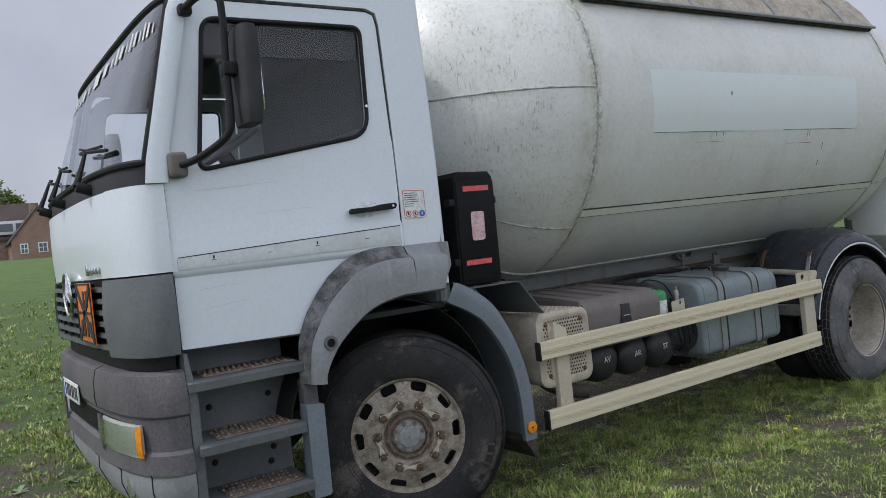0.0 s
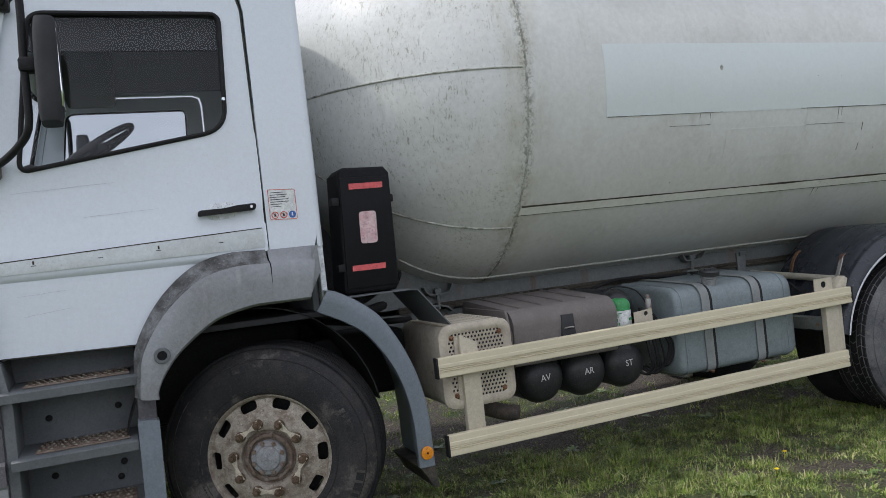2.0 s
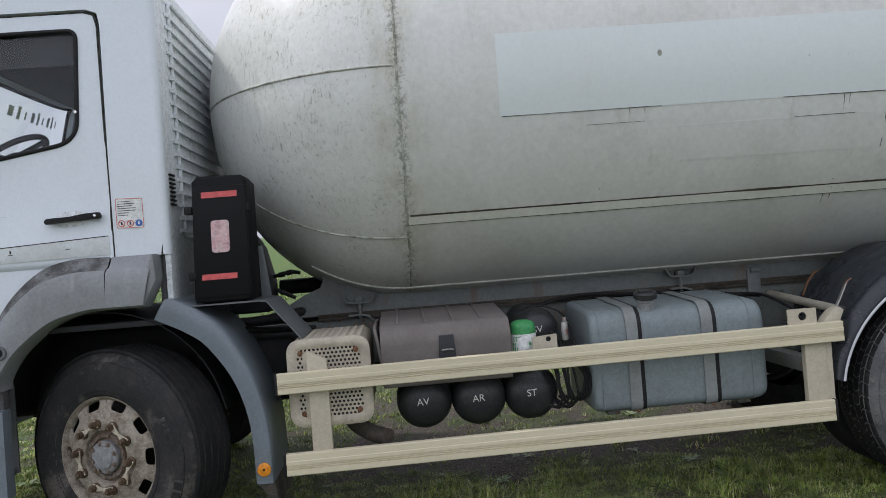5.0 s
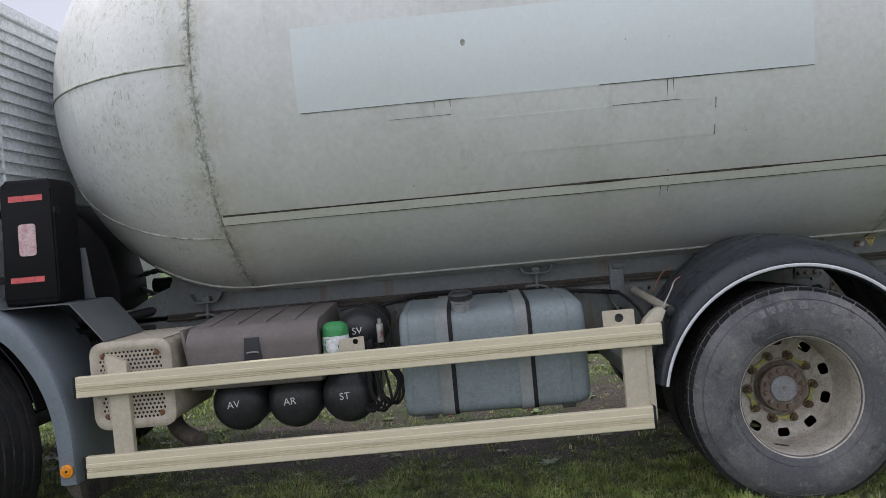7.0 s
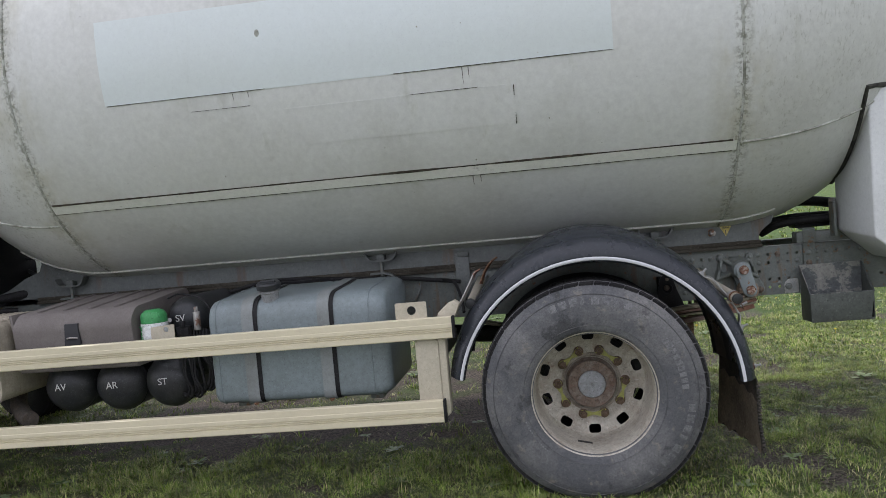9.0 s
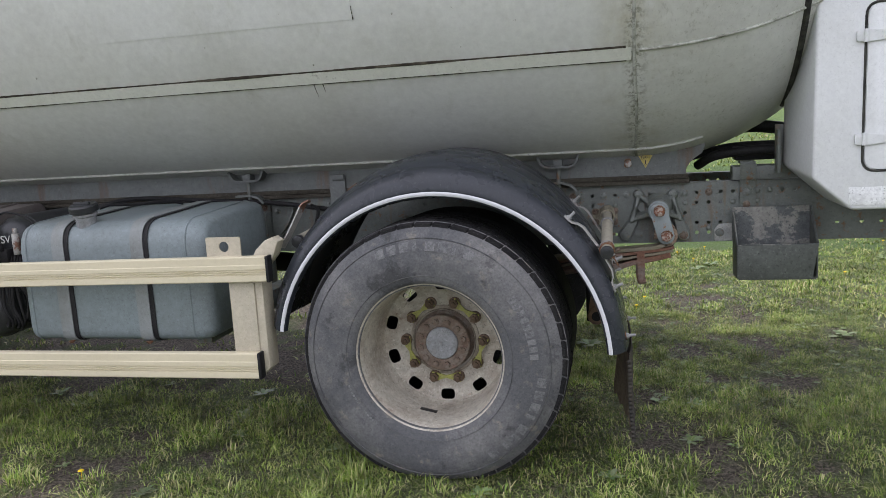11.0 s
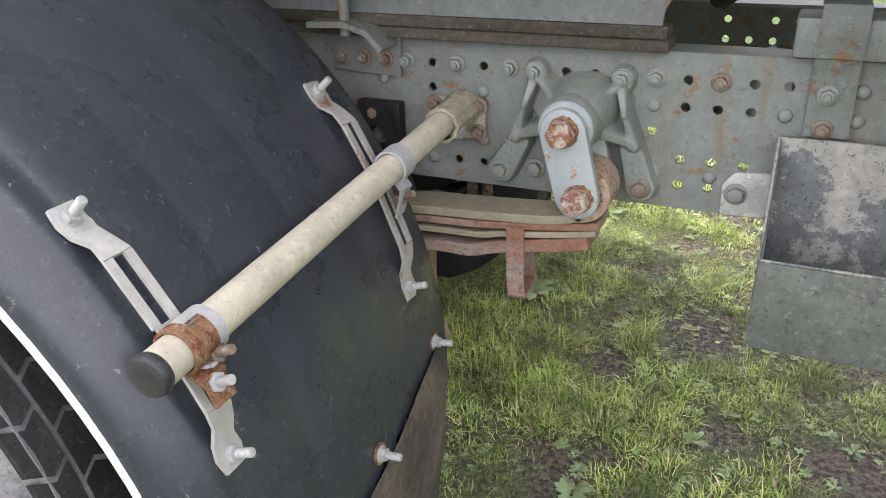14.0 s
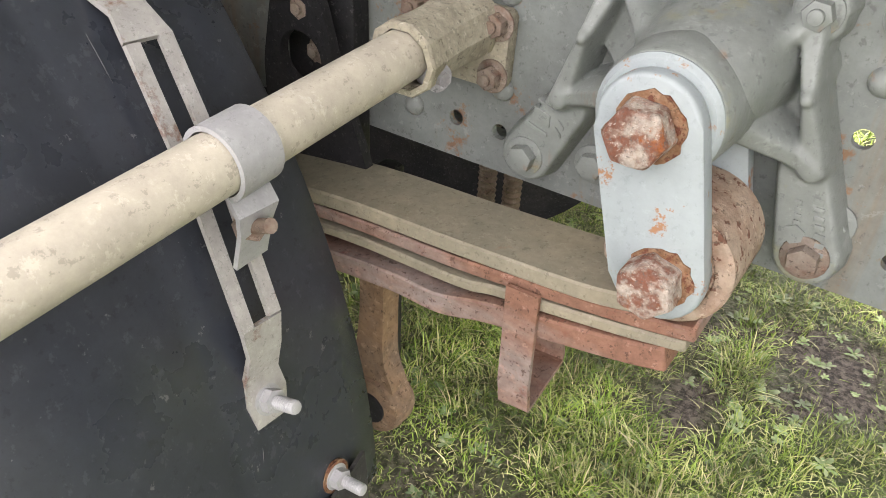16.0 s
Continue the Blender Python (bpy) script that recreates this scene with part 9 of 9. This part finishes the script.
stuff_mesh("grass", [
    blades(130000, 6.5, 8.7, 4.2, 6.3, 0.008, 0.026, 0.0010, 1, 6, 0.04, 1.5),
    blades(42000, 6.5, 8.7, 4.2, 6.3, 0.022, 0.056, 0.0011, 7, 30, 0.0, 1.3),
    blades(40000, 6.4, 9.4, 6.3, 9.0, 0.016, 0.048, 0.0028, 11, 8, 0.1, 1.3),
    blades(80000, 2.2, 6.5, 2.8, 4.6, 0.012, 0.036, 0.0018, 2, 5, 0.1, 1.4),
    blades(22000, 2.2, 6.5, 2.8, 4.3, 0.03, 0.072, 0.0019, 12, 30, 0.0, 1.3),
    blades(16000, 0.0, 2.2, 3.6, 6.0, 0.02, 0.055, 0.003, 13, 8, 0.1, 1.3),
    blades(30000, -2.0, 1.4, 2.3, 6.0, 0.02, 0.055, 0.0026, 14, 8, 0.1, 1.3),
    blades(36000, 2.0, 8.0, 1.5, 2.8, 0.015, 0.045, 0.0024, 15, 7, 0.1, 1.3),
    blades(60000, 6.5, 9.8, 2.4, 4.2, 0.012, 0.038, 0.0017, 3, 6, 0.08, 1.4),
    blades(12000, 6.5, 9.8, 2.4, 4.2, 0.03, 0.07, 0.0019, 9, 28, 0.0, 1.3),
    blades(38000, -1.0, 6.5, 4.6, 9.0, 0.02, 0.055, 0.0036, 4, 8, 0.15, 1.3),
    blades(30000, 8.7, 14.0, 4.2, 12.0, 0.022, 0.06, 0.0042, 5, 8, 0.15, 1.3),
    blades(30000, -4.0, 3.0, 6.0, 16.0, 0.03, 0.085, 0.006, 6, 8),
    blades(22000, -6.0, 24.0, 12.0, 30.0, 0.05, 0.13, 0.012, 8, 8),
], BLADE, "short green grass with dry straw blades on worn soil")


def rosette_set(count, x0, x1, y0, y1, seed, size):
    """Broad-leaved herbs: flat rosettes of lobed leaves, two quads and a tip each."""
    g = np.random.default_rng(seed)
    vs, qs, ts, n = [], [], [], 0
    for _ in range(count):
        x, y = g.uniform(x0, x1), g.uniform(y0, y1)
        s = size * g.uniform(0.6, 1.4)
        for a in np.arange(g.integers(6, 11)) * 2.4 + g.uniform(0, 6):
            d = np.array((np.cos(a), np.sin(a), 0))
            w = np.array((-np.sin(a), np.cos(a), 0)) * s * g.uniform(0.13, 0.2)
            up = g.uniform(0.15, 0.7)
            length = s * g.uniform(0.7, 1.1)
            p = np.array((x, y, ground_z(x, y)))
            ring = []
            for u, k, lift in ((0.05, 0.25, 0.1), (0.45, 1.0, 0.75), (0.8, 0.85, 0.9)):
                c = p + d * length * u * (1 - 0.3 * up) + np.array((0, 0, length * up * 0.6 * lift))
                ring += [c - w * k, c + w * k]
            ring.append(p + d * length * (1 - 0.25 * up) + np.array((0, 0, length * up * 0.5)))
            vs.append(np.array(ring))
            qs += [(n, n + 1, n + 3, n + 2), (n + 2, n + 3, n + 5, n + 4)]
            ts.append((n + 4, n + 5, n + 6))
            n += 7
    return np.concatenate(vs), np.array(qs), np.array(ts)


stuff_mesh("herb_rosettes", [rosette_set(240, 6.4, 9.3, 4.4, 7.4, 21, 0.027), rosette_set(1100, 6.4, 9.3, 4.4, 7.4, 25, 0.018), rosette_set(120, 1.0, 9.5, 2.6, 5.0, 22, 0.055), rosette_set(120, 0.0, 14.0, 5.0, 12.0, 23, 0.09)], HERB, "flat broad-leaved weeds among the grass")

# dandelion flowers
bm = B()
lathe(bm, [(0, 0.004), (0.006, 0.005), (0.013, 0.002), (0.016, -0.002), (0.008, -0.006), (0, -0.008)], 12)
cyl(bm, (0, 0, -0.05), (0, 0, -0.006), 0.0018, 5)
FLOWER = mesh_of("flower_head", bm, surface("dandelion_yellow", (0.72, 0.52, 0.02), (0.6, 0.40, 0.02), 0.6, 0, 90, 0.4, 0.7, 0.6))
for x, y in ((7.28, 6.62), (7.22, 6.35), (7.62, 8.6), (7.9, 8.9), (8.1, 8.2), (7.75, 8.3), (9.3, 9.4), (9.6, 9.1), (8.9, 7.6), (7.5, 9.2), (4.93, 3.3), (4.62, 3.05), (-1.0, 9.0), (-0.2, 10.5), (0.4, 12.0), (0.2, 8.4), (-0.8, 12.4), (9.0, 9.9), (9.8, 10.2)):
    tagged(piece("dandelion", FLOWER, None, Matrix.Translation((x, y, ground_z(x, y) + 0.045)) @ Matrix.Diagonal((0.85, 0.85, 0.8, 1))), "small yellow dandelion flower in the grass", "flower", "dandelions in the meadow")

# ---- far houses and trees ----
BRICK = surface("weathered_brick", (0.27, 0.175, 0.135), (0.36, 0.26, 0.21), 0.85, 0, 0.9, 0.4, 0.7, 0.8, 9, 0.3, 0.0)
ROOF_TILE = surface("dark_roof_tile", (0.075, 0.062, 0.058), (0.11, 0.09, 0.08), 0.8, 0, 0.6, 0.4, 0.7, 0.7, 8, 0.3, 0.0)
HOUSE_WHITE = plain("white_woodwork", (0.7, 0.71, 0.7), 0.6)
PANE = plain("dark_window_pane", (0.08, 0.10, 0.12), 0.12)


def house(x, y, turn, w, d, eave, ridge, wall_mat, label, windows, dormer):
    z0 = ground_z(x, y) - 0.3
    m = pose(x, y, z0, 0, 0, turn)
    h = tagged(new("house"), label, "house", "houses across the meadow")
    h.matrix_basis = m
    WORLD[h.name] = m.copy()
    bm = B()
    prism(bm, [(-w / 2, 0), (w / 2, 0), (w / 2, eave), (0, ridge), (-w / 2, eave)], "y", 0, d)
    part("wall", bm, wall_mat, h, "", m)
    for s in (-1, 1):
        bm = B()
        k = 0.35
        prism(bm, [(s * (w / 2 + k), eave - k * (ridge - eave) / (w / 2)), (0, ridge), (0, ridge + 0.22), (s * (w / 2 + k), eave - k * (ridge - eave) / (w / 2) + 0.2)], "y", -0.2, d + 0.2)
        part("roof", bm, ROOF_TILE, h, "", m)
    bm = B()
    box(bm, (-0.4, d * 0.5, ridge - 0.5), (0.4, d * 0.5 + 0.8, ridge + 1.1), 0.03)
    part("chimney", bm, wall_mat, h, "", m)
    for wx, wz, ww, wh in windows:
        bm = B()
        box(bm, (wx - ww / 2 - 0.1, -0.10, wz - wh / 2 - 0.1), (wx + ww / 2 + 0.1, 0.02, wz + wh / 2 + 0.1), 0.02)
        win_ = part("window", bm, HOUSE_WHITE, h, "", m)
        for i in range(2):
            for j in range(2):
                bm = B()
                box(bm, (wx - ww / 2 + i * ww / 2 + 0.04, -0.12, wz - wh / 2 + j * wh / 2 + 0.04), (wx - ww / 2 + (i + 1) * ww / 2 - 0.04, -0.09, wz - wh / 2 + (j + 1) * wh / 2 - 0.04))
                part("pane", bm, PANE, win_, "", m)
    if dormer:
        bm = B()
        box(bm, (-w / 2 - 0.2, 1.0, eave + 0.5), (-w / 2 + 2.2, d - 1.0, eave + 2.4), 0.03)
        dm = part("dormer", bm, HOUSE_WHITE, h, "", m)
        for k in range(4):
            bm = B()
            box(bm, (-w / 2 - 0.25, 1.4 + k * (d - 2.8) / 4, eave + 0.9), (-w / 2 - 0.17, 1.4 + (k + 0.85) * (d - 2.8) / 4, eave + 2.0))
            part("pane", bm, PANE, dm, "", m)
    return h


house(14.2, 120, 0, 7.2, 9.0, 2.9, 7.2, BRICK, "brick house gable with two small white windows", [(-2.1, 1.75, 0.8, 1.2), (0.2, 1.75, 1.0, 1.2)], False)
house(15.5, 131, 90, 10.0, 13.0, 3.2, 8.2, BRICK, "brick house with a dark tiled roof and white dormer", [(-3.0, 1.6, 1.6, 1.4)], True)


def tree(x, y, height, width, seed, label):
    z0 = ground_z(x, y)
    rnd = random.Random(seed)
    t = tagged(new("tree"), label, "tree", "trees behind the houses")
    m = pose(x, y, z0)
    t.matrix_basis = m
    WORLD[t.name] = m.copy()
    bm = B()
    sweep(bm, [(0, 0, -0.3), (0.1, 0, height * 0.3), (0, 0.1, height * 0.65), (0.05, 0, height * 0.95)], [0.28, 0.2, 0.11, 0.03], 8)
    for k in range(16):
        a, h = rnd.uniform(0, 6.28), height * (0.2 + 0.045 * k)
        reach = width * 0.42 * (1 - 0.5 * k / 16)
        sweep(bm, [(0, 0, h), (math.cos(a) * reach * 0.5, math.sin(a) * reach * 0.5, h + reach * 0.6), (math.cos(a) * reach, math.sin(a) * reach, h + reach * 1.3)], [0.09, 0.05, 0.015], 6)
    part("trunk", bm, surface("tree_bark", (0.10, 0.085, 0.065), (0.15, 0.13, 0.10), 0.9, 0, 3), t, "", m)
    g = np.random.default_rng(seed)
    vs, qs = [], []
    n = 0
    for c in range(230):
        u = g.random() ** 0.8
        hz = height * (0.16 + 0.86 * u)
        rr = width * 0.5 * (math.sin(math.pi * min(1.0, 0.12 + 0.85 * (1 - u) ** 0.8)) ** 0.7) * math.sqrt(g.random()) * (0.75 + 0.5 * g.random())
        a = g.uniform(0, 6.28)
        cx, cy = rr * math.cos(a), rr * math.sin(a)
        for _ in range(34):
            p = np.array((cx, cy, hz)) + g.normal(0, 0.36, 3)
            e1 = g.normal(0, 1, 3)
            e1 /= np.linalg.norm(e1)
            e2 = np.cross(e1, g.normal(0, 1, 3))
            e2 /= np.linalg.norm(e2)
            s = g.uniform(0.12, 0.26)
            vs += [p - e1 * s, p + e2 * s * 0.6, p + e1 * s, p - e2 * s * 0.6]
            qs.append((n, n + 1, n + 2, n + 3))
            n += 4
    me = bpy.data.meshes.new("crown")
    me.from_pydata([tuple(v) for v in vs], [], qs)
    me.materials.append(LEAF)
    link_part("crown", me, t, "loose spring-green leaf clumps", m)


LEAF = blade_material("tree_leaf", (0.10, 0.17, 0.04), (0.13, 0.19, 0.055), (0.17, 0.20, 0.075))
tree(10.2, 142, 12.5, 5.0, 31, "tall tree with a loose light green crown")
tree(13.6, 143, 9.5, 3.4, 32, "slender tree with a loose light green crown")
tree(5.0, 144, 13.5, 6.0, 33, "tall tree with a loose green crown")

# low beige building far off
fb = tagged(new("apartment_building"), "low beige building with a row of windows", "building")
fm = pose(-1.0, 150, ground_z(-1, 150) - 0.3)
fb.matrix_basis = fm
WORLD[fb.name] = fm.copy()
bm = B()
box(bm, (-9, 0, 0), (9, 9, 6.2), 0.05)
part("wall", bm, surface("beige_render", (0.5, 0.44, 0.34), (0.44, 0.39, 0.3), 0.8, 0, 0.6), fb, "", fm)
bm = B()
box(bm, (-7, 1, 6.2), (7, 8, 8.4), 0.05)
up = part("upper_storey", bm, HOUSE_WHITE, fb, "", fm)
for k in range(10):
    bm = B()
    box(bm, (-6.6 + k * 1.35, 0.9, 6.7), (-5.6 + k * 1.35, 1.02, 7.9))
    part("window", bm, PANE, up, "", fm)
for k in range(7):
    bm = B()
    box(bm, (-8 + k * 2.4, -0.08, 3.6), (-6.8 + k * 2.4, 0.04, 5.0))
    part("window", bm, PANE, fb, "", fm)
